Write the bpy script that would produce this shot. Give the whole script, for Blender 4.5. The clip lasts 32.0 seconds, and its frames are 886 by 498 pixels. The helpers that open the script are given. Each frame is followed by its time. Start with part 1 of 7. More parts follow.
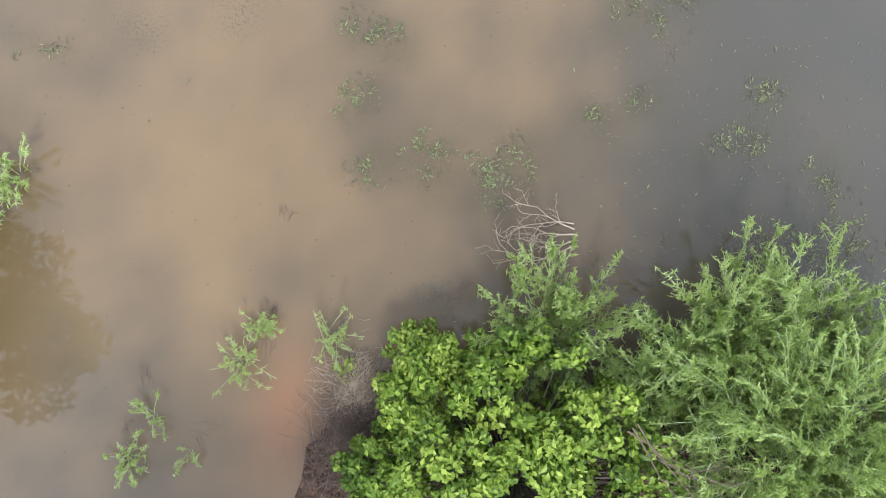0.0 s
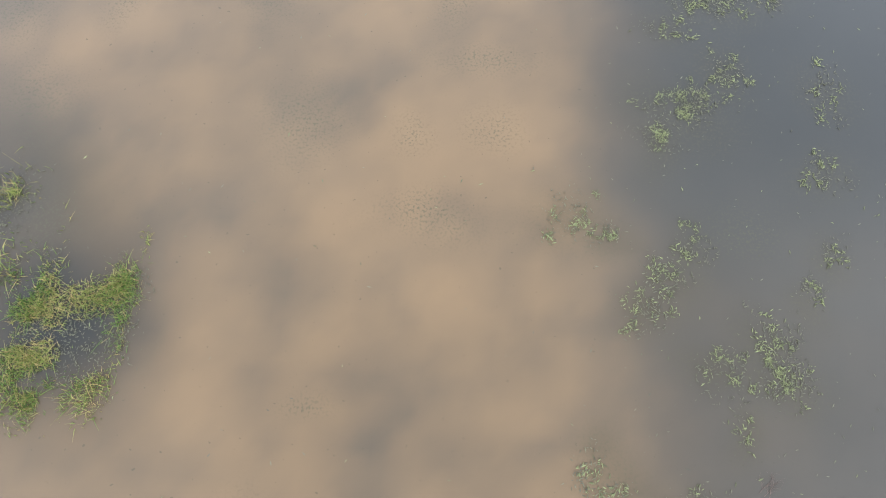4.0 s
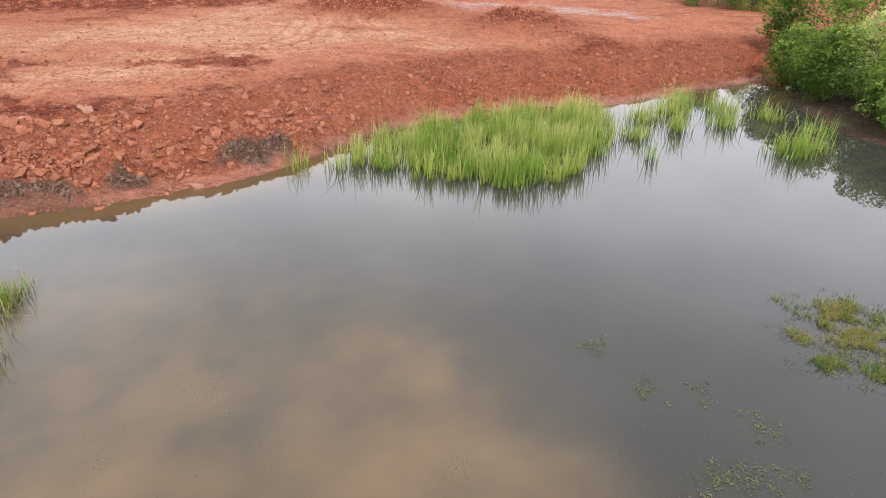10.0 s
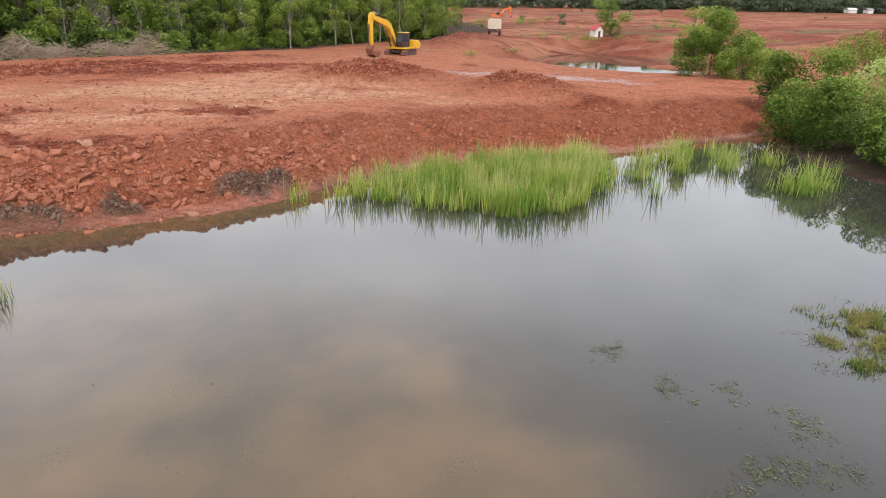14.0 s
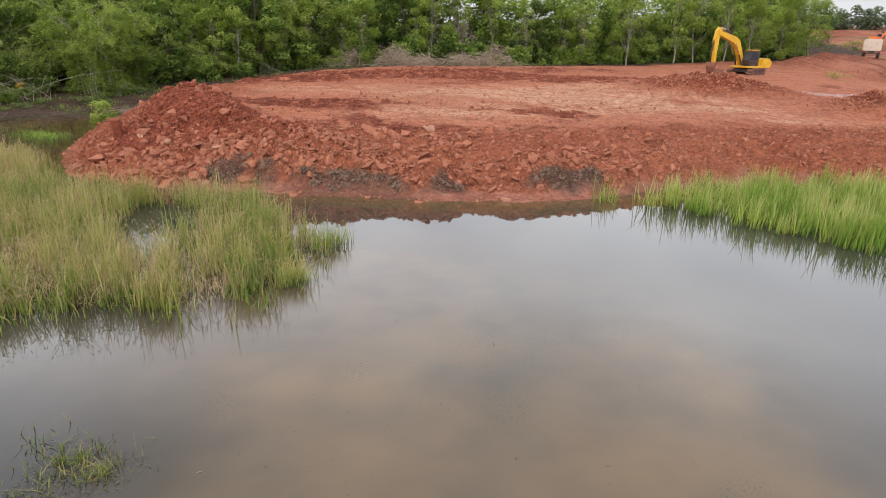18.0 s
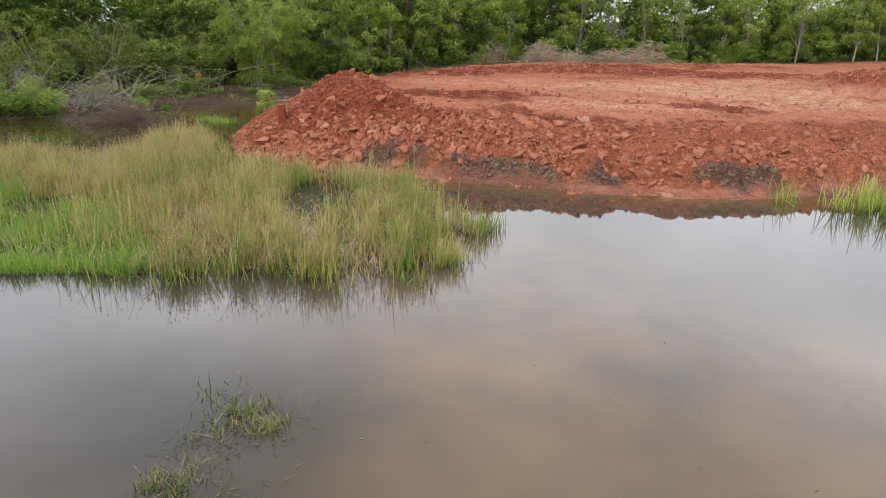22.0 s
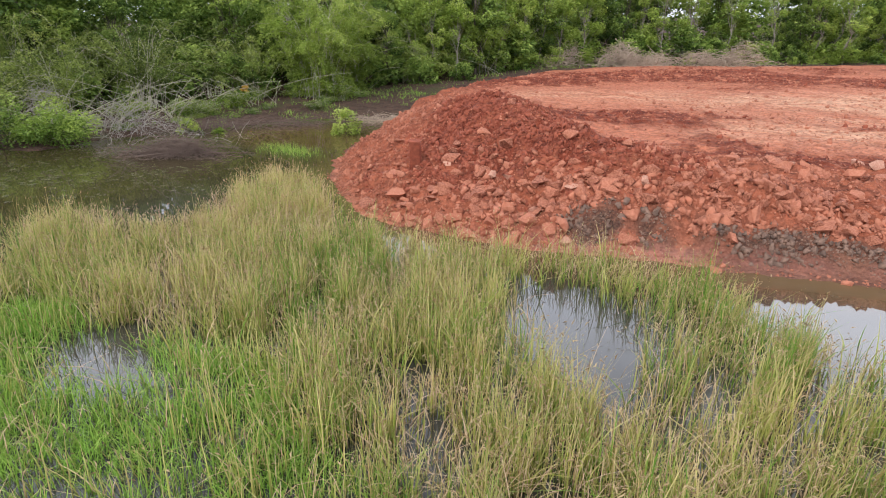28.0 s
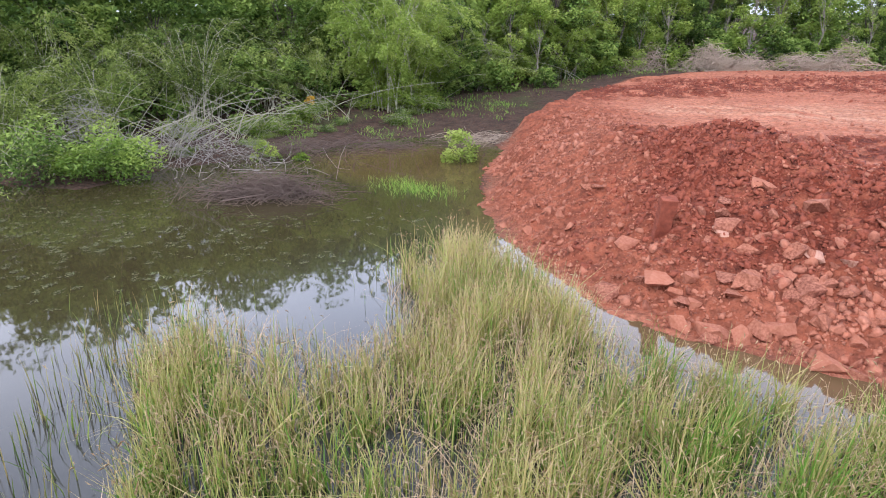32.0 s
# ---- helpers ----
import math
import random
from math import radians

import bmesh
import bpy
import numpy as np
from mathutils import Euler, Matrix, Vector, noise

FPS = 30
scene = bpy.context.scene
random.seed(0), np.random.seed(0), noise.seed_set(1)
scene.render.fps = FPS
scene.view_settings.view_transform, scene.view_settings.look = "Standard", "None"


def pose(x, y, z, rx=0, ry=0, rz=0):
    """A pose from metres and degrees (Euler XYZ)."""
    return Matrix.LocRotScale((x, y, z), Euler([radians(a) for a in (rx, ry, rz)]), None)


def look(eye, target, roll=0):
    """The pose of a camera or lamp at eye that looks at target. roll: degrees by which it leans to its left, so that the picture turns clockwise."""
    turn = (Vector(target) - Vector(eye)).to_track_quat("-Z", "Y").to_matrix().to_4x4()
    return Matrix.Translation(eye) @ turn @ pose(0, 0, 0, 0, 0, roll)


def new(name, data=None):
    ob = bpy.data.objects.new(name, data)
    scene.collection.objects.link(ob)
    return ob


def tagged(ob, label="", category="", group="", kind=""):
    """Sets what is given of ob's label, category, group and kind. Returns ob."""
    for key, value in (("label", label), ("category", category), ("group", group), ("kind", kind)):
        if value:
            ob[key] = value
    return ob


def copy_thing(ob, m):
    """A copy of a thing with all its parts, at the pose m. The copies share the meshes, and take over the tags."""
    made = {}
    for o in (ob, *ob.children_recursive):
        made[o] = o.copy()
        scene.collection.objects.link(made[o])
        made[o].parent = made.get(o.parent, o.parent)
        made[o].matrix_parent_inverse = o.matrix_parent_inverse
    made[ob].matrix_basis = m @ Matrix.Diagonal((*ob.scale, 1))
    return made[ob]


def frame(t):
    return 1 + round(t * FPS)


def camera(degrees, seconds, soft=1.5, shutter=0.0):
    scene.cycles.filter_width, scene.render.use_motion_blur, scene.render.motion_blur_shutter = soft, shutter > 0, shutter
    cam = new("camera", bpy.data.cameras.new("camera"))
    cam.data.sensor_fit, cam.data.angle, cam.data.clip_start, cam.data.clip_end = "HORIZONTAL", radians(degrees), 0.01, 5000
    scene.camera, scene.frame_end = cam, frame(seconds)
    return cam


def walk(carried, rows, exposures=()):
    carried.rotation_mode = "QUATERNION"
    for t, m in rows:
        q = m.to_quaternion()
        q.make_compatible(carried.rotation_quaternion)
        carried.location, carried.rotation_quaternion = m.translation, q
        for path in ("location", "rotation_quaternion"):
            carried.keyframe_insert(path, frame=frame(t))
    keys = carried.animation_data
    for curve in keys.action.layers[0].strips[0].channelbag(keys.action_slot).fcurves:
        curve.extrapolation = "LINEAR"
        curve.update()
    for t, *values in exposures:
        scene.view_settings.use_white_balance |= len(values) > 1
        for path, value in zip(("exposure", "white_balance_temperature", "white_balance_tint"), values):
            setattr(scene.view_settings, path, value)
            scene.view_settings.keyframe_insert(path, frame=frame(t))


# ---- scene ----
cam = camera(70.3, 32.0, soft=1.0, shutter=0.06)
PATH = [
    (0, (1.776, -11.101, 11.950), (1.778, -11.013, 9.998), 4.4),
    (0.5, (1.587, -9.744, 11.964), (1.598, -9.642, 10.013), 9.2),
    (1, (1.461, -8.601, 11.953), (1.474, -8.485, 10.003), 9.8),
    (1.5, (1.407, -7.402, 11.991), (1.413, -7.301, 10.039), 6.9),
    (2, (1.373, -6.248, 12.006), (1.371, -6.155, 10.054), 2.6),
    (2.5, (1.492, -5.553, 12.093), (1.457, -5.328, 10.152), -5.5),
    (3, (1.504, -4.965, 12.124), (1.451, -4.605, 10.204), -5.0),
    (3.5, (1.309, -4.522, 12.220), (1.277, -4.061, 10.320), -0.8),
    (5.5, (1.049, -3.848, 12.804), (1.017, -2.926, 11.082), 1.8),
    (6, (1.048, -3.825, 12.830), (1.006, -2.773, 11.183), 1.6),
    (6.5, (1.068, -3.832, 12.770), (1.016, -2.644, 11.219), 1.4),
    (7, (1.059, -3.845, 12.734), (0.997, -2.513, 11.304), 1.3),
    (7.5, (1.073, -3.832, 12.700), (1.000, -2.370, 11.405), 1.2),
    (8, (1.063, -3.829, 12.663), (0.983, -2.249, 11.517), 1.1),
    (8.5, (1.092, -3.843, 12.617), (1.001, -2.157, 11.632), 1.0),
    (9, (1.119, -3.869, 12.331), (1.024, -2.160, 11.387), 1.0),
    (9.5, (1.143, -3.890, 11.285), (1.047, -2.180, 10.345), 0.9),
    (10, (1.143, -3.890, 10.621), (1.045, -2.180, 9.680), 0.9),
    (10.5, (1.143, -3.898, 10.399), (1.045, -2.188, 9.458), 0.9),
    (11, (1.142, -3.926, 10.270), (1.042, -2.205, 9.347), 0.8),
    (11.5, (1.143, -3.918, 10.066), (1.042, -2.178, 9.182), 0.9),
    (12, (1.141, -3.936, 9.718), (1.039, -2.176, 8.874), 0.9),
    (12.5, (1.162, -3.952, 9.194), (1.056, -2.175, 8.388), 0.8),
    (13, (1.163, -3.971, 8.772), (1.054, -2.176, 8.005), 0.8),
    (13.5, (1.102, -4.038, 8.374), (0.996, -2.228, 7.645), 0.9),
    (15.5, (1.068, -4.090, 7.395), (0.961, -2.244, 6.762), 0.9),
    (16, (1.084, -4.079, 7.304), (0.908, -2.237, 6.672), 0.9),
    (16.5, (1.149, -4.011, 7.245), (0.757, -2.206, 6.611), 0.8),
    (17, (1.111, -4.053, 7.214), (0.499, -2.310, 6.576), 0.9),
    (17.5, (1.168, -4.117, 7.109), (0.363, -2.456, 6.468), 1.1),
    (18, (1.179, -4.084, 7.035), (0.203, -2.519, 6.389), 1.0),
    (18.5, (1.138, -4.052, 6.927), (0.009, -2.593, 6.280), 0.9),
    (19, (1.121, -4.014, 6.833), (-0.123, -2.655, 6.183), 0.8),
    (19.5, (1.146, -3.990, 6.765), (-0.137, -2.666, 6.116), 0.8),
    (20, (1.188, -4.019, 6.752), (-0.096, -2.696, 6.101), 0.8),
    (20.5, (1.057, -4.051, 6.606), (-0.227, -2.727, 5.957), 0.7),
    (21, (0.880, -4.126, 6.491), (-0.404, -2.803, 5.844), 0.6),
    (21.5, (0.627, -4.227, 6.422), (-0.658, -2.904, 5.775), 0.6),
    (22, (0.194, -4.177, 6.343), (-1.091, -2.854, 5.696), 0.6),
    (22.5, (-0.531, -3.785, 6.277), (-1.816, -2.462, 5.630), 0.6),
    (23, (-1.496, -3.104, 6.193), (-2.783, -1.779, 5.548), 0.5),
    (23.5, (-2.644, -2.202, 6.166), (-3.929, -0.878, 5.520), 0.4),
    (24, (-3.731, -1.417, 6.169), (-5.015, -0.094, 5.522), 0.4),
    (24.5, (-4.874, -0.915, 6.171), (-6.158, 0.408, 5.525), 0.4),
    (26.5, (-9.348, -1.665, 6.506), (-10.632, -0.343, 5.855), 0.2),
    (27, (-10.378, -2.146, 6.526), (-11.659, -0.821, 5.874), 0.3),
    (27.5, (-11.406, -2.410, 6.583), (-12.685, -1.086, 5.928), 0.4),
    (28, (-12.626, -2.218, 6.580), (-13.907, -0.894, 5.926), 0.2),
    (28.5, (-14.044, -1.642, 6.617), (-15.324, -0.319, 5.961), 0.2),
    (29, (-15.522, -0.906, 6.670), (-16.801, 0.418, 6.014), 0.3),
    (29.5, (-16.824, -0.389, 6.698), (-18.101, 0.937, 6.039), 0.4),
    (30, (-18.122, -0.071, 6.695), (-19.398, 1.255, 6.037), 0.4),
    (30.5, (-19.400, -0.115, 6.751), (-20.675, 1.211, 6.092), 0.4),
    (31, (-20.766, -0.549, 6.824), (-22.038, 0.780, 6.162), 0.4),
    (31.5, (-22.135, -1.112, 6.799), (-23.405, 0.219, 6.139), 0.3),
    (32, (-23.550, -1.442, 6.793), (-24.817, -0.110, 6.130), 0.3),
]
walk(cam, [(t, look(eye, target, roll)) for t, eye, target, roll in PATH],
     [(0, 1.15, 5750, 9), (3, 1.18, 5720, 9), (6, 1.1, 6000, 11), (7.5, 0.84, 6300, 11), (9, 0.64, 6450, 12), (13, 0.41, 6500, 12), (16, 0.22, 6550, 12), (19, 0.29, 6500, 12), (24, 0.36, 6500, 12), (27, 0.57, 6300, 13), (29, 0.7, 6000, 15), (32, 0.85, 5600, 18)])

# ---------------------------------------------------------------- world and light
SUN_ELEVATION, SUN_AZIMUTH = 48, 168
world = bpy.data.worlds.new("overcast_sky")
scene.world = world
world.use_nodes = True
wn, wl = world.node_tree.nodes, world.node_tree.links
wn.clear()
w_out = wn.new("ShaderNodeOutputWorld")
w_mix = wn.new("ShaderNodeMixShader")
w_mix.inputs[0].default_value = 0.8
sky = wn.new("ShaderNodeTexSky")
sky.sky_type, sky.sun_disc = "NISHITA", False
sky.sun_elevation, sky.sun_rotation = radians(SUN_ELEVATION), radians(SUN_AZIMUTH)
w_sky = wn.new("ShaderNodeBackground")
w_sky.inputs[1].default_value = 0.1
w_cloud = wn.new("ShaderNodeBackground")
w_cloud.inputs[1].default_value = 2.5
w_co = wn.new("ShaderNodeTexCoord")
w_map = wn.new("ShaderNodeMapping")
w_map.inputs["Scale"].default_value = (1.0, 1.0, 1.6)
w_noise = wn.new("ShaderNodeTexNoise")
w_noise.inputs["Scale"].default_value, w_noise.inputs["Detail"].default_value = 2.2, 4
w_ramp = wn.new("ShaderNodeValToRGB")
w_ramp.color_ramp.elements[0].position, w_ramp.color_ramp.elements[0].color = 0.34, (0.68, 0.70, 0.75, 1)
w_ramp.color_ramp.elements[1].position, w_ramp.color_ramp.elements[1].color = 0.66, (0.95, 0.96, 0.98, 1)
wl.new(w_co.outputs["Generated"], w_map.inputs[0])
wl.new(w_map.outputs[0], w_noise.inputs["Vector"])
wl.new(w_noise.outputs["Fac"], w_ramp.inputs[0])
w_sep = wn.new("ShaderNodeSeparateXYZ")
w_lift = wn.new("ShaderNodeValToRGB")
for pos, v in ((0.05, 0.36), (0.16, 0.70), (0.40, 1.0), (0.56, 0.57)):
    e = w_lift.color_ramp.elements.new(pos)
    e.color = (v, v, v, 1)
w_lift.color_ramp.elements[0].color = (0.37, 0.38, 0.395, 1)
w_lift.color_ramp.elements[-1].color = (0.13, 0.13, 0.13, 1)
w_mul = wn.new("ShaderNodeVectorMath")
w_mul.operation = "SCALE"
wl.new(w_co.outputs["Generated"], w_sep.inputs[0])
wl.new(w_sep.outputs[2], w_lift.inputs[0])
wl.new(w_ramp.outputs[0], w_mul.inputs[0])
wl.new(w_lift.outputs[0], w_mul.inputs["Scale"])
wl.new(w_mul.outputs[0], w_cloud.inputs[0])
wl.new(sky.outputs[0], w_sky.inputs[0])
wl.new(w_sky.outputs[0], w_mix.inputs[1])
wl.new(w_cloud.outputs[0], w_mix.inputs[2])
wl.new(w_mix.outputs[0], w_out.inputs[0])

sun = new("sun", bpy.data.lights.new("sun", "SUN"))
sun.data.energy, sun.data.angle, sun.data.color = 1.5, radians(12), (1.0, 0.95, 0.88)
sa, se = radians(SUN_AZIMUTH), radians(SUN_ELEVATION)
sun.matrix_world = look((0, 0, 0), (-math.sin(sa) * math.cos(se), -math.cos(sa) * math.cos(se), -math.sin(se)))
sun.location = (0, 0, 60)


# ---------------------------------------------------------------- mesh tools
def link_mesh(name, V, F, attrs=None, smooth=False):
    """A mesh from arrays of corners and of faces with three or four corners each."""
    me = bpy.data.meshes.new(name)
    V = np.asarray(V, np.float32)
    F = np.asarray(F, np.int32)
    n, k = F.shape
    me.vertices.add(len(V))
    me.vertices.foreach_set("co", V.ravel())
    me.loops.add(n * k)
    me.loops.foreach_set("vertex_index", F.ravel())
    me.polygons.add(n)
    me.polygons.foreach_set("loop_start", np.arange(0, n * k, k, dtype=np.int32))
    if smooth:
        me.polygons.foreach_set("use_smooth", np.ones(n, bool))
    me.update(calc_edges=True)
    for key, arr in (attrs or {}).items():
        a = me.attributes.new(key, "FLOAT", "POINT")
        a.data.foreach_set("value", np.asarray(arr, np.float32))
    return me


def part(name, data, material, parent=None, label=""):
    """Links a mesh, or a bmesh, as one object under a thing or a part."""
    if isinstance(data, bmesh.types.BMesh):
        me = bpy.data.meshes.new(name)
        data.to_mesh(me)
        data.free()
        data = me
    if material and not data.materials:
        data.materials.append(material)
    ob = new(name, data)
    ob.parent = parent
    if label:
        ob["label"] = label
    return ob


def thing(name, m, label, category, group="", kind=""):
    ob = new(name)
    ob.matrix_basis = m
    return tagged(ob, label, category, group, kind)


def box(bm, size, at=(0, 0, 0), turn=(0, 0, 0), bevel=0.0):
    r = bmesh.ops.create_cube(bm, size=1.0, matrix=pose(*at, *turn) @ Matrix.Diagonal((*size, 1)))
    if bevel:
        edges = {e for v in r["verts"] for e in v.link_edges}
        bmesh.ops.bevel(bm, geom=list(edges), offset=bevel, segments=2, affect="EDGES", profile=0.6)
    return bm


def tube(bm, a, b, r1, r2=None, sides=8, caps=True):
    a, b = Vector(a), Vector(b)
    d = b - a
    q = Vector((0, 0, 1)).rotation_difference(d).to_matrix().to_4x4()
    bmesh.ops.create_cone(bm, cap_ends=caps, segments=sides, radius1=r1, radius2=r1 if r2 is None else r2, depth=d.length,
                          matrix=Matrix.Translation((a + b) / 2) @ q)
    return bm


def sticks(A, B, ra, rb, sides=4):
    """Corners and faces of many thin tapering sticks from A to B."""
    A, B = np.asarray(A, float), np.asarray(B, float)
    n = len(A)
    d = B - A
    d /= np.linalg.norm(d, axis=1, keepdims=True) + 1e-9
    up = np.where(np.abs(d[:, 2:3]) > 0.9, np.array([[1.0, 0, 0]]), np.array([[0, 0, 1.0]]))
    u = np.cross(d, up)
    u /= np.linalg.norm(u, axis=1, keepdims=True) + 1e-9
    v = np.cross(d, u)
    ang = np.arange(sides) * 2 * np.pi / sides
    ring = np.cos(ang)[None, :, None] * u[:, None] + np.sin(ang)[None, :, None] * v[:, None]
    ra, rb = np.broadcast_to(ra, n), np.broadcast_to(rb, n)
    V = np.concatenate([A[:, None] + ring * ra[:, None, None], B[:, None] + ring * rb[:, None, None]], 1).reshape(-1, 3)
    i = np.arange(sides)
    f = np.stack([i, (i + 1) % sides, (i + 1) % sides + sides, i + sides], 1)
    F = (f[None] + (np.arange(n) * 2 * sides)[:, None, None]).reshape(-1, 4)
    return V, F


GRID = np.random.default_rng(7).random((256, 256))


def vnoise(x, y):
    xi, yi = np.floor(x).astype(int), np.floor(y).astype(int)
    fx, fy = x - xi, y - yi
    fx, fy = fx * fx * (3 - 2 * fx), fy * fy * (3 - 2 * fy)
    a, b = GRID[xi % 256, yi % 256], GRID[(xi + 1) % 256, yi % 256]
    c, d = GRID[xi % 256, (yi + 1) % 256], GRID[(xi + 1) % 256, (yi + 1) % 256]
    return (a * (1 - fx) + b * fx) * (1 - fy) + (c * (1 - fx) + d * fx) * fy


def fbm(x, y, octaves=4):
    """Noise from -1 to 1."""
    s, a, t = 0.0, 1.0, 0.0
    for k in range(octaves):
        s = s + a * (vnoise(x * 2 ** k + 17.3 * k, y * 2 ** k + 9.1 * k) * 2 - 1)
        t += a
        a *= 0.5
    return s / t


def distance(P, x, y):
    """Signed distance to a polygon's edge, positive inside."""
    x, y = np.asarray(x, float), np.asarray(y, float)
    best = np.full(x.shape, 1e9)
    inside = np.zeros(x.shape, bool)
    for (ax, ay), (bx, by) in zip(P, P[1:] + P[:1]):
        ex, ey = bx - ax, by - ay
        t = np.clip(((x - ax) * ex + (y - ay) * ey) / (ex * ex + ey * ey + 1e-12), 0, 1)
        best = np.minimum(best, (x - ax - t * ex) ** 2 + (y - ay - t * ey) ** 2)
        cross = (ay > y) != (by > y)
        inside ^= cross & (x < ex * (y - ay) / (ey if ey else 1e-9) + ax)
    return np.where(inside, 1, -1) * np.sqrt(best)


def smooth(a, b, x):
    t = np.clip((x - a) / (b - a), 0, 1)
    return t * t * (3 - 2 * t)


def blob(x, y, cx, cy, rx, ry, turn=0):
    c, s = math.cos(radians(turn)), math.sin(radians(turn))
    u, v = (x - cx) * c + (y - cy) * s, -(x - cx) * s + (y - cy) * c
    return np.exp(-((u / rx) ** 2 + (v / ry) ** 2))


# ---------------------------------------------------------------- the plan
RED_SHORE = [(-45.5, 26.5), (-43.1, 22), (-39.3, 17.1), (-35.5, 14.1), (-32.3, 12.5), (-30.7, 11.9), (-28.5, 11.7), (-25.3, 12.1), (-19.6, 14.9),
             (-17, 16.2), (-14.6, 17.2), (-12, 18.7), (-9.3, 20.4), (-6.9, 23), (-5.3, 25.6), (-2, 29.6), (3, 32.6), (10.3, 35.0), (16.2, 38.9), (22.1, 42.6)]
POND = [(-60, -40), (-58, 0), (-56, 4.5), (-52.5, 6.7), (-54.0, 11.2), (-53.2, 16.2), (-53, 22), (-52, 26), (-48.5, 28.2)] + RED_SHORE + [
    (22.2, 40), (20.2, 34.8), (20.2, 31.8), (21.2, 29.3), (22.3, 27.5), (27, 18), (30, 5), (28, -7), (18, -12.4), (10.5, -13.2), (4, -13.6), (1.2, -13.3),
    (0.1, -13.4), (-0.6, -14.4), (-1.2, -16.5), (-2.5, -20), (-5, -22), (-7.5, -17), (-8.0, -12), (-7.4, -9.6), (-9, -7.5), (-14, -9), (-25, -20)]
RED_LAND = RED_SHORE + [(27, 47), (60, 50), (400, 20), (900, 900), (-150, 900), (-20, 260), (3, 150), (0, 128), (-11, 116), (-23, 96), (-37, 77), (-47, 66),
                        (-51, 52), (-49, 38), (-47, 30)]
FAR_POND = [(5, 90), (13, 82), (23, 78), (32, 80), (36, 92), (36, 104), (30, 118), (21, 128), (13, 120), (8, 106)]
FOREST_EDGE = [(-58, -30), (-61, -5), (-62, 8), (-63, 22), (-60, 36), (-56, 49), (-54.5, 63.5), (-45, 79), (-29, 96), (-15, 115), (-7.5, 130), (-11, 160)]


TRACKS = [[(-23.4, 26.5), (-18.8, 29.2), (-14.3, 34.5), (-11.4, 41.5), (-12.4, 52), (-16.0, 62), (-14, 77), (-9, 90)], [(-33, 39.5), (-25, 41), (-19, 45.5), (-16.5, 56)],
          [(-40, 36), (-33, 38.4), (-27, 40.5), (-21, 46), (-16, 58)], [(-12.5, 56), (-7, 45), (0, 40), (9, 41)], [(-9, 92), (-4, 106), (2, 124), (4, 160)]]


def line_distance(L, x, y):
    best = np.full(np.shape(x), 1e9)
    for (ax, ay), (bx, by) in zip(L, L[1:]):
        ex, ey = bx - ax, by - ay
        t = np.clip(((x - ax) * ex + (y - ay) * ey) / (ex * ex + ey * ey), 0, 1)
        best = np.minimum(best, (x - ax - t * ex) ** 2 + (y - ay - t * ey) ** 2)
    return np.sqrt(best)


def far_rise(y):
    return np.interp(y, [95, 135, 190, 400, 900, 3000], [0, 0.9, 2.8, 8.8, 13, 14])


def fresh_at(x, y, d, heap):
    """Where freshly dug dark earth lies, in heaps and in ragged strips over the levelled top."""
    m = fbm(x * 0.22 + 3, y * 0.22, 4) + 0.4 * fbm(x * 0.9, y * 0.9, 2)
    strip = (1.0 * blob(x, y, -36, 54.5, 12, 4.2, 12) + 0.8 * blob(x, y, -41, 50, 9, 3.2, 50) + 0.85 * blob(x, y, -27, 57, 12, 3.6, 25) + 0.7 * blob(x, y, -44, 42, 9, 4, 60) + 0.8 * blob(x, y, -31, 27, 7, 3, 10)
             + 0.55 * blob(x, y, -14, 27, 10, 2.5, 30) + 0.6 * blob(x, y, -30, 66, 13, 3, 50) + 0.6 * blob(x, y, -18, 33, 9, 1.5, 12) + 0.7 * blob(x, y, 12, 42, 8, 3, 20))
    flank = smooth(0.25, 0.6, blob(x, y, -29.4, 16.8, 4.0, 3.2, -10) + 0.75 * blob(x, y, -24.6, 18.2, 4.0, 1.6, 8) + 0.3 * m) * smooth(0.9, 1.9, d)
    return np.clip(smooth(0.15, 0.6, strip + 0.55 * m) * smooth(4.5, 7, d) + smooth(0.3, 1.1, heap + 0.25 * m) + 0.9 * flank, 0, 1)


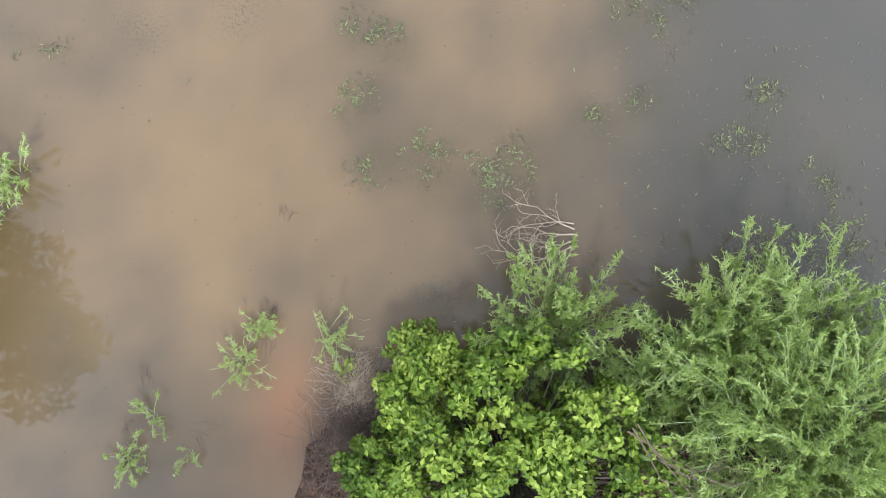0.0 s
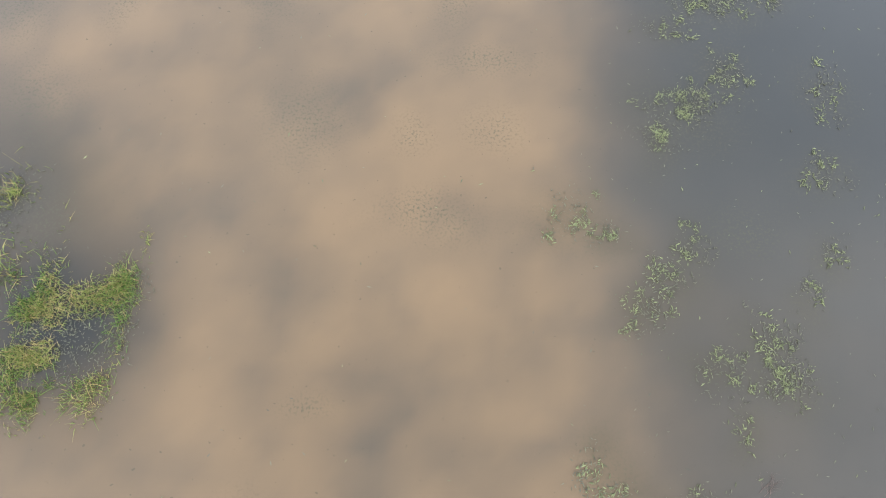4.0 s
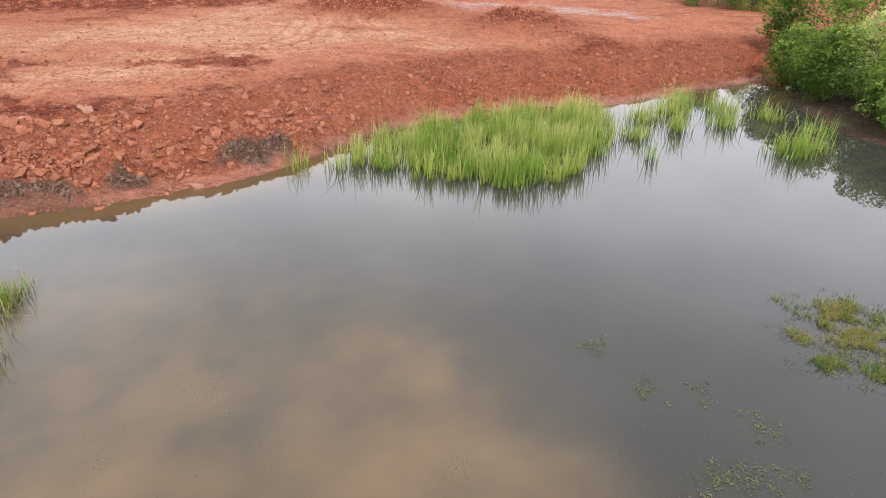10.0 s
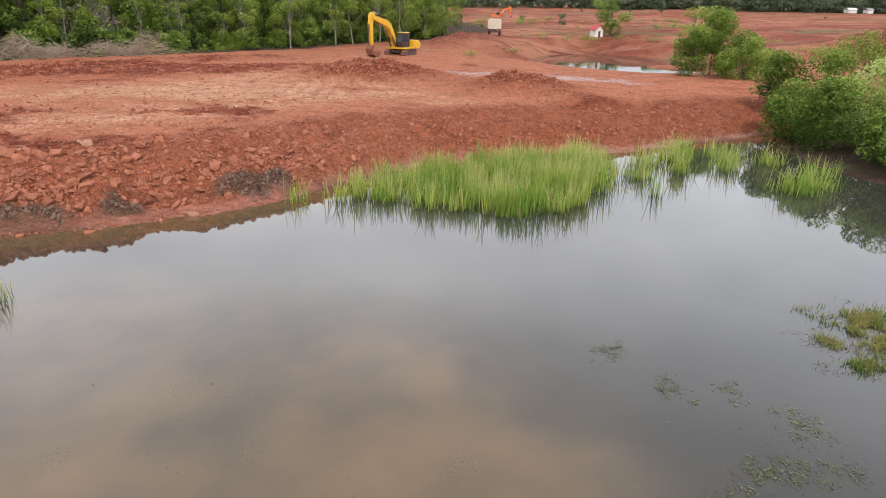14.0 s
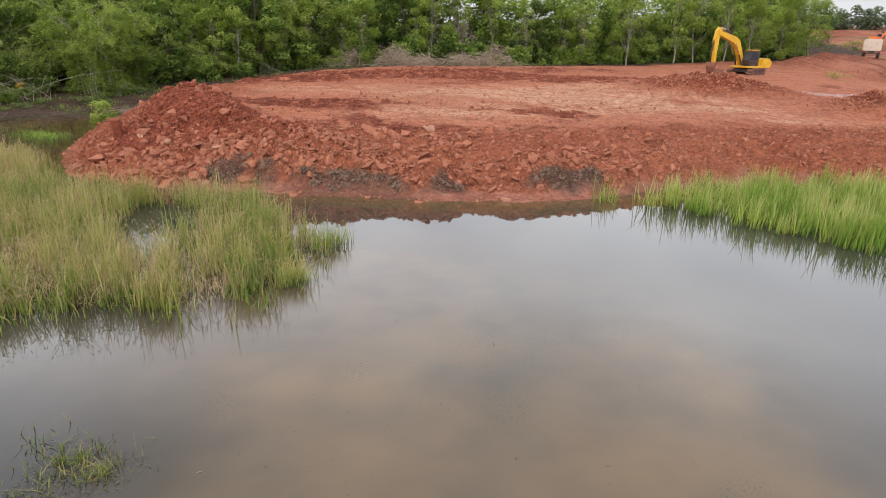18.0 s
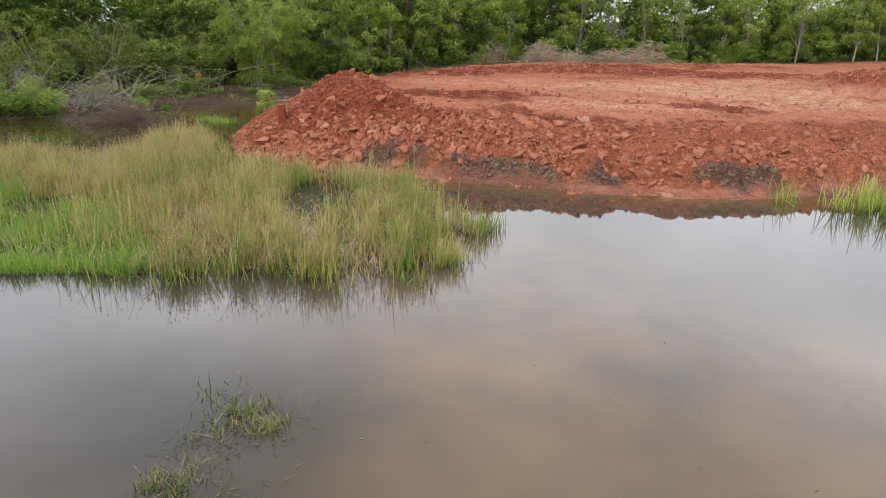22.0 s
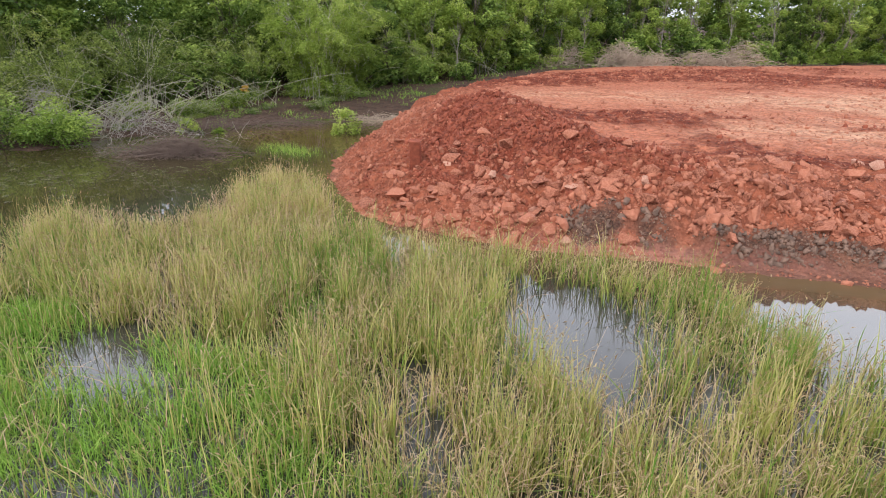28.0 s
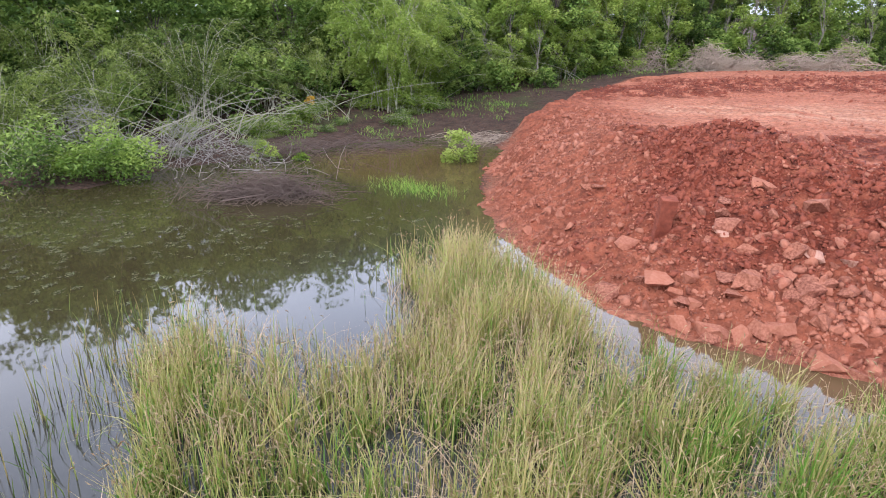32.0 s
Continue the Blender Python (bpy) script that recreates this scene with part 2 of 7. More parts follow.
def ground_at(x, y):
    """Height of the ground, with its masks: red soil, dry soil, dark soil, slope."""
    x, y = np.asarray(x, float), np.asarray(y, float)
    d = -distance(POND, x, y)
    wob = 0.35 * fbm(x * 0.6, y * 0.6, 3) + 0.22 * fbm(x * 1.9 + 7, y * 1.9, 3)
    dr = distance(RED_LAND, x, y) + 1.2 * fbm(x * 0.25, y * 0.25, 3)
    red = smooth(-1.0, 1.0, dr)
    dd = d + wob
    steep = 1 - smooth(0, 16, x)
    face = np.interp(dd, [0, 0.45, 1.5, 2.9, 5.0, 9, 30], [0, 0.10, 0.80, 1.45, 1.88, 2.0, 2.45])
    gentle = np.interp(dd, [0, 1.5, 4.5, 9, 14, 30], [0, 0.35, 1.45, 1.9, 2.1, 2.45])
    red_h = face * steep + gentle * (1 - steep)
    wild_h = np.interp(d, [0, 3, 8, 16], [0, 0.3, 0.7, 1.2]) + 1.1 * smooth(38, 60, y)
    h = red_h * red + wild_h * (1 - red)
    h = h + far_rise(y) * smooth(-10, 20, d)
    # heaps and ridges of dumped earth
    heap = (1.55 * blob(x, y, -30.6, 19.6, 3.8, 2.4, -18) + 0.95 * blob(x, y, -25.4, 17.8, 3.8, 1.6, -5) + 0.6 * blob(x, y, -36, 22.5, 4, 2.4, -40)
            + 0.6 * blob(x, y, -21.0, 18.0, 3.5, 1.2, 20))
    heap = heap + 1.5 * blob(x, y, -8.8, 52.5, 6.0, 3.6, 10) + 1.15 * blob(x, y, 4.0, 48.6, 4.2, 2.8, -10) + 0.5 * blob(x, y, 7.5, 44.0, 4.0, 2.0, -30)
    heap = heap + 0.35 * blob(x, y, -39, 54, 9, 3.0, 50) + 1.4 * blob(x, y, 30, 175, 30, 6, 8) + 2.6 * blob(x, y, -8, 215, 22, 6, -6) + 3.5 * blob(x, y, 80, 210, 40, 8, -10) + 0.8 * blob(x, y, 12, 150, 9, 4, 15) - 1.2 * blob(x, y, 22, 79, 15, 11) + 0.35 * blob(x, y, -30, 68, 9, 2.5, 52) + 6 * blob(x, y, 78, 112, 16, 9) + 1.6 * blob(x, y, 48, 150, 20, 8) + 3.9 * blob(x, y, 57, 90, 8, 4.5, 10)
    heap = heap + 1.5 * blob(x, y, -2.5, 110, 4.2, 15, -20) + 0.5 * blob(x, y, 26, 106, 8, 3)
    h = h + (heap + 0.35 * blob(x, y, -42, 46, 9, 2.5, 55) * (0.6 + fbm(x * 0.6, y * 0.6, 3))) * red
    h = h + 0.10 * red * smooth(6, 10, d) * fbm(x * 0.55, y * 0.55, 3) * (1 - smooth(70, 110, y))
    # the basin of the far pond
    db = distance(FAR_POND, x, y)
    basin = smooth(-5, 1.5, db + 1.8 * fbm(x * 0.15, y * 0.15, 3))
    h = h * (1 - basin) + (0.2 + 1.0 * blob(x, y, 27.5, 93, 4.5, 1.8, 10)) * basin
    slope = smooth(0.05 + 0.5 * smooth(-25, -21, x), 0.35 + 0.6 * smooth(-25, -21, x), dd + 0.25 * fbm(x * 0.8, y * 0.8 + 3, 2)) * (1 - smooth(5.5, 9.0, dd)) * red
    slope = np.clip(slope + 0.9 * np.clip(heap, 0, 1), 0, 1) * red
    # basin rim: its face shading is put in by the darker slope colour
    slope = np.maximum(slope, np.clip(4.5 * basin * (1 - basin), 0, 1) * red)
    near = 1 - smooth(90, 160, y)
    h = h + (0.42 * slope * fbm(x * 0.9, y * 0.9, 5) + 0.06 * fbm(x * 0.35, y * 0.35, 4) + 0.34 * slope * (0.30 - np.abs(fbm(x * 1.7, y * 1.7, 3)))) * smooth(0.1, 1.2, d) * near
    fresh = fresh_at(x, y, d, heap) * red * near
    h = h + fresh * (0.30 * (0.3 - np.abs(fbm(x * 1.1, y * 1.1, 4))) + 0.10 * fbm(x * 2.2, y * 2.2, 2)) * smooth(3, 5, d)
    h = h + ((1 - near) * 1.2 * fbm(x * 0.03, y * 0.03, 4) * smooth(0, 60, y - 90) + 0.7 * (0.35 - np.abs(fbm(x * 0.1, y * 0.1, 4))) * smooth(85, 100, y)) * (1 - basin)
    # wheel tracks over the levelled top
    td = np.min([line_distance(q, x + 0.8 * fbm(x * 0.15, y * 0.15, 2), y) for q in TRACKS], 0)
    on = np.exp(-(td / 3.2) ** 2) * smooth(5.5, 8, d) * red
    h = h + 0.05 * red * near * smooth(5, 8, d) * fbm(x * 1.7, y * 2.6, 3)
    h = h - 0.08 * on * np.cos(td * 3.3) * (0.6 + 0.6 * fbm(x * 0.3, y * 0.3, 2))
    h = np.where(dd < 0, np.maximum(-0.9, 0.22 * dd) - 0.05, h)
    dry = 0.8 * np.exp(-(td / 3.8) ** 2) + 1.1 * blob(x, y, -15, 46, 12, 7, 35) + 0.5 * blob(x, y, -24, 35, 16, 6, 18) + 0.4 * blob(x, y, 4, 40, 8, 2.5, 20)
    dry = np.clip(dry * (0.75 + 0.6 * fbm(x * 0.3, y * 0.3 + 5, 4)), 0, 1) * (1 - slope) * (1 - 0.8 * fresh) * smooth(6, 9, d)
    dark = (blob(x, y, -19.9, 15.8, 4.0, 0.95, 27) + blob(x, y, -16.2, 17.3, 2.3, 0.7, 25) + blob(x, y, -8.6, 22.6, 1.7, 1.1, 40) + blob(x, y, -12.7, 19.9, 1.5, 0.8, 30))
    dark = np.clip(2.4 * dark * (0.5 + 1.1 * fbm(x * 0.9 + 4, y * 0.9, 3)) + 0.35 * fbm(x * 2.3, y * 2.3, 2) - 0.3, 0, 1) * red
    return h, red, dry, dark, slope, d, fresh


def ruts_at(x, y):
    """Tyre marks along the tracks, 0 to 1."""
    out = np.zeros(np.shape(x))
    for q in TRACKS:
        t = line_distance(q, x + 0.5 * fbm(x * 0.15, y * 0.15, 2), y + 0.5 * fbm(x * 0.15 + 9, y * 0.15, 2))
        out = np.maximum(out, np.exp(-(t / 3.4) ** 2) * smooth(0.1, 0.8, np.cos(t * 5.6)))
    return out * smooth(-0.35, 0.2, fbm(x * 0.25, y * 0.25, 3))


def height(x, y):
    return ground_at(np.atleast_1d(x), np.atleast_1d(y))[0]


def steps(lo, hi, step, out_lo, out_hi, grow=1.16):
    a = list(np.arange(lo, hi, step))
    s, v = step, a[-1]
    while v < out_hi:
        s *= grow
        v += s
        a.append(v)
    s, v = step, a[0]
    while v > out_lo:
        s *= grow
        v -= s
        a.insert(0, v)
    return np.array(a)


# ---------------------------------------------------------------- materials
def material(name):
    m = bpy.data.materials.new(name)
    m.use_nodes = True
    t = m.node_tree
    b = t.nodes["Principled BSDF"]
    return m, t, b


def node(t, kind, **values):
    n = t.nodes.new(kind)
    for key, v in values.items():
        n.inputs[key].default_value = v
    return n


def attribute(t, key):
    n = t.nodes.new("ShaderNodeAttribute")
    n.attribute_name = key
    return n.outputs["Fac"]


def mix(t, fac, a, b, mode="MIX"):
    n = t.nodes.new("ShaderNodeMix")
    n.data_type, n.blend_type = "RGBA", mode
    for slot, v in ((0, fac), (6, a), (7, b)):
        if isinstance(v, bpy.types.NodeSocket):
            t.links.new(v, n.inputs[slot])
        elif slot == 0:
            n.inputs[0].default_value = v
        else:
            n.inputs[slot].default_value = (*v, 1)
    return n.outputs[2]


def grain(t, scale, detail=4, lo=0.3, hi=0.7, coords="Object", stretch=None, turn=0):
    c = t.nodes.new("ShaderNodeTexCoord")
    n = node(t, "ShaderNodeTexNoise", Scale=scale, Detail=detail)
    if stretch:
        mp = node(t, "ShaderNodeMapping", Scale=stretch, Rotation=(0, 0, radians(-turn)))
        t.links.new(c.outputs[coords], mp.inputs[0])
        t.links.new(mp.outputs[0], n.inputs["Vector"])
    else:
        t.links.new(c.outputs[coords], n.inputs["Vector"])
    r = node(t, "ShaderNodeMapRange")
    r.inputs[1].default_value, r.inputs[2].default_value = lo, hi
    t.links.new(n.outputs["Fac"], r.inputs[0])
    return r.outputs[0]


def bump(t, b, h, strength, dist):
    n = node(t, "ShaderNodeBump", Strength=strength, Distance=dist)
    t.links.new(h, n.inputs["Height"])
    t.links.new(n.outputs[0], b.inputs["Normal"])


def painted(name, base, rough=0.5, metal=0.0, wear=(0.2, 0.14, 0.1), amount=0.3, scale=3.0):
    m, t, b = material(name)
    w = grain(t, scale, 6, 0.5, 0.8)
    mul = t.nodes.new("ShaderNodeMath")
    mul.operation = "MULTIPLY"
    mul.inputs[1].default_value = amount
    t.links.new(w, mul.inputs[0])
    c = mix(t, mul.outputs[0], base, wear)
    t.links.new(c, b.inputs["Base Color"])
    b.inputs["Roughness"].default_value, b.inputs["Metallic"].default_value = rough, metal
    bump(t, b, grain(t, 40, 3), 0.1, 0.005)
    return m


def leafy(name, low, mid, high, gloss=0.55, through_light=0.25):
    """Leaves and blades: tint picks between colours, tip runs from root to tip."""
    m, t, b = material(name)
    tint = attribute(t, "tint")
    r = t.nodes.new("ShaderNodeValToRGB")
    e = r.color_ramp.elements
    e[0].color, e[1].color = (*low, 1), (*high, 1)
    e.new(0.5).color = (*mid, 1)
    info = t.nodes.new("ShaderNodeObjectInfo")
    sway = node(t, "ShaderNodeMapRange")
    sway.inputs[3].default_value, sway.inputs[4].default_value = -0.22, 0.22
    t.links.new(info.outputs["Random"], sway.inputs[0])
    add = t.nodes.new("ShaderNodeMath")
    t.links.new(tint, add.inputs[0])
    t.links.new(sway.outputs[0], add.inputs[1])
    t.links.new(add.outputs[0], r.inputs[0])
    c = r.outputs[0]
    t.links.new(c, b.inputs["Base Color"])
    b.inputs["Roughness"].default_value = gloss
    b.inputs["Specular IOR Level"].default_value = 0.3
    tr = t.nodes.new("ShaderNodeBsdfTranslucent")
    t.links.new(c, tr.inputs[0])
    mx = t.nodes.new("ShaderNodeMixShader")
    mx.inputs[0].default_value = through_light
    t.links.new(b.outputs[0], mx.inputs[1])
    t.links.new(tr.outputs[0], mx.inputs[2])
    t.links.new(mx.outputs[0], t.nodes["Material Output"].inputs[0])
    return m


def blade_material(name, root, low, high, straw, straw_from=0.55, withered=0.06):
    """Grass: root colour, its own brown plus shade low among blades, to green, with straw-coloured tips; tint sets how
    dry a blade is.
    """
    m, t, b = material(name)
    tint, tip = attribute(t, "tint"), attribute(t, "tip")
    green = mix(t, tint, low, high)
    isle = t.nodes.new("ShaderNodeNewGeometry")
    dead = node(t, "ShaderNodeMapRange")
    dead.inputs[1].default_value, dead.inputs[2].default_value, dead.inputs[4].default_value = 1 - withered, 1.0, 0.85
    t.links.new(isle.outputs["Random Per Island"], dead.inputs[0])
    green = mix(t, dead.outputs[0], green, (0.48, 0.34, 0.14))
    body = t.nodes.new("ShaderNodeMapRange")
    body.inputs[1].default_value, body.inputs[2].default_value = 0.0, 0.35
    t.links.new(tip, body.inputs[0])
    # root colour also holds the shade low between the blades
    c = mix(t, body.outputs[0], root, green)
    dry = t.nodes.new("ShaderNodeMapRange")
    dry.inputs[1].default_value, dry.inputs[2].default_value = straw_from, 1.05
    t.links.new(tip, dry.inputs[0])
    k = t.nodes.new("ShaderNodeMath")
    k.operation = "MULTIPLY"
    t.links.new(dry.outputs[0], k.inputs[0])
    t.links.new(tint, k.inputs[1])
    c = mix(t, k.outputs[0], c, straw)
    t.links.new(c, b.inputs["Base Color"])
    b.inputs["Roughness"].default_value = 0.6
    b.inputs["Specular IOR Level"].default_value = 0.25
    tr = t.nodes.new("ShaderNodeBsdfTranslucent")
    t.links.new(c, tr.inputs[0])
    mx = t.nodes.new("ShaderNodeMixShader")
    mx.inputs[0].default_value = 0.25
    t.links.new(b.outputs[0], mx.inputs[1])
    t.links.new(tr.outputs[0], mx.inputs[2])
    t.links.new(mx.outputs[0], t.nodes["Material Output"].inputs[0])
    return m


def soil_material():
    m, t, b = material("soil")
    red, dry, dark, slope, wet = (attribute(t, k) for k in ("red", "dry", "dark", "slope", "wet"))
    big, mid, fine = grain(t, 0.22, 5), grain(t, 1.6, 6), grain(t, 14, 6, 0.35, 0.65)
    pit_shade, crumbs = grain(t, 4.5, 10, 0.40, 0.54), grain(t, 11, 5, 0.56, 0.66)
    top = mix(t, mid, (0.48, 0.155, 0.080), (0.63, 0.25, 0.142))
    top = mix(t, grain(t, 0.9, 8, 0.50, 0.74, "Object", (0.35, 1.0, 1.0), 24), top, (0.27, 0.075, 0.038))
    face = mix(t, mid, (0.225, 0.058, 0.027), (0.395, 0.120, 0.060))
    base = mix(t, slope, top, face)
    base = mix(t, big, base, mix(t, 0.35, base, (0.46, 0.175, 0.10)))
    dug = mix(t, mid, (0.135, 0.028, 0.0135), (0.245, 0.056, 0.026))
    ragged = t.nodes.new("ShaderNodeMath")
    ragged.operation = "MULTIPLY"
    t.links.new(attribute(t, "fresh"), ragged.inputs[0])
    t.links.new(grain(t, 1.1, 8, 0.36, 0.50), ragged.inputs[1])
    base = mix(t, ragged.outputs[0], base, dug)
    streak = grain(t, 0.8, 9, 0.30, 0.52, "Object", (0.3, 1.0, 1.0), 30)
    dd = t.nodes.new("ShaderNodeMath")
    dd.operation = "MULTIPLY"
    t.links.new(dry, dd.inputs[0])
    t.links.new(streak, dd.inputs[1])
    base = mix(t, dry, base, mix(t, dd.outputs[0], base, mix(t, mid, (0.60, 0.30, 0.175), (0.72, 0.43, 0.275))))
    worn = t.nodes.new("ShaderNodeMath")
    worn.operation = "MULTIPLY"
    worn.inputs[1].default_value = 0.55
    t.links.new(attribute(t, "rut"), worn.inputs[0])
    base = mix(t, worn.outputs[0], base, mix(t, mid, (0.33, 0.095, 0.048), (0.46, 0.16, 0.085)))
    base = mix(t, dark, base, mix(t, fine, (0.060, 0.036, 0.026), (0.17, 0.088, 0.057)))
    far = mix(t, grain(t, 0.09, 12, 0.40, 0.60, "Object", (0.6, 1.3, 1.0)), (0.30, 0.080, 0.042), (0.52, 0.215, 0.125))
    far = mix(t, grain(t, 0.05, 12, 0.54, 0.62, "Object", (0.35, 1.6, 1.0), 8), far, (0.21, 0.17, 0.075))
    far = mix(t, grain(t, 0.045, 12, 0.66, 0.72, "Object", (0.3, 1.8, 1.0), -12), far, (0.58, 0.33, 0.22))
    far = mix(t, grain(t, 0.5, 10, 0.50, 0.66, "Object", (0.5, 1.2, 1.0), 15), far, (0.20, 0.055, 0.030))
    base = mix(t, attribute(t, "far"), base, mix(t, ragged.outputs[0], far, dug))
    wild = mix(t, mid, (0.046, 0.030, 0.021), (0.105, 0.068, 0.046))
    wild = mix(t, grain(t, 0.3, 5, 0.55, 0.75), wild, (0.07, 0.085, 0.03))
    c = mix(t, red, wild, base)
    # dark noise in the colour stands in for shade in small hollows
    c = mix(t, pit_shade, mix(t, 0.34, c, (0.03, 0.010, 0.007)), c)
    c = mix(t, crumbs, c, mix(t, 0.22, c, (0.52, 0.22, 0.14)))
    c = mix(t, wet, c, mix(t, 0.65, c, mix(t, mid, (0.30, 0.115, 0.082), (0.42, 0.185, 0.135))))
    t.links.new(c, b.inputs["Base Color"])
    rr = node(t, "ShaderNodeMapRange")
    rr.inputs[3].default_value, rr.inputs[4].default_value = 0.95, 0.16
    t.links.new(wet, rr.inputs[0])
    t.links.new(rr.outputs[0], b.inputs["Roughness"])
    b.inputs["Specular IOR Level"].default_value = 0.25
    bump(t, b, grain(t, 3.5, 14, 0.2, 0.8), 1.0, 0.30)
    return m


def rock_material(name, a, c2, dust):
    m, t, b = material(name)
    info = t.nodes.new("ShaderNodeObjectInfo")
    geo = t.nodes.new("ShaderNodeNewGeometry")
    add = t.nodes.new("ShaderNodeMath")
    add.operation = "ADD"
    t.links.new(info.outputs["Random"], add.inputs[0])
    t.links.new(geo.outputs["Random Per Island"], add.inputs[1])
    fr = t.nodes.new("ShaderNodeMath")
    fr.operation = "FRACT"
    t.links.new(add.outputs[0], fr.inputs[0])
    c = mix(t, fr.outputs[0], a, c2)
    c = mix(t, grain(t, 5, 6, 0.35, 0.7), c, dust)
    t.links.new(c, b.inputs["Base Color"])
    b.inputs["Roughness"].default_value = 0.9
    bump(t, b, grain(t, 22, 6), 0.6, 0.03)
    return m


def water_material(name, clear, silt_a, silt_b):
    m, t, b = material(name)
    s = attribute(t, "silt")
    sh = attribute(t, "shore")
    n = grain(t, 0.35, 4, 0.3, 0.7)
    c = mix(t, n, clear, tuple(v * 1.12 for v in clear))
    c = mix(t, s, c, mix(t, n, silt_a, silt_b))
    c = mix(t, sh, c, (0.150, 0.094, 0.040))
    c = mix(t, attribute(t, "rust"), c, (0.235, 0.115, 0.058))
    # deep and clear darken the water colour, a painted tree reflection included
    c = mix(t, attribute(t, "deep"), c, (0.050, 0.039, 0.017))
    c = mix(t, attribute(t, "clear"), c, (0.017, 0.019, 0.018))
    strands = t.nodes.new("ShaderNodeMath")
    strands.operation = "MULTIPLY"
    t.links.new(attribute(t, "weed"), strands.inputs[0])
    t.links.new(grain(t, 17.0, 5, 0.50, 0.66), strands.inputs[1])
    c = mix(t, strands.outputs[0], c, (0.072, 0.068, 0.036))
    specks = t.nodes.new("ShaderNodeMath")
    specks.operation = "MULTIPLY"
    specks.inputs[1].default_value = 0.5
    t.links.new(grain(t, 9, 3, 0.70, 0.73), specks.inputs[0])
    c = mix(t, specks.outputs[0], c, (0.05, 0.045, 0.026))
    t.links.new(c, b.inputs["Base Color"])
    b.inputs["Roughness"].default_value = 0.03
    b.inputs["IOR"].default_value = 1.58
    bump(t, b, grain(t, 1.2, 2, 0.2, 0.8), 0.05, 0.02)
    return m


SOIL = soil_material()
ROCK = rock_material("red_rock", (0.17, 0.044, 0.021), (0.43, 0.148, 0.078), (0.50, 0.205, 0.12))
DARK_CLOD = rock_material("dark_clod", (0.062, 0.041, 0.030), (0.18, 0.112, 0.080), (0.27, 0.165, 0.115))
ROCK_PALE = rock_material("pale_rock", (0.44, 0.19, 0.115), (0.52, 0.26, 0.17), (0.58, 0.34, 0.24))
WATER = water_material("murky_water", (0.044, 0.043, 0.036), (0.170, 0.115, 0.063), (0.202, 0.134, 0.071))
# the dark low end gives the shade inside crowns, picked by tint
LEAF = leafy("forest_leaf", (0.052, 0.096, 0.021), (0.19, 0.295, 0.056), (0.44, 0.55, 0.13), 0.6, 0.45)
FRESH_CLOD = rock_material("fresh_clod", (0.145, 0.032, 0.0155), (0.28, 0.068, 0.032), (0.34, 0.092, 0.046))
# greyer, bluer leaf for the distance: haze is put into the colour
HAZY_LEAF = leafy("hazy_leaf", (0.10, 0.14, 0.085), (0.19, 0.24, 0.14), (0.30, 0.36, 0.20), 0.7, 0.4)
LEAF_PALE = leafy("pale_leaf", (0.19, 0.27, 0.045), (0.33, 0.44, 0.075), (0.50, 0.58, 0.15), 0.55, 0.5)
BAMBOO_LEAF = leafy("bamboo_leaf", (0.09, 0.13, 0.03), (0.27, 0.345, 0.075), (0.53, 0.59, 0.165), 0.6, 0.45)
THICKET = leafy("thicket_leaf", (0.075, 0.14, 0.022), (0.19, 0.295, 0.045), (0.38, 0.49, 0.10), 0.45, 0.4)
BUSH_LEAF = leafy("bush_leaf", (0.065, 0.115, 0.013), (0.18, 0.275, 0.028), (0.41, 0.50, 0.085), 0.35, 0.3)
FEATHER = leafy("feathery_leaf", (0.36, 0.48, 0.13), (0.54, 0.65, 0.215), (0.70, 0.78, 0.36), 0.6, 0.5)
SEED = leafy("seed_head", (0.20, 0.12, 0.06), (0.38, 0.26, 0.135), (0.56, 0.43, 0.25), 0.8, 0.2)
YELLOW_LEAF = leafy("yellow_leaf", (0.45, 0.25, 0.02), (0.6, 0.36, 0.03), (0.7, 0.45, 0.05))
FLOAT_LEAF = leafy("floating_leaf", (0.055, 0.058, 0.028), (0.125, 0.135, 0.058), (0.22, 0.24, 0.10), 0.55, 0.05)
DULL_LEAF = leafy("drowned_leaf", (0.048, 0.045, 0.030), (0.088, 0.085, 0.055), (0.145, 0.140, 0.085), 0.7, 0.02)
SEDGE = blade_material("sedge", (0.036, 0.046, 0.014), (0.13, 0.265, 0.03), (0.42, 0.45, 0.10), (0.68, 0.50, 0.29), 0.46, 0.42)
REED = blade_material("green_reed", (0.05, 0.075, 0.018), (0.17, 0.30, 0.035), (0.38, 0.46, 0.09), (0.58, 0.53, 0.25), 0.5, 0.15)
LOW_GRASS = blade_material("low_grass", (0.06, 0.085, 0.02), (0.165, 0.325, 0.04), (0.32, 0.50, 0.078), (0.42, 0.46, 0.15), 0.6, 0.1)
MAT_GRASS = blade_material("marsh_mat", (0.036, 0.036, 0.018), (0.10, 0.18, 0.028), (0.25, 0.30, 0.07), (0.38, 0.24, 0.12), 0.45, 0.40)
STRAW = blade_material("straw", (0.16, 0.115, 0.06), (0.42, 0.29, 0.165), (0.60, 0.43, 0.275), (0.72, 0.55, 0.38), 0.5, 0.2)
BARK = painted("bark", (0.10, 0.08, 0.06), 0.9, 0, (0.22, 0.19, 0.15), 0.5, 4)
GREEN_STEM = painted("green_stem", (0.46, 0.54, 0.27), 0.7, 0, (0.30, 0.24, 0.12), 0.4, 4)
STALK = painted("bamboo_stalk", (0.38, 0.36, 0.25), 0.6, 0, (0.48, 0.42, 0.32), 0.6, 3)
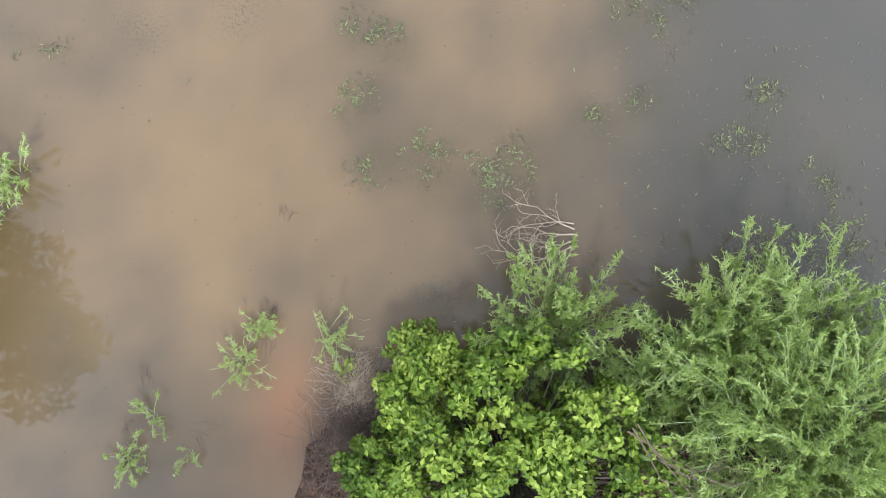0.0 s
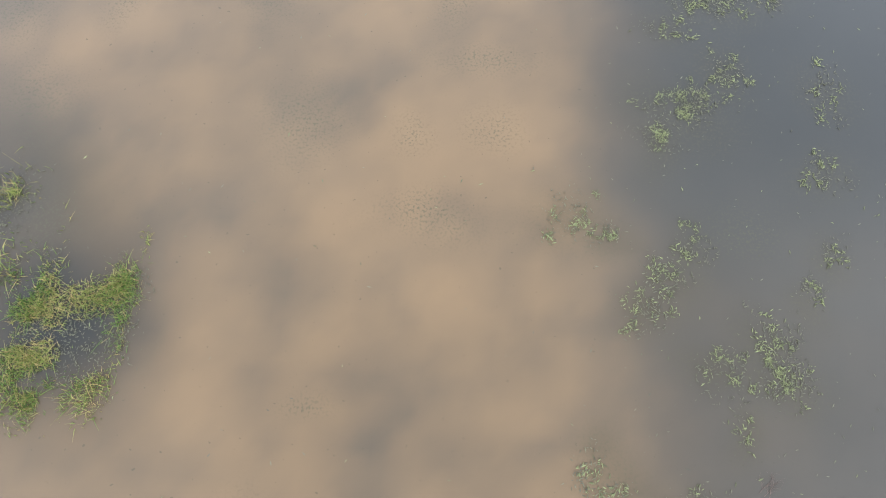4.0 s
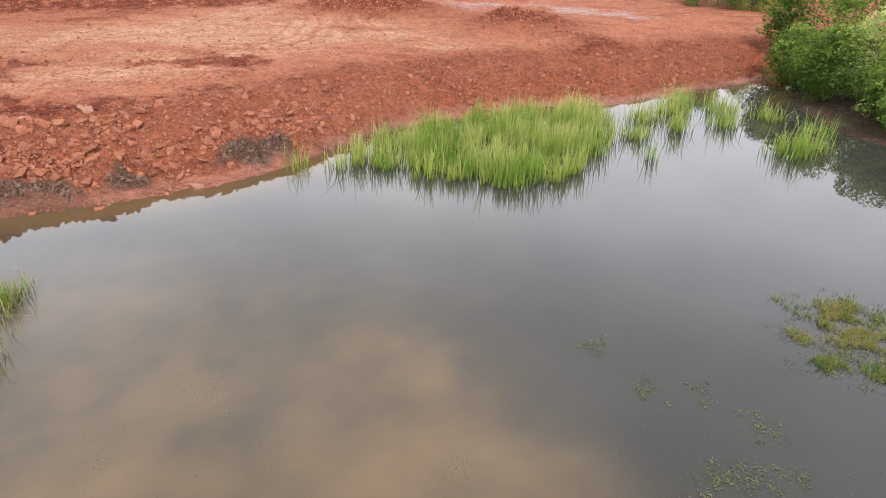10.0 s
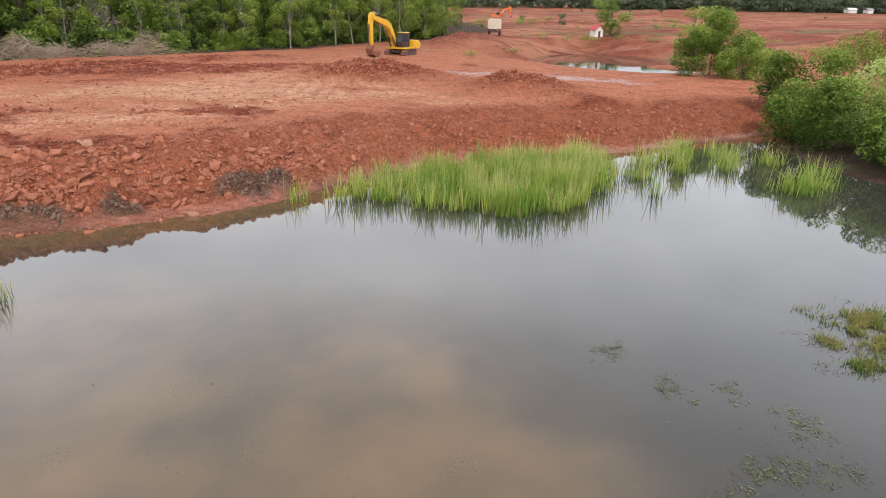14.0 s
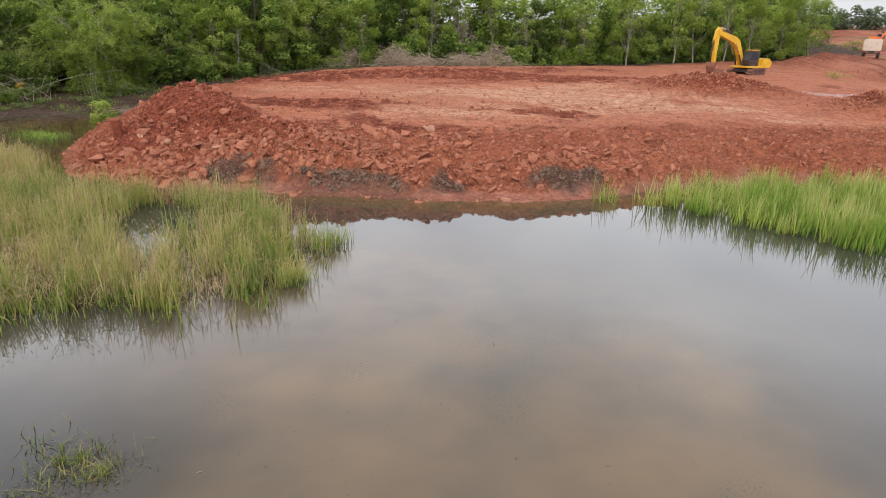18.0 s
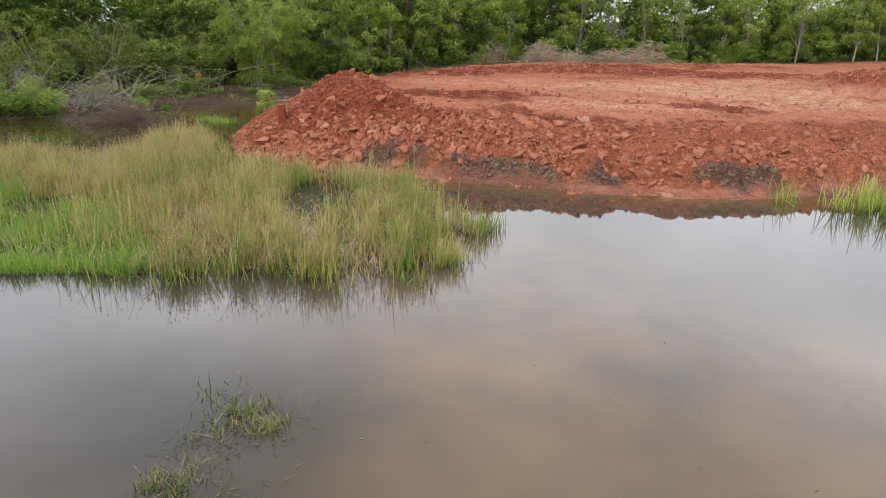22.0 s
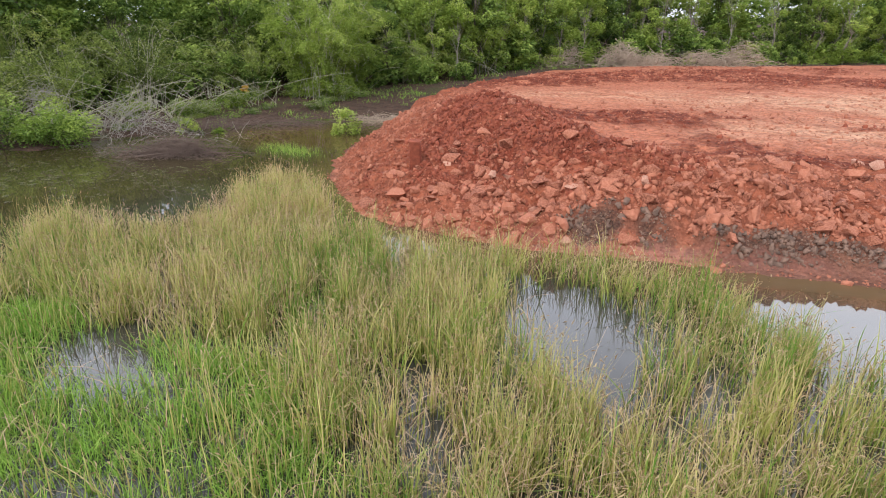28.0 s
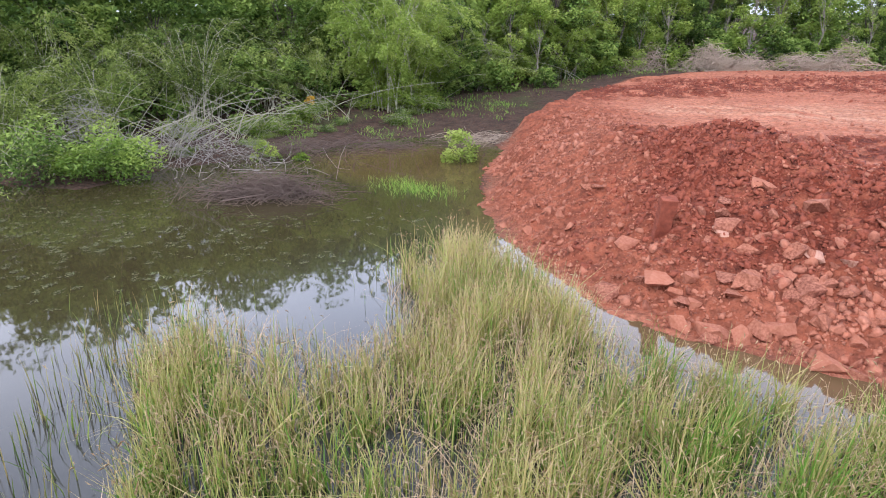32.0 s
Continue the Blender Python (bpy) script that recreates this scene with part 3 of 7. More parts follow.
PALE_BARK = painted("pale_bark", (0.25, 0.225, 0.175), 0.9, 0, (0.18, 0.14, 0.1), 0.6, 4)
DRY_TWIG = painted("dry_twig", (0.43, 0.34, 0.25), 0.9, 0, (0.12, 0.08, 0.06), 0.6, 2)
GREY_TWIG = painted("grey_twig", (0.34, 0.31, 0.27), 0.9, 0, (0.16, 0.14, 0.11), 0.6, 2)
DARK_TWIG = painted("dark_twig", (0.15, 0.105, 0.08), 0.9, 0, (0.07, 0.05, 0.04), 0.6, 2)

# ---------------------------------------------------------------- ground and water
gx = steps(-56, 24, 0.21, -2600, 2600)
gy = steps(10, 66, 0.21, -900, 3200)
gy = np.concatenate([steps(-18, 9.6, 0.6, -900, 9.0), gy[gy > 9.95]])
X, Y = np.meshgrid(gx, gy)
Hh, red, dry, dark, slope, shore_d, fresh = ground_at(X, Y)
V = np.stack([X, Y, Hh], -1).reshape(-1, 3)
nx, ny = len(gx), len(gy)
idx = np.arange(nx * ny).reshape(ny, nx)
F = np.stack([idx[:-1, :-1], idx[:-1, 1:], idx[1:, 1:], idx[1:, :-1]], -1).reshape(-1, 4)
wet = smooth(-27, -22, X) * (1 - smooth(0.55, 1.0, shore_d + 0.35 * fbm(X * 1.2, Y * 1.2, 2))) * red
wet = np.maximum(wet, smooth(0.1, 0.5, blob(X, Y, -1.2, 58.0, 4.5, 4.0, -30) + blob(X, Y, 10.5, 57.5, 8, 2.6, -25) + 0.7 * fbm(X * 0.5, Y * 0.9, 4) - 0.35) * 0.9)
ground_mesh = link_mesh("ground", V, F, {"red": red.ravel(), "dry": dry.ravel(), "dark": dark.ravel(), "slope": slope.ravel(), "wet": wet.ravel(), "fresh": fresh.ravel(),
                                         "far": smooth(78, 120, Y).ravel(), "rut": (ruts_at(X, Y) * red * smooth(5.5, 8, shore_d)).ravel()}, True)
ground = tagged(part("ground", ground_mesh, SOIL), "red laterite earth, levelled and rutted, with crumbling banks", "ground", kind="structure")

# silt clouds in the pond: x, y, half width, half length, strength
SILT = [(-3.0, -8.8, 2.6, 3.0, 1.0), (-3.0, -11.2, 1.9, 1.8, 0.8), (2.5, -6.0, 1.6, 1.35, 1.0), (2.5, -3.6, 1.6, 1.0, 0.5), (-5.6, 0.35, 1.5, 1.1, 0.9), (1.7, 1.8, 1.4, 2.0, 1.0),
        (2.0, -1.9, 1.4, 1.2, 0.8), (-2.8, -3.1, 1.4, 2.4, 0.85), (-3.8, -5.3, 2.6, 1.4, 0.85), (0.0, 0.3, 1.7, 1.6, 0.8)]
SILT += [(-6.8, 3.8, 1.5, 1.2, 0.7), (-4.8, 4.1, 1.2, 2.2, 1.0), (-6.1, 6.9, 1.6, 2.0, 0.7), (-1.9, 9.1, 1.1, 1.8, 0.8), (0.0, 7.7, 1.2, 1.5, 0.85), (-0.5, 5.3, 1.8, 1.1, 0.9),
         (2.3, 5.1, 1.9, 1.6, 0.9), (1.3, 2.6, 1.8, 1.8, 0.9), (-0.8, 1.2, 1.4, 1.3, 0.7), (-9.8, 9.9, 3.2, 4.0, 0.4), (-8.5, 4.5, 2.5, 2.0, 0.3), (-1.0, -14.0, 0.9, 1.2, 0.8), (-7.5, 9.5, 3.0, 3.5, 0.3), (-3.0, 3.0, 4.0, 4.5, 0.35), (-1.0, -3.5, 4.5, 4.0, 0.3)]
# clearer gaps between the clouds: x, y, half width, half length
GAPS = [(-2.15, -1.2, 0.8, 0.95), (0.28, -3.0, 1.2, 0.65), (0.0, -5.3, 0.5, 2.0), (3.06, -4.3, 0.5, 0.2), (-3.5, 0.6, 0.6, 1.0), (-5.0, 2.2, 1.4, 0.7), (-0.62, 3.65, 0.8, 0.6),
        (-1.57, 6.7, 0.6, 0.8), (-3.78, 6.5, 0.75, 2.0), (0.3, -8.4, 0.6, 1.4)]
# weeds that float in loose drifts: x, y, half width, half length
DRIFTS = [(0.04, -6.2, 0.42, 0.33), (0.44, -6.5, 0.33, 0.33), (0.0, -7.75, 0.38, 0.5), (0.34, -9.07, 0.42, 0.3), (1.5, -8.85, 0.52, 0.46), (2.89, -8.76, 0.55, 0.45), (2.55, -9.32, 0.55, 0.4),
          (4.39, -4.96, 0.5, 0.25), (4.04, -4.54, 0.3, 0.28), (5.41, -5.68, 0.65, 0.45), (6.05, -5.31, 0.44, 0.34), (4.52, -7.92, 0.38, 0.22), (5.48, -7.53, 0.27, 0.21), (7.9, -7.2, 0.33, 0.44),
          (7.67, -8.16, 0.43, 0.32), (9.1, -8.93, 0.32, 0.42), (6.92, -8.31, 0.26, 0.27), (6.82, -3.64, 0.2, 0.35), (7.85, -2.84, 0.44, 0.34), (9.33, -9.98, 0.6, 0.6), (8.0, -10.3, 0.8, 0.5)]
DRIFTS += [(6.07, 3.0, 0.8, 0.5), (5.55, 2.3, 0.36, 0.53), (3.4, 0.4, 0.58, 0.42), (4.2, 0.02, 0.46, 0.26), (6.05, -0.15, 0.36, 0.4), (5.6, -0.9, 0.56, 0.45), (5.1, -1.64, 0.45, 0.46),
           (7.54, -1.96, 0.49, 0.46), (7.61, -2.63, 0.65, 0.42), (6.41, -2.58, 0.44, 0.33), (9.1, 0.0, 0.25, 0.37), (8.5, -1.0, 0.28, 0.3), (9.3, 3.6, 0.4, 0.45), (8.9, 1.65, 0.45, 0.35)]
DRIFTS += [(7.99, 7.42, 0.5, 0.45), (6.45, 5.9, 0.55, 0.36), (7.3, 5.9, 0.7, 0.42), (5.9, 5.1, 0.42, 0.34), (7.1, 4.1, 0.4, 0.55), (6.4, 3.3, 0.5, 0.4), (5.54, 8.44, 0.39, 0.5),
           (6.96, 8.65, 0.32, 0.33), (8.2, 6.0, 0.4, 0.25), (-5.98, -7.14, 0.38, 0.16), (4.6, 10.2, 0.5, 0.4)]
# weeds under the surface, seen faintly through the silt
SUNKEN = [(0.4, 2.08, 0.35, 0.36), (-5.29, 8.45, 1.2, 1.3), (-3.95, 8.1, 0.77, 1.3), (-3.41, 6.2, 0.44, 0.95), (-8.8, 4.9, 0.62, 0.8), (-6.7, 5.4, 0.28, 0.55), (-2.2, 2.6, 0.64, 0.7),
          (1.8, 4.14, 0.8, 0.24), (0.87, 5.58, 0.29, 0.54), (2.06, 2.5, 0.39, 0.36), (-7.5, -0.33, 0.6, 0.6), (0.6, 0.05, 0.7, 0.36), (-2.36, -5.93, 0.4, 0.4), (-4.5, -6.6, 0.43, 0.33),
          (-1.3, -3.8, 0.33, 0.16), (7.4, 0.4, 0.58, 0.37), (-8.3, 2.2, 0.8, 0.8), (-3.0, 10.2, 1.2, 0.8)]
wx, wy = steps(-14, 16, 0.22, -72, 45, 1.06), steps(-17, 16, 0.22, -60, 52, 1.06)
WX, WY = np.meshgrid(wx, wy)
qx, qy = WX + 0.6 * fbm(WX * 0.45, WY * 0.45, 4), WY + 0.6 * fbm(WX * 0.45 + 31, WY * 0.45, 4)
silt = (0.40 * (1 - 0.40 * smooth(-1, 5, qy)) * (1 - smooth(1.5, 6.5, qx + 0.1 * qy)) + 0.16 * (1 - smooth(-3, 4, qy))) * smooth(-20, -9, qx) * (1 - smooth(9, 18, qy))
unclouded = 1 - silt
for cx, cy, rx, ry, k in SILT:
    unclouded = unclouded * (1 - 0.84 * k * blob(qx, qy, cx, cy, rx * 1.25, ry * 1.25))
gap = np.max([blob(qx, qy, cx, cy, rx * 1.1, ry * 1.1) for cx, cy, rx, ry in GAPS], 0)
silt = (1 - unclouded) * (0.92 + 0.45 * fbm(WX * 0.8, WY * 0.8, 4)) * (1 - 0.26 * gap)
silt = np.clip(0.78 * silt + 0.22 * smooth(0.2, 0.85, silt), 0, 1)
sunken = np.max([blob(qx, qy, cx, cy, rx * 1.3, ry * 1.3) for cx, cy, rx, ry in SUNKEN], 0)
weedy = np.max([blob(qx, qy, cx, cy, rx * 1.5, ry * 1.5) for cx, cy, rx, ry in DRIFTS], 0)
wsd = distance(POND, WX, WY)
# brown shallows along the bank; its brown reflection is put into this colour too
shore = 0.8 * (1 - smooth(0.3, 2.6, wsd)) * smooth(-1, 1, distance(RED_LAND, WX, WY) + 4.5)
shore = np.maximum(shore, smooth(0.1, 0.6, blob(WX, WY, -46.5, 20.5, 6, 5)))
# brown put into the colour where the leaning tree's dark reflection lies
shore = np.maximum(shore, 0.7 * smooth(0.15, 0.7, blob(qx, qy, -7.9, -12.2, 2.0, 3.8)))
Vw = np.stack([WX, WY, np.zeros(WX.shape)], -1).reshape(-1, 3)
iw = np.arange(WX.size).reshape(WX.shape)
Fw = np.stack([iw[:-1, :-1], iw[:-1, 1:], iw[1:, 1:], iw[1:, :-1]], -1).reshape(-1, 4)
# deep near -8, -12 paints the tree's reflection; deep and clear elsewhere just darken
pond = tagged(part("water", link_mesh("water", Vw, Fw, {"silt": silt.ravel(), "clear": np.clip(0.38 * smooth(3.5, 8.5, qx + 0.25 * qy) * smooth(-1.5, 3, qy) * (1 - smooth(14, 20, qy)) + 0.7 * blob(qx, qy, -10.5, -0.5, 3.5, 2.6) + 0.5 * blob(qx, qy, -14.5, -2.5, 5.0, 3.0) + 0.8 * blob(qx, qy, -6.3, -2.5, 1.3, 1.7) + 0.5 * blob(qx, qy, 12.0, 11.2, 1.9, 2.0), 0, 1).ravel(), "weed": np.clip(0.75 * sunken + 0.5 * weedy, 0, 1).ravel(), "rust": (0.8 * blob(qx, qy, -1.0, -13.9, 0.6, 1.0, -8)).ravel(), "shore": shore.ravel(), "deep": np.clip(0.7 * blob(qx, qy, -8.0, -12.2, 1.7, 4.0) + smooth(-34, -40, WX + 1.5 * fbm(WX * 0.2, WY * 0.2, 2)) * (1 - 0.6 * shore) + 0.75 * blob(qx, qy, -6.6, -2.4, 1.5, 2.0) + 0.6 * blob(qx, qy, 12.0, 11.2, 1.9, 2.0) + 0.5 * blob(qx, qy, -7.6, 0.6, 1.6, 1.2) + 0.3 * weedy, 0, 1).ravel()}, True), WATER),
              "still murky pond water with tan silt clouds", "pond water", kind="structure")
bm = bmesh.new()
bm.faces.new([bm.verts.new((x, y, 0.62)) for x, y in FAR_POND])
tagged(part("water", bm, WATER), "pale pool lying in the excavated basin", "pond water", kind="structure")


# ---------------------------------------------------------------- plants
def in_polygon(P, n, rng):
    P = list(P)
    xs, ys = [p[0] for p in P], [p[1] for p in P]
    out = np.zeros((0, 2))
    while len(out) < n:
        q = rng.uniform((min(xs), min(ys)), (max(xs), max(ys)), (n * 2, 2))
        out = np.concatenate([out, q[distance(P, q[:, 0], q[:, 1]) > 0]])
    return out[:n]


def blades(P, z0, length, width, lean, tint, rng, wind=(0.0, 0.0), segs=3, droop=0.5):
    """Corners, faces and masks of curved grass blades standing at P."""
    n = len(P)
    az = rng.uniform(0, 2 * np.pi, n)
    ln = np.abs(rng.normal(0, 1, n)) * lean
    dirx, diry = np.cos(az) * ln + wind[0], np.sin(az) * ln + wind[1]
    fa = rng.uniform(0, np.pi, n)
    wxv, wyv = np.cos(fa), np.sin(fa)
    V, tips = [], []
    for k in range(segs + 1):
        s = k / segs
        cx = P[:, 0] + dirx * length * s ** (1 + droop)
        cy = P[:, 1] + diry * length * s ** (1 + droop)
        cz = z0 + length * s * (1 - 0.35 * np.minimum(1, np.hypot(dirx, diry)) * s)
        w = width * (1 - 0.9 * s ** 2.2) / 2
        V.append(np.stack([cx - wxv * w, cy - wyv * w, cz], 1))
        V.append(np.stack([cx + wxv * w, cy + wyv * w, cz], 1))
        tips += [np.full(n, s)] * 2
    m = 2 * (segs + 1)
    V = np.stack(V, 1).reshape(-1, 3)
    f = np.array([[2 * k, 2 * k + 1, 2 * k + 3, 2 * k + 2] for k in range(segs)])
    F = (f[None] + (np.arange(n) * m)[:, None, None]).reshape(-1, 4)
    return V, F, np.repeat(tint, m), np.stack(tips, 1).ravel()


def join(chunks):
    Vs, Fs, off = [], [], 0
    for c in chunks:
        Vs.append(c[0])
        Fs.append(c[1] + off)
        off += len(c[0])
    extra = [np.concatenate([c[k] for c in chunks]) for k in range(2, len(chunks[0]))]
    return (np.concatenate(Vs), np.concatenate(Fs), *extra)


def cane(pts, radii, sides=5):
    """Corners and faces of one bent tapering rod through pts."""
    pts = np.asarray(pts, float)
    d = np.gradient(pts, axis=0)
    d /= np.linalg.norm(d, axis=1, keepdims=True)
    u = np.cross(d, np.array([0.3, 0.2, 1.0]) + 1e-3)
    u /= np.linalg.norm(u, axis=1, keepdims=True)
    v = np.cross(d, u)
    a = np.arange(sides) * 2 * np.pi / sides
    V = (pts[:, None] + (np.cos(a)[None, :, None] * u[:, None] + np.sin(a)[None, :, None] * v[:, None]) * np.asarray(radii)[:, None, None]).reshape(-1, 3)
    i = np.arange(sides)
    f = np.stack([i, (i + 1) % sides, (i + 1) % sides + sides, i + sides], 1)
    return V, (f[None] + (np.arange(len(pts) - 1) * sides)[:, None, None]).reshape(-1, 4)


def grass_thing(name, chunk, mat, label, category, kind="stuff"):
    V, F, tint, tip = chunk
    return tagged(part(name, link_mesh(name, V, F, {"tint": tint, "tip": tip}), mat), label, category, kind=kind)


def leaves(C, size, rng, flat=0.5, ratio=0.45, aim=None, fold=0.18):
    """Corners and faces of folded leaves at C; flat: how level they lie."""
    n = len(C)
    nrm = rng.normal(0, 1, (n, 3))
    nrm[:, 2] = np.abs(nrm[:, 2]) + flat * 2
    nrm /= np.linalg.norm(nrm, axis=1, keepdims=True)
    ax = rng.normal(0, 1, (n, 3)) if aim is None else aim + rng.normal(0, 0.35, (n, 3))
    ax -= nrm * np.sum(ax * nrm, 1, keepdims=True)
    ax /= np.linalg.norm(ax, axis=1, keepdims=True) + 1e-9
    side = np.cross(nrm, ax)
    L = (size * rng.uniform(0.65, 1.3, n))[:, None]
    Wd = L * ratio / 2
    base, tip_ = C - ax * L / 2, C + ax * L / 2
    midl = C + side * Wd + nrm * L * fold
    midr = C - side * Wd + nrm * L * fold
    V = np.stack([base, midl, tip_, midr], 1).reshape(-1, 3)
    i = np.arange(n)[:, None] * 4
    F = np.concatenate([i + np.array([[0, 2, 1]]), i + np.array([[0, 3, 2]])])
    return V, F


def crown_points(n, centres, radii, rng, shell=0.7):
    """Points in a crown of several lobes, thicker to their outside."""
    k = rng.choice(len(centres), n, p=radii ** 2 / np.sum(radii ** 2))
    u = rng.normal(0, 1, (n, 3))
    u /= np.linalg.norm(u, axis=1, keepdims=True)
    r = shell + (1 - shell) * rng.random(n) ** 0.7
    return centres[k] + u * (r * radii[k])[:, None] * np.array([1, 1, 0.8]), u, k


def tree_mesh(seed, tall, spread, lobes=16, n=2600, leaf=0.34, low=0.25, flat=0.4, ratio=0.5, thin=0.14, lobe=0.3):
    """Wood and crown of one broad-leaved tree."""
    rng = np.random.default_rng(seed)
    zs = tall * (low + (1 - low) * rng.random(lobes) ** 0.85)
    rr = spread * (0.25 + 0.75 * np.sin(np.pi * np.clip((zs / tall - low) / (1.02 - low), 0.03, 1) ** 0.8)) * rng.uniform(0.35, 1.0, lobes)
    az = rng.uniform(0, 2 * np.pi, lobes)
    C = np.stack([np.cos(az) * rr, np.sin(az) * rr, zs], 1)
    R = spread * lobe * rng.uniform(0.75, 1.45, lobes)
    P, u, k = crown_points(n, C, R, rng)
    P += rng.normal(0, 0.12 * spread * lobe, P.shape)
    V, F = leaves(P, leaf, rng, flat, ratio)
    # lobe tops and upper leaves lighter: crown shading put into tint
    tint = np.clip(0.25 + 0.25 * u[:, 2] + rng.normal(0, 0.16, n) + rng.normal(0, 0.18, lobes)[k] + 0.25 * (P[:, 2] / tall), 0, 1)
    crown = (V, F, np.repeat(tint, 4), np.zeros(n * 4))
    # trunk in five leaning pieces, a limb to every lobe
    A, B, ra, rb = [], [], [], []
    top = np.array([rng.normal(0, 0.06) * tall, rng.normal(0, 0.06) * tall, tall * 0.85])
    path = [np.array([0, 0, -0.3])] + [top * s + np.array([*rng.normal(0, 0.02 * tall, 2), 0]) for s in (0.2, 0.4, 0.6, 0.8, 1)]
    for j in range(5):
        A.append(path[j]), B.append(path[j + 1]), ra.append(thin * (1 - 0.17 * j)), rb.append(thin * (1 - 0.17 * (j + 1)))
    for c in C:
        j = min(4, max(1, int(5 * (c[2] / tall) * 0.75)))
        A.append(path[j]), B.append(c), ra.append(thin * 0.24), rb.append(thin * 0.06)
    return sticks(A, B, np.array(ra), np.array(rb), 6), crown


def make_tree(name, seed, label, category, group, leafmat, wood=None, **kw):
    (Vt, Ft), (Vc, Fc, tint, tip) = tree_mesh(seed, **kw)
    t = thing(name, pose(0, 0, -200), label, category, group)
    part("trunk", link_mesh("trunk", Vt, Ft, None, True), wood or BARK, t)
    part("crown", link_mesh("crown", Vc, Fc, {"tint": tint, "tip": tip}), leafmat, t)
    return t


def place_copies(protos, spots, rng, lo=0.8, hi=1.25):
    for i, (x, y) in enumerate(spots):
        p = protos[rng.integers(len(protos))]
        s = rng.uniform(lo, hi) * (1 - 0.1 * float(smooth(78, 100, y))) * (1 - 0.2 * float(smooth(14, 6, y)))
        c = copy_thing(p, pose(x, y, float(height(x, y)[0]) - 0.05, 0, 0, rng.uniform(0, 360)))
        c.scale = (s * rng.uniform(0.9, 1.1), s * rng.uniform(0.9, 1.1), s)


def woods(name, models, spots, rng, lo, hi, mat, label, sink=0.0, lower=0.0):
    """Trees too far back to tell apart, as one mesh."""
    out = []
    for x, y in spots:
        V, F, tint, tip = models[rng.integers(len(models))]
        s, a = rng.uniform(lo, hi) * (1 - lower * float(smooth(75, 98, y))) * (1 - 0.2 * float(smooth(14, 6, y))), rng.uniform(0, 2 * np.pi)
        c, d = math.cos(a) * s, math.sin(a) * s
        W = np.stack([V[:, 0] * c - V[:, 1] * d + x, V[:, 0] * d + V[:, 1] * c + y, V[:, 2] * s + float(height(x, y)[0]) - sink], 1)
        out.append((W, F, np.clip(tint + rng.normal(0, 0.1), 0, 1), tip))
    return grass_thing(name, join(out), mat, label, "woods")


def drop_proto(p):
    for o in (*p.children_recursive, p):
        bpy.data.objects.remove(o)


def along(P, spacing, rng, back=0.0, jitter=1.0):
    """Spots along a line, set back to its left."""
    out = []
    for (ax, ay), (bx, by) in zip(P, P[1:]):
        L = math.hypot(bx - ax, by - ay)
        for k in range(max(1, int(L / spacing))):
            s = (k + rng.random()) / max(1, int(L / spacing))
            nx_, ny_ = -(by - ay) / L, (bx - ax) / L
            o = back + rng.normal(0, jitter)
            out.append((ax + (bx - ax) * s + nx_ * o, ay + (by - ay) * s + ny_ * o))
    return out

# ---------------------------------------------------------------- forest
rng = np.random.default_rng(11)
forest = [make_tree("tree", 20 + i, "tall dark green broad-leaved tree in the forest edge", "tree", "forest trees", LEAF, tall=t, spread=s, n=4300, leaf=0.31, low=0.06, lobes=34, lobe=0.22)
          for i, (t, s) in enumerate([(11, 3.2), (12.5, 3.0), (10, 3.6), (13, 2.8), (9.5, 3.0)])]
pale = [make_tree("tree", 40 + i, "slender light green tree in the forest edge", "tree", "pale forest trees", LEAF_PALE, PALE_BARK, tall=t, spread=s, n=2800, leaf=0.25, low=0.03, lobes=26, lobe=0.22, thin=0.09)
        for i, (t, s) in enumerate([(8.5, 2.4), (10, 2.2), (7, 2.6)])]
under = [make_tree("bush", 60 + i, "dense green bush at the foot of the forest", "bush", "forest bushes", LEAF, tall=t, spread=s, n=1100, leaf=0.3, low=0.02, lobes=18, thin=0.04, lobe=0.30)
         for i, (t, s) in enumerate([(2.6, 1.8), (3.4, 1.7), (1.8, 1.5)])]
underp = [make_tree("bush", 70, "light green bush at the foot of the forest", "bush", "forest bushes", LEAF_PALE, tall=2.4, spread=1.7, n=1100, leaf=0.26, low=0.02, lobes=18, thin=0.04, lobe=0.30)]
place_copies(forest + forest + pale, [p for p in along(FOREST_EDGE, 3.2, rng, 2.7, 1.2) if p[1] > 30] + [p for p in along(FOREST_EDGE, 3.6, rng, 5.0, 1.0) if p[1] <= 30], rng, 0.7, 1.3)
deep_wood = [tree_mesh(120 + i, t, 3.8, n=700, leaf=0.68, low=0.02, lobes=30)[1] for i, t in enumerate((12, 13.5, 11))]
near_wood = [tree_mesh(120 + i, t, 3.8, n=1900, leaf=0.36, low=0.02, lobes=34, lobe=0.26)[1] for i, t in enumerate((12, 13.5, 11))]
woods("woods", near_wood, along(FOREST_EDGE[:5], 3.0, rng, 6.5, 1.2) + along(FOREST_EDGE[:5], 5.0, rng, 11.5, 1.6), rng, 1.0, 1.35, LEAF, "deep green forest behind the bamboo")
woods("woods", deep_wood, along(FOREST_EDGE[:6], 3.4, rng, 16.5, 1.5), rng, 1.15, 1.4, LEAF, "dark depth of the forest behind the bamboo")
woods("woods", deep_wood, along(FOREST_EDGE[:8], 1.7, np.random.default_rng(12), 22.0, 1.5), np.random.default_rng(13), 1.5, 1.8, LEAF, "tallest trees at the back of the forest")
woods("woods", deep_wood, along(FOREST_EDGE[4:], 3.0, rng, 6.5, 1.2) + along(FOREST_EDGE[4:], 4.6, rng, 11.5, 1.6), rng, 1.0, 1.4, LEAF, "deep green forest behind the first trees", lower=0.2)
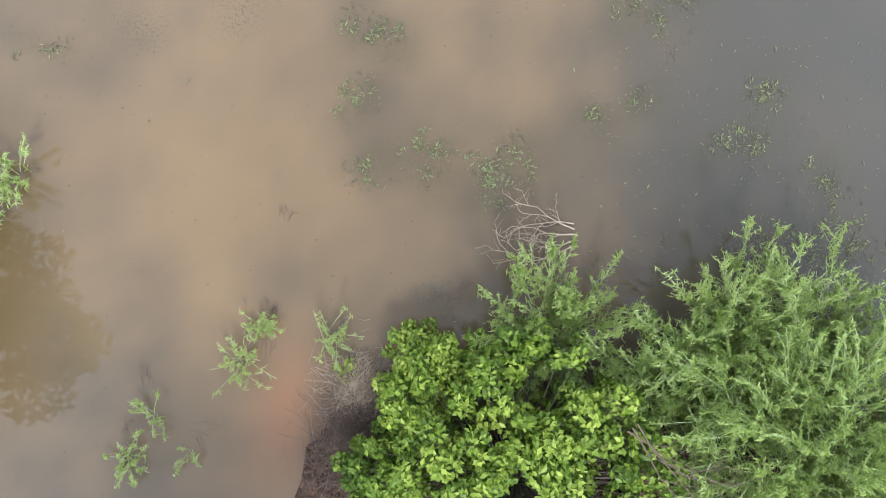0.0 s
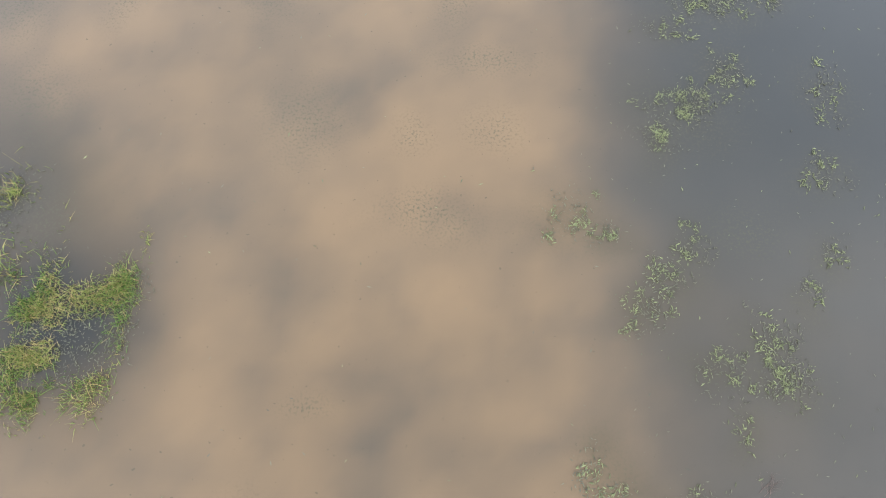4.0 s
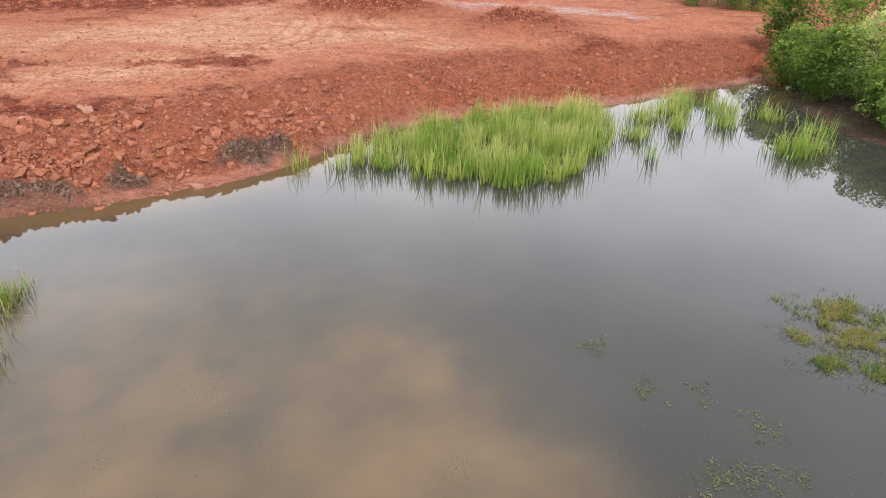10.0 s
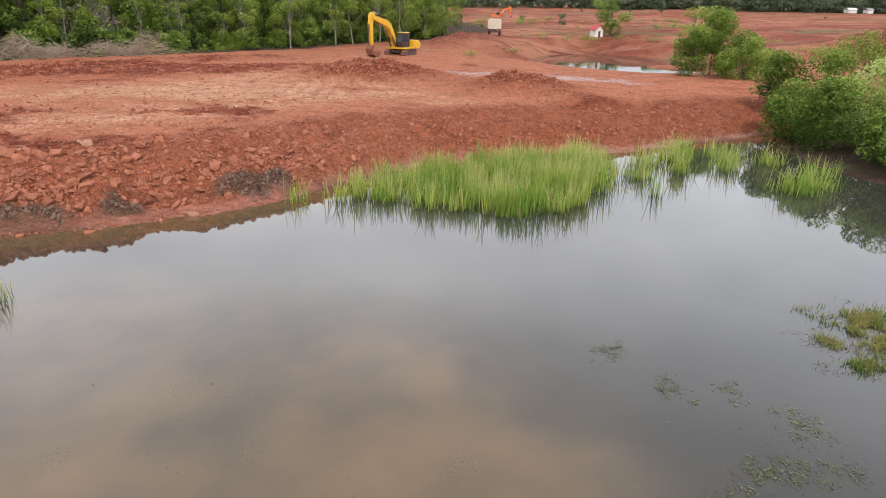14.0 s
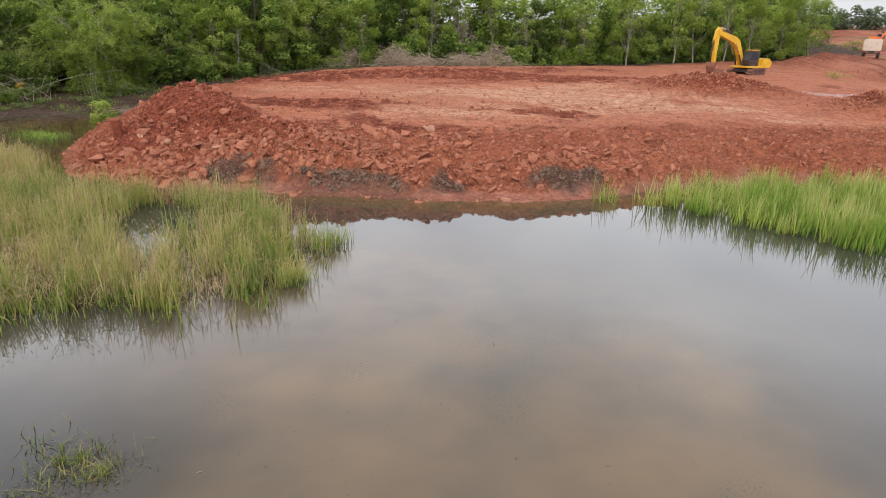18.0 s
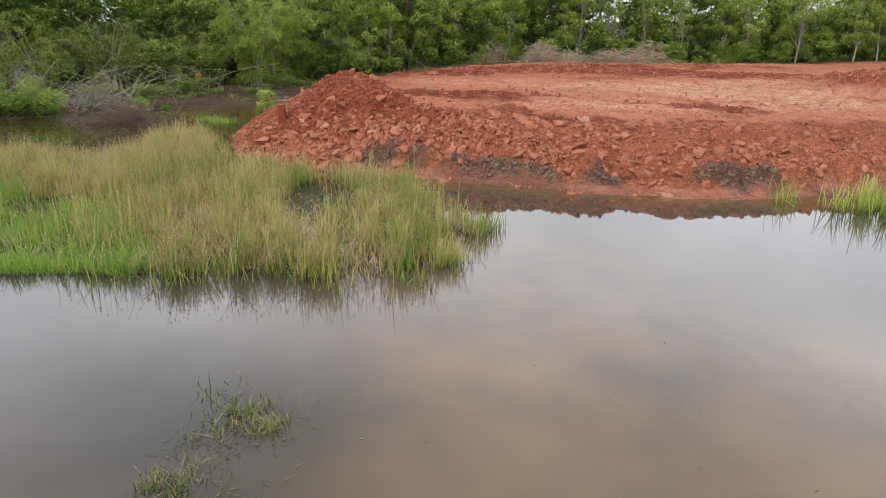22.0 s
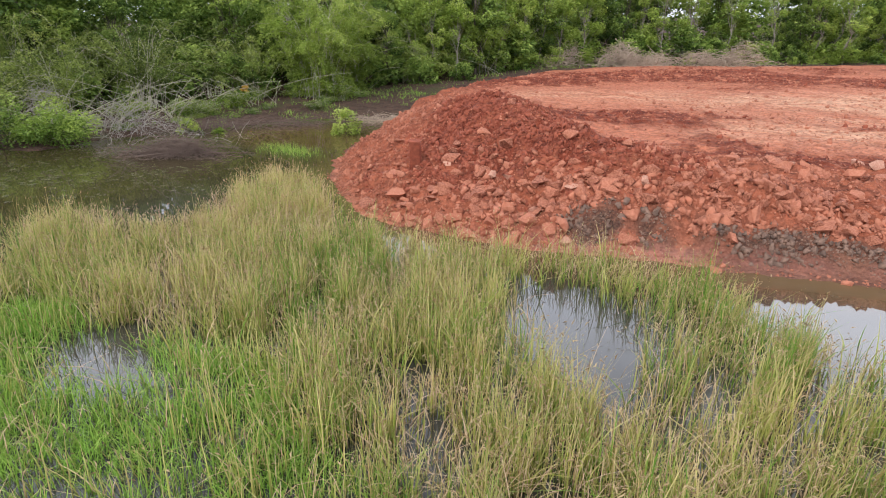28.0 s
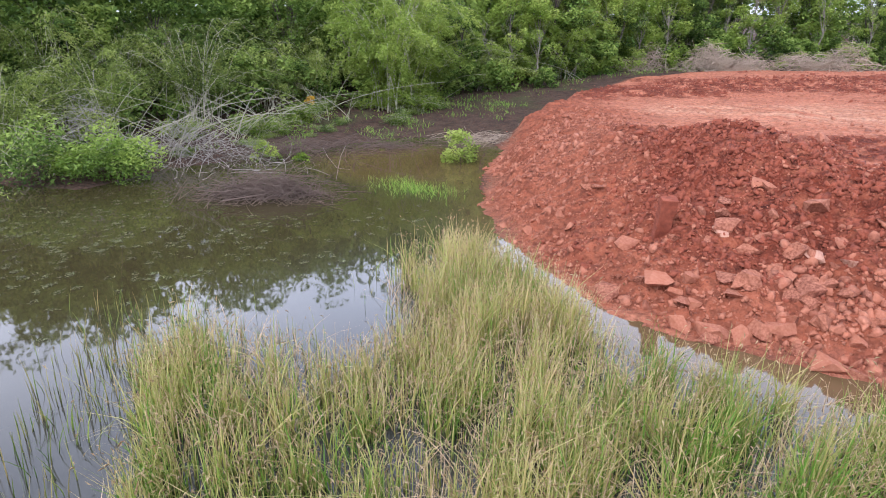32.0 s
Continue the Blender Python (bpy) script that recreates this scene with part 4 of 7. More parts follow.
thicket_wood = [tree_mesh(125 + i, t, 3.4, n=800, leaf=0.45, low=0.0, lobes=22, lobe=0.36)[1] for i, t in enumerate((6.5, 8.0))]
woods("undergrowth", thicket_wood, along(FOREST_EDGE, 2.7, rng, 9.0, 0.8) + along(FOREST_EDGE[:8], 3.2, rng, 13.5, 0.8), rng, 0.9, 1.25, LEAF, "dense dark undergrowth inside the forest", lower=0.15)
place_copies(pale, [p for p in along(FOREST_EDGE, 4.6, rng, 1.2, 0.9) if p[1] > 24], rng, 0.8, 1.25)
place_copies(under + under + underp, along(FOREST_EDGE, 2.6, rng, 0.4, 0.8), rng, 0.6, 1.5)
# the far wood along the horizon
far_line = [(-60, 330), (40, 340), (120, 350), (220, 350), (420, 300), (620, 200)]
far_wood = [tree_mesh(80 + i, t, 3.6, n=420, leaf=0.95, low=lo_, lobes=20, lobe=0.26)[1] for i, (t, lo_) in enumerate(((6.0, 0.05), (7.2, 0.1), (5.2, 0.02)))]
woods("woods", far_wood, along(far_line[:4], 2.0, rng, 0, 3) + along(far_line[3:], 6, rng, 0, 3) + along(far_line[:4], 8, rng, 12, 4), rng, 0.85, 1.45, HAZY_LEAF, "distant grey-green woods along the horizon", 1.0)
woods("woods", far_wood, along([(70, 343), (220, 338), (420, 288)], 3.0, rng, 4, 2), rng, 0.85, 1.3, HAZY_LEAF, "low dark edge of the distant woods", 1.2)
high_wood = [tree_mesh(90 + i, t, 3.4, n=420, leaf=0.95, low=0.42, lobes=18, lobe=0.28) for i, t in enumerate((10.5, 12.0, 9.5))]
stand = along([(70, 345), (220, 340), (420, 290)], 2.3, rng, 10, 5)
woods("woods", [w[1] for w in high_wood], stand, rng, 0.85, 1.2, HAZY_LEAF, "tall distant woods along the horizon", 0.5)
A = np.array([(x, y, float(height(x, y)[0]) - 0.5) for x, y in stand])
tagged(part("tree_trunks", link_mesh("tree_trunks", *sticks(A, A + np.stack([rng.normal(0, 0.3, len(A)), np.zeros(len(A)), rng.uniform(4.5, 6.5, len(A))], 1), 0.22, 0.12, 5)), PALE_BARK),
       "pale bare trunks of the distant woods", "tree trunks", kind="stuff")
scrub = [tree_mesh(140 + i, 2.4, 1.8, n=260, leaf=0.6, low=0.0, lobes=8, lobe=0.4)[1] for i in range(3)]
woods("scrub", scrub, [(float(a), float(b)) for a, b in zip(rng.uniform(-4, 130, 26), rng.uniform(150, 320, 26))], rng, 0.25, 0.65, HAZY_LEAF, "scattered green scrub on the far red land", 0.2)
tuft = [tree_mesh(150 + i, 0.8, 1.9, n=260, leaf=0.24, low=0.0, lobes=12, lobe=0.34)[1] for i in range(3)]
spots = [(float(a), float(b)) for a, b in zip(rng.uniform(-2, 60, 420), rng.uniform(84, 190, 420))]
spots = [p for p in spots if distance(FAR_POND, p[0], p[1]) < -1.5 and fbm(p[0] * 0.06, p[1] * 0.1, 3) > 0.12][:130]
woods("scrub", tuft, spots, rng, 0.3, 0.9, BAMBOO_LEAF, "low olive scrub round the excavated basin", 0.1)
place_copies(underp + under, along(FOREST_EDGE[6:11], 1.5, rng, -1.2, 0.7), rng, 0.35, 0.75)
place_copies(pale, [(-13.5, 108), (-9.5, 113), (-20, 101), (-33, 88), (-48, 71)], rng, 1.15, 1.4)
for p in forest + pale + under + underp:
    drop_proto(p)

# ---------------------------------------------------------------- grass and reeds
rng = np.random.default_rng(5)
TALL_PATCH = [(-19.5, -1.4), (-17.5, 0.6), (-16.0, 1.1), (-15.3, 2.3), (-14.0, 3.7), (-12.9, 4.6), (-11.8, 5.0), (-11.6, 6.2), (-11.8, 7.6), (-12.3, 9.2), (-13.1, 10.8), (-14.6, 11.6), (-16.6, 12.4),
              (-18.6, 13.2), (-21.3, 13.2), (-22.6, 11.9), (-25.0, 10.5), (-28.6, 9.6), (-30.9, 10.7), (-33.0, 12.0), (-35.0, 12.6), (-36.6, 12.2), (-36.4, 10.4), (-34.6, 8.2), (-33.0, 6.8), (-32.8, 5.6),
              (-34.8, 4.9), (-36.5, 4.0), (-36.0, 2.4), (-33.4, 1.3), (-31.0, 0.0), (-28.0, -3.0), (-24, -4.5)]
GREEN_PATCH = [(-19.5, -1.6), (-17.6, 0.4), (-16.6, 1.1), (-16.9, 2.0), (-18.4, 2.7), (-20.4, 2.5), (-22.5, 3.6), (-24.3, 3.0), (-26.5, 1.6), (-29.5, 1.4), (-30.0, 0.0), (-27.0, -2.8), (-22, -3.6)]


def sedge_hole(x, y):
    """Open water inside the sedge, 0 to 1."""
    h = (1.15 * blob(x, y, -20.2, 9.3, 3.0, 1.5, 128) + 0.8 * blob(x, y, -17.9, 7.9, 1.6, 0.8, 135) + 1.0 * blob(x, y, -25.4, 1.2, 2.4, 1.2, 5) + 1.1 * blob(x, y, -33.8, 6.6, 2.2, 0.7, 120)
         + 0.8 * blob(x, y, -37.4, 6.8, 1.6, 1.6, 100) + 0.7 * blob(x, y, -30.6, 3.6, 1.0, 0.6) + 0.65 * blob(x, y, -18.2, 10.3, 1.9, 1.6, 120))
    return np.clip(h + 0.25 * fbm(x * 1.5, y * 1.5, 2) * (h > 0.2), 0, 1)


tufts = in_polygon(TALL_PATCH, 3400, rng)
P = np.repeat(tufts, 36, 0) + rng.normal(0, 0.19, (3400 * 36, 2))
hole = sedge_hole(P[:, 0], P[:, 1])
clump = fbm(P[:, 0] * 1.5, P[:, 1] * 1.5, 3)
edge = distance(TALL_PATCH, P[:, 0], P[:, 1])
lush = smooth(-1.0, 0.6, distance(GREEN_PATCH, P[:, 0], P[:, 1]))
keep = (rng.random(len(P)) > hole * 1.1) & (rng.random(len(P)) < 0.10 + 0.95 * smooth(-0.32, 0.22, clump)) & (rng.random(len(P)) < smooth(-0.1, 0.7, edge + 0.5 * clump)) & (rng.random(len(P)) > lush * 0.85)
P, clump, edge = P[keep], clump[keep], edge[keep]
L = (1.12 + 0.75 * clump) * rng.uniform(0.35, 1.25, len(P)) * (0.82 + 0.18 * smooth(0, 1.2, edge)) * np.repeat(rng.uniform(0.7, 1.25, 3400), 36)[keep]
tuft_tone = np.repeat(rng.normal(0, 0.42, 3400), 36)[keep] + 0.30 * smooth(-24, -31, P[:, 0]) - 0.55 * smooth(5.0, 1.5, P[:, 1]) * smooth(-28, -31, P[:, 0])
tint = np.clip(0.48 + 0.9 * fbm(P[:, 0] * 0.4, P[:, 1] * 0.4, 3) + tuft_tone + rng.normal(0, 0.25, len(P)), 0, 1)
ring = np.array([np.array(TALL_PATCH[i]) * (1 - u) + np.array(TALL_PATCH[(i + 1) % len(TALL_PATCH)]) * u for i in range(len(TALL_PATCH)) for u in np.linspace(0, 1, 70)])
ring = ring + rng.normal(0, 0.5, ring.shape)
ring = ring[(rng.random(len(ring)) > sedge_hole(ring[:, 0], ring[:, 1])) & (distance(POND, ring[:, 0], ring[:, 1]) > 0.3) & (fbm(ring[:, 0] * 0.9, ring[:, 1] * 0.9, 2) > -0.15)]
P, L, tint = np.concatenate([P, ring]), np.concatenate([L, rng.uniform(0.3, 1.0, len(ring))]), np.concatenate([tint, rng.uniform(0, 0.8, len(ring))])
sedge = blades(P, -0.1, L, 0.012 + 0.024 * rng.random(len(P)) ** 2, 0.22 + 0.5 * rng.random(len(P)) ** 3, tint, rng, (0.05, -0.03), 3, 1.0)
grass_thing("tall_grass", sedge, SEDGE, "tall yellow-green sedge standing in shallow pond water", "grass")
k = rng.choice(len(P), 19000, replace=False)
tips = sedge[0].reshape(len(P), 8, 3)[k]
T0 = tips[:, 6:].mean(1)
B0 = tips[:, 4:6].mean(1)
V, F = leaves(T0, 0.11, rng, 0.0, 0.17, (T0 - B0) * 3.0 + rng.normal(0, 0.3, T0.shape))
grass_thing("seed_heads", (V, F, np.repeat(rng.random(len(k)), 4), np.zeros(len(V))), SEED, "straw-brown seed heads of the sedge", "grass")
P = in_polygon(GREEN_PATCH, 30000, rng)
c2 = fbm(P[:, 0] * 0.8, P[:, 1] * 0.8, 3)
P = P[rng.random(len(P)) < 0.2 + smooth(-0.4, 0.3, c2)]
P = P[rng.random(len(P)) > 1.1 * blob(P[:, 0], P[:, 1], -25.4, 1.2, 2.4, 1.1, 5)]
grass_thing("low_grass", blades(P, -0.05, rng.uniform(0.2, 0.8, len(P)) * (0.85 + 0.5 * fbm(P[:, 0] * 1.3, P[:, 1] * 1.3, 2)), 0.022, 0.75, rng.random(len(P)), rng, (0, 0), 2), LOW_GRASS, "fresh bright green grass on the flooded margin", "grass")

REED_PATCH = [(-5.9, 22.3), (-3.5, 22.5), (-0.9, 21.2), (0.7, 21.3), (2.6, 20.4), (5, 22), (6.8, 24.1), (8, 27), (9, 31), (8, 33), (3, 31.3), (-1.7, 28.6), (-4.6, 25)]
tufts = in_polygon(REED_PATCH, 800, rng)
P = np.repeat(tufts, 16, 0) + rng.normal(0, 0.17, (800 * 16, 2))
clump = fbm(P[:, 0] * 1.3, P[:, 1] * 1.3, 3)
edge = distance(REED_PATCH, P[:, 0], P[:, 1])
P2 = P[(rng.random(len(P)) < 0.38 + smooth(-0.35, 0.25, clump)) & (rng.random(len(P)) < smooth(-0.1, 0.6, edge + 0.5 * clump))]
extra = []
for cx, cy, r, n in [(10.4, 31.6, 0.9, 350), (11.8, 29.7, 0.6, 160), (12.4, 33.2, 1.0, 420), (14.6, 30.8, 0.8, 300), (15.4, 34, 1.1, 420), (16.4, 26.4, 1.0, 420), (17.8, 27.6, 1.0, 300),
                     (19.2, 30, 0.9, 200), (9.2, 28.4, 0.8, 260), (13.4, 35.6, 1.1, 300), (-7.0, 22.3, 0.8, 80), (9.4, 25.2, 0.4, 60), (17.5, 32.5, 0.9, 200)]:
    extra.append(rng.normal((cx, cy), r * 0.5, (n // 2, 2)))
P = np.concatenate([P2] + extra)
L = rng.uniform(0.55, 1.8, len(P)) * (0.88 + 0.45 * fbm(P[:, 0] * 1.1, P[:, 1] * 1.1, 3))
tint = np.clip(0.55 + 1.3 * fbm(P[:, 0] * 0.9, P[:, 1] * 0.9, 3) + rng.normal(0, 0.33, len(P)), 0, 1)
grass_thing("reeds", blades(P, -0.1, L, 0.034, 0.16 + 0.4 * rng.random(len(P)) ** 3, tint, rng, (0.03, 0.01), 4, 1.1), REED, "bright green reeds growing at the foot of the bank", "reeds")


# straw-coloured stalks that have fallen over among the sedge
fallen = in_polygon(TALL_PATCH, 17000, rng)
fallen = fallen[(rng.random(len(fallen)) > sedge_hole(fallen[:, 0], fallen[:, 1])) & (fbm(fallen[:, 0] * 0.5, fallen[:, 1] * 0.5, 3) > -0.15) & (rng.random(len(fallen)) > 0.8 * smooth(-0.5, 0.5, distance(GREEN_PATCH, fallen[:, 0], fallen[:, 1])))]
grass_thing("dry_grass", blades(fallen, rng.uniform(0.05, 0.5, len(fallen)), rng.uniform(0.25, 0.75, len(fallen)), 0.016, 0.9, rng.uniform(0.6, 1.0, len(fallen)), rng, (0.1, -0.05), 3, 0.6), STRAW,
            "bent straw-coloured stalks among the sedge", "grass")


def mat_clump(name, spots, label, mat=None, tall=(0.1, 0.36), lean=0.7, width=0.018):
    """A low tangle of marsh grass lying on the water: x, y, half width, half length, blades."""
    ch = []
    for cx, cy, rx, ry, n in spots:
        q = rng.normal(0, 0.55, (int(n * 2.2), 2)) * (rx, ry) + (cx, cy)
        c = fbm(q[:, 0] * 2.2, q[:, 1] * 2.2, 3)
        on = rng.random(len(q)) < 0.12 + smooth(-0.25, 0.25, c)
        q, c = q[on], c[on]
        tone = 0.5 + 0.9 * fbm(q[:, 0] * 1.1 + 4, q[:, 1] * 1.1, 2) + rng.normal(0, 0.2, len(q))
        ch.append(blades(q, -0.02, rng.uniform(*tall, len(q)) * (1 + 0.8 * c), width, lean, np.clip(tone, 0, 1), rng))
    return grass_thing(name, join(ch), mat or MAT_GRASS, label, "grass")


mat_clump("grass_clump", [(-6.98, -2.54, 0.5, 1.2, 1700), (-6.73, -3.77, 0.5, 0.6, 800), (-5.84, -1.9, 0.65, 0.33, 600), (-5.39, -1.52, 0.3, 0.33, 240), (-5.36, -2.68, 0.2, 0.75, 420), (-5.74, -3.71, 0.5, 0.5, 260),
                          (-7.4, -1.9, 0.5, 0.5, 300), (-7.6, -3.4, 0.5, 0.7, 500), (-5.1, -0.9, 0.12, 0.35, 60)], "tangled green and brown grass clump in the pond", None, (0.04, 0.15), 1.0, 0.016)
mat_clump("grass_clump", [(10.7, 12.85, 0.28, 0.5, 170), (11.7, 12.2, 0.7, 0.8, 1000), (12.5, 12.3, 0.8, 1.0, 1200), (13.1, 11.2, 0.8, 1.1, 1200), (12.1, 10.9, 0.9, 0.6, 900), (10.4, 11.1, 0.3, 0.4, 200),
                          (10.7, 10.0, 0.6, 0.4, 420), (11.9, 9.6, 0.9, 0.55, 800), (12.9, 9.7, 0.8, 0.6, 650), (14.2, 11.0, 1.0, 1.2, 900)], "olive and straw-coloured grass mat floating in the pond", None, (0.05, 0.2), 0.95, 0.018)
mat_clump("grass_clump", [(-12.8, 10.9, 0.5, 0.8, 190), (-11.4, 7.9, 0.45, 0.7, 170), (-11.0, 6.2, 0.4, 0.5, 60)], "yellowish grass tuft at the edge of the sedge", SEDGE, (0.3, 0.85), 0.45)
mat_clump("grass_clump", [(-36.6, 2.0, 1.2, 1.0, 80), (-34.8, 0.6, 1.2, 1.0, 90), (-33.0, -0.8, 1.2, 1.0, 90), (-38.4, 3.6, 1.0, 1.0, 40)], "sparse upright green stems rising from dark water", MAT_GRASS, (0.3, 0.85), 0.25, 0.02)
mat_clump("grass_clump", [(-8.9, 0.17, 0.3, 0.35, 130), (-8.5, 0.2, 0.8, 0.6, 110), (-8.05, 0.27, 0.35, 0.35, 60), (-7.9, -1.6, 0.4, 0.3, 120), (-9.5, 0.15, 0.5, 0.4, 60), (-8.2, -0.8, 0.7, 0.7, 60)], "small dark grass clump rising from the water", MAT_GRASS, (0.05, 0.3), 0.9)

# ---------------------------------------------------------------- bushes and weeds
rng = np.random.default_rng(23)


def lone_tree(name, x, y, seed, label, category, leafmat, wood=None, group="", turn=0, **kw):
    t = make_tree(name, seed, label, category, group, leafmat, wood, **kw)
    t.matrix_basis = pose(x, y, float(height(x, y)[0]) - 0.05, 0, 0, turn)
    return t


# green thicket on the spit beside the open water
for i, (x, y, tall, spread, n, pale_) in enumerate([
        (24.6, 65.4, 6.3, 2.9, 8500, 0), (28.2, 66.0, 3.9, 2.8, 5500, 0), (22.2, 64.4, 4.4, 2.0, 4400, 0), (22.6, 36.6, 4.2, 2.4, 5600, 0), (24.0, 32.4, 4.0, 2.4, 5000, 0),
        (22.4, 40.6, 3.6, 2.1, 4600, 0), (26.0, 44.2, 4.8, 2.6, 4400, 0), (23.4, 29.6, 3.0, 1.9, 3400, 0), (27.4, 38.5, 5.0, 2.8, 4200, 1), (23.6, 46.2, 3.8, 2.0, 4200, 0),
        (30.0, 34, 4.4, 2.8, 3000, 1), (29.5, 48, 4.6, 2.8, 3000, 0), (26.2, 61.0, 3.6, 2.4, 4200, 0), (27.5, 30, 4.2, 2.6, 3000, 0)]):
    lone_tree("bush", x, y, 300 + i, "feathery light green bush in the thicket on the spit" if pale_ else "dense leafy green bush in the thicket on the spit", "bush",
              FEATHER if pale_ else THICKET, group="thicket on the spit", tall=tall, spread=spread, n=int(n * 1.25), leaf=0.215, low=0.02, lobes=34, thin=0.07, lobe=0.29, ratio=0.5)
lone_tree("tree", 24.8, 71.5, 330, "slender sparse tree leaning out behind the thicket", "tree", LEAF_PALE, PALE_BARK, tall=9.8, spread=2.0, n=1500, leaf=0.26, low=0.35, lobes=13, lobe=0.3)
lone_tree("tree", 27.7, 139.3, 331, "sparse light green tree beside the small hut", "tree", LEAF, PALE_BARK, tall=10, spread=3.8, n=4200, leaf=0.38, low=0.12, lobes=22, lobe=0.26)
lone_tree("tree", -7.6, 116.0, 332, "broad bright yellow-green tree at the end of the forest", "tree", LEAF_PALE, PALE_BARK, tall=11.5, spread=4.4, n=5200, leaf=0.3, low=0.08, lobes=30, lobe=0.24)
for i, (x, y, tall, spread) in enumerate([(-16.5, 106, 12.0, 3.4), (-12.0, 110.5, 12.5, 3.6), (-22.5, 99.5, 11.5, 3.2), (-28.0, 93.5, 11.5, 3.2)]):
    lone_tree("tree", x, y, 345 + i, "light green leafy tree in the forest edge", "tree", LEAF_PALE, PALE_BARK, tall=tall, spread=spread, n=3200, leaf=0.3, low=0.1, lobes=26, lobe=0.24)
lone_tree("tree", -6.2, 125.0, 333, "dark spreading tree at the end of the forest", "tree", LEAF, tall=9.5, spread=4.6, n=4600, leaf=0.3, low=0.2, lobes=28, lobe=0.24)
lone_tree("tree", -63.5, 38.0, 334, "bright green tree at the forest edge", "tree", LEAF_PALE, PALE_BARK, tall=8.5, spread=3.4, n=3600, leaf=0.32, low=0.04, lobes=20)
lone_tree("bush", -53.0, 8.4, 335, "round green bush at the water's edge", "bush", THICKET, tall=2.3, spread=1.7, n=4200, leaf=0.17, low=0.02, lobes=14, thin=0.04, lobe=0.4)
lone_tree("bush", -55.0, 5.9, 336, "leafy green bush at the water's edge", "bush", LEAF, tall=2.2, spread=2.2, n=2200, leaf=0.2, low=0.02, lobes=12, thin=0.04, lobe=0.4)
lone_tree("bush", -60.6, 24.2, 338, "small bush with yellow leaves", "bush", YELLOW_LEAF, tall=1.3, spread=0.5, n=160, leaf=0.25, low=0.3, lobes=5, thin=0.03)
lone_tree("bush", -45.0, 22.3, 339, "leafy plant on the muddy corner of the bank", "bush", LEAF_PALE, tall=1.9, spread=1.1, n=800, leaf=0.2, low=0.05, lobes=14, thin=0.03)
lone_tree("bush", -45.6, 12.9, 343, "small leafy plant growing through the twig heap", "bush", LEAF_PALE, tall=0.9, spread=0.6, n=300, leaf=0.15, low=0.1, lobes=8, thin=0.02)
lone_tree("bush", -52.4, 15.4, 344, "low bright green weed on the mud", "bush", BUSH_LEAF, tall=1.1, spread=0.8, n=500, leaf=0.15, low=0.05, lobes=9, thin=0.02)
lone_tree("bush", -51.0, 17.0, 340, "low green plant on the mud", "bush", BUSH_LEAF, tall=0.8, spread=0.7, n=320, leaf=0.18, low=0.05, lobes=7, thin=0.02)
lone_tree("tree", -11.7, -13.4, 341, "broad tree leaning over the brown shallows", "tree", LEAF, tall=8.8, spread=3.3, n=4200, leaf=0.32, low=0.3, lobes=24, lobe=0.24)
lone_tree("tree", -1.6, -19.0, 342, "small tree on the near shore", "tree", LEAF, tall=6.0, spread=2.0, n=2000, leaf=0.3, low=0.5, lobes=14)

# the shrubs on the near shore
lone_tree("shrub", 3.3, -14.5, 350, "dense shrub with glossy bright green leaves", "shrub", BUSH_LEAF, tall=1.9, spread=2.9, n=21000, leaf=0.125, low=0.25, lobes=400, thin=0.07, lobe=0.058, flat=0.5, ratio=0.55)
lone_tree("shrub", 1.5, -13.6, 351, "low glossy green shrub at the mud's edge", "shrub", BUSH_LEAF, tall=1.3, spread=0.9, n=2400, leaf=0.12, low=0.2, lobes=40, thin=0.04, lobe=0.16, flat=0.5)


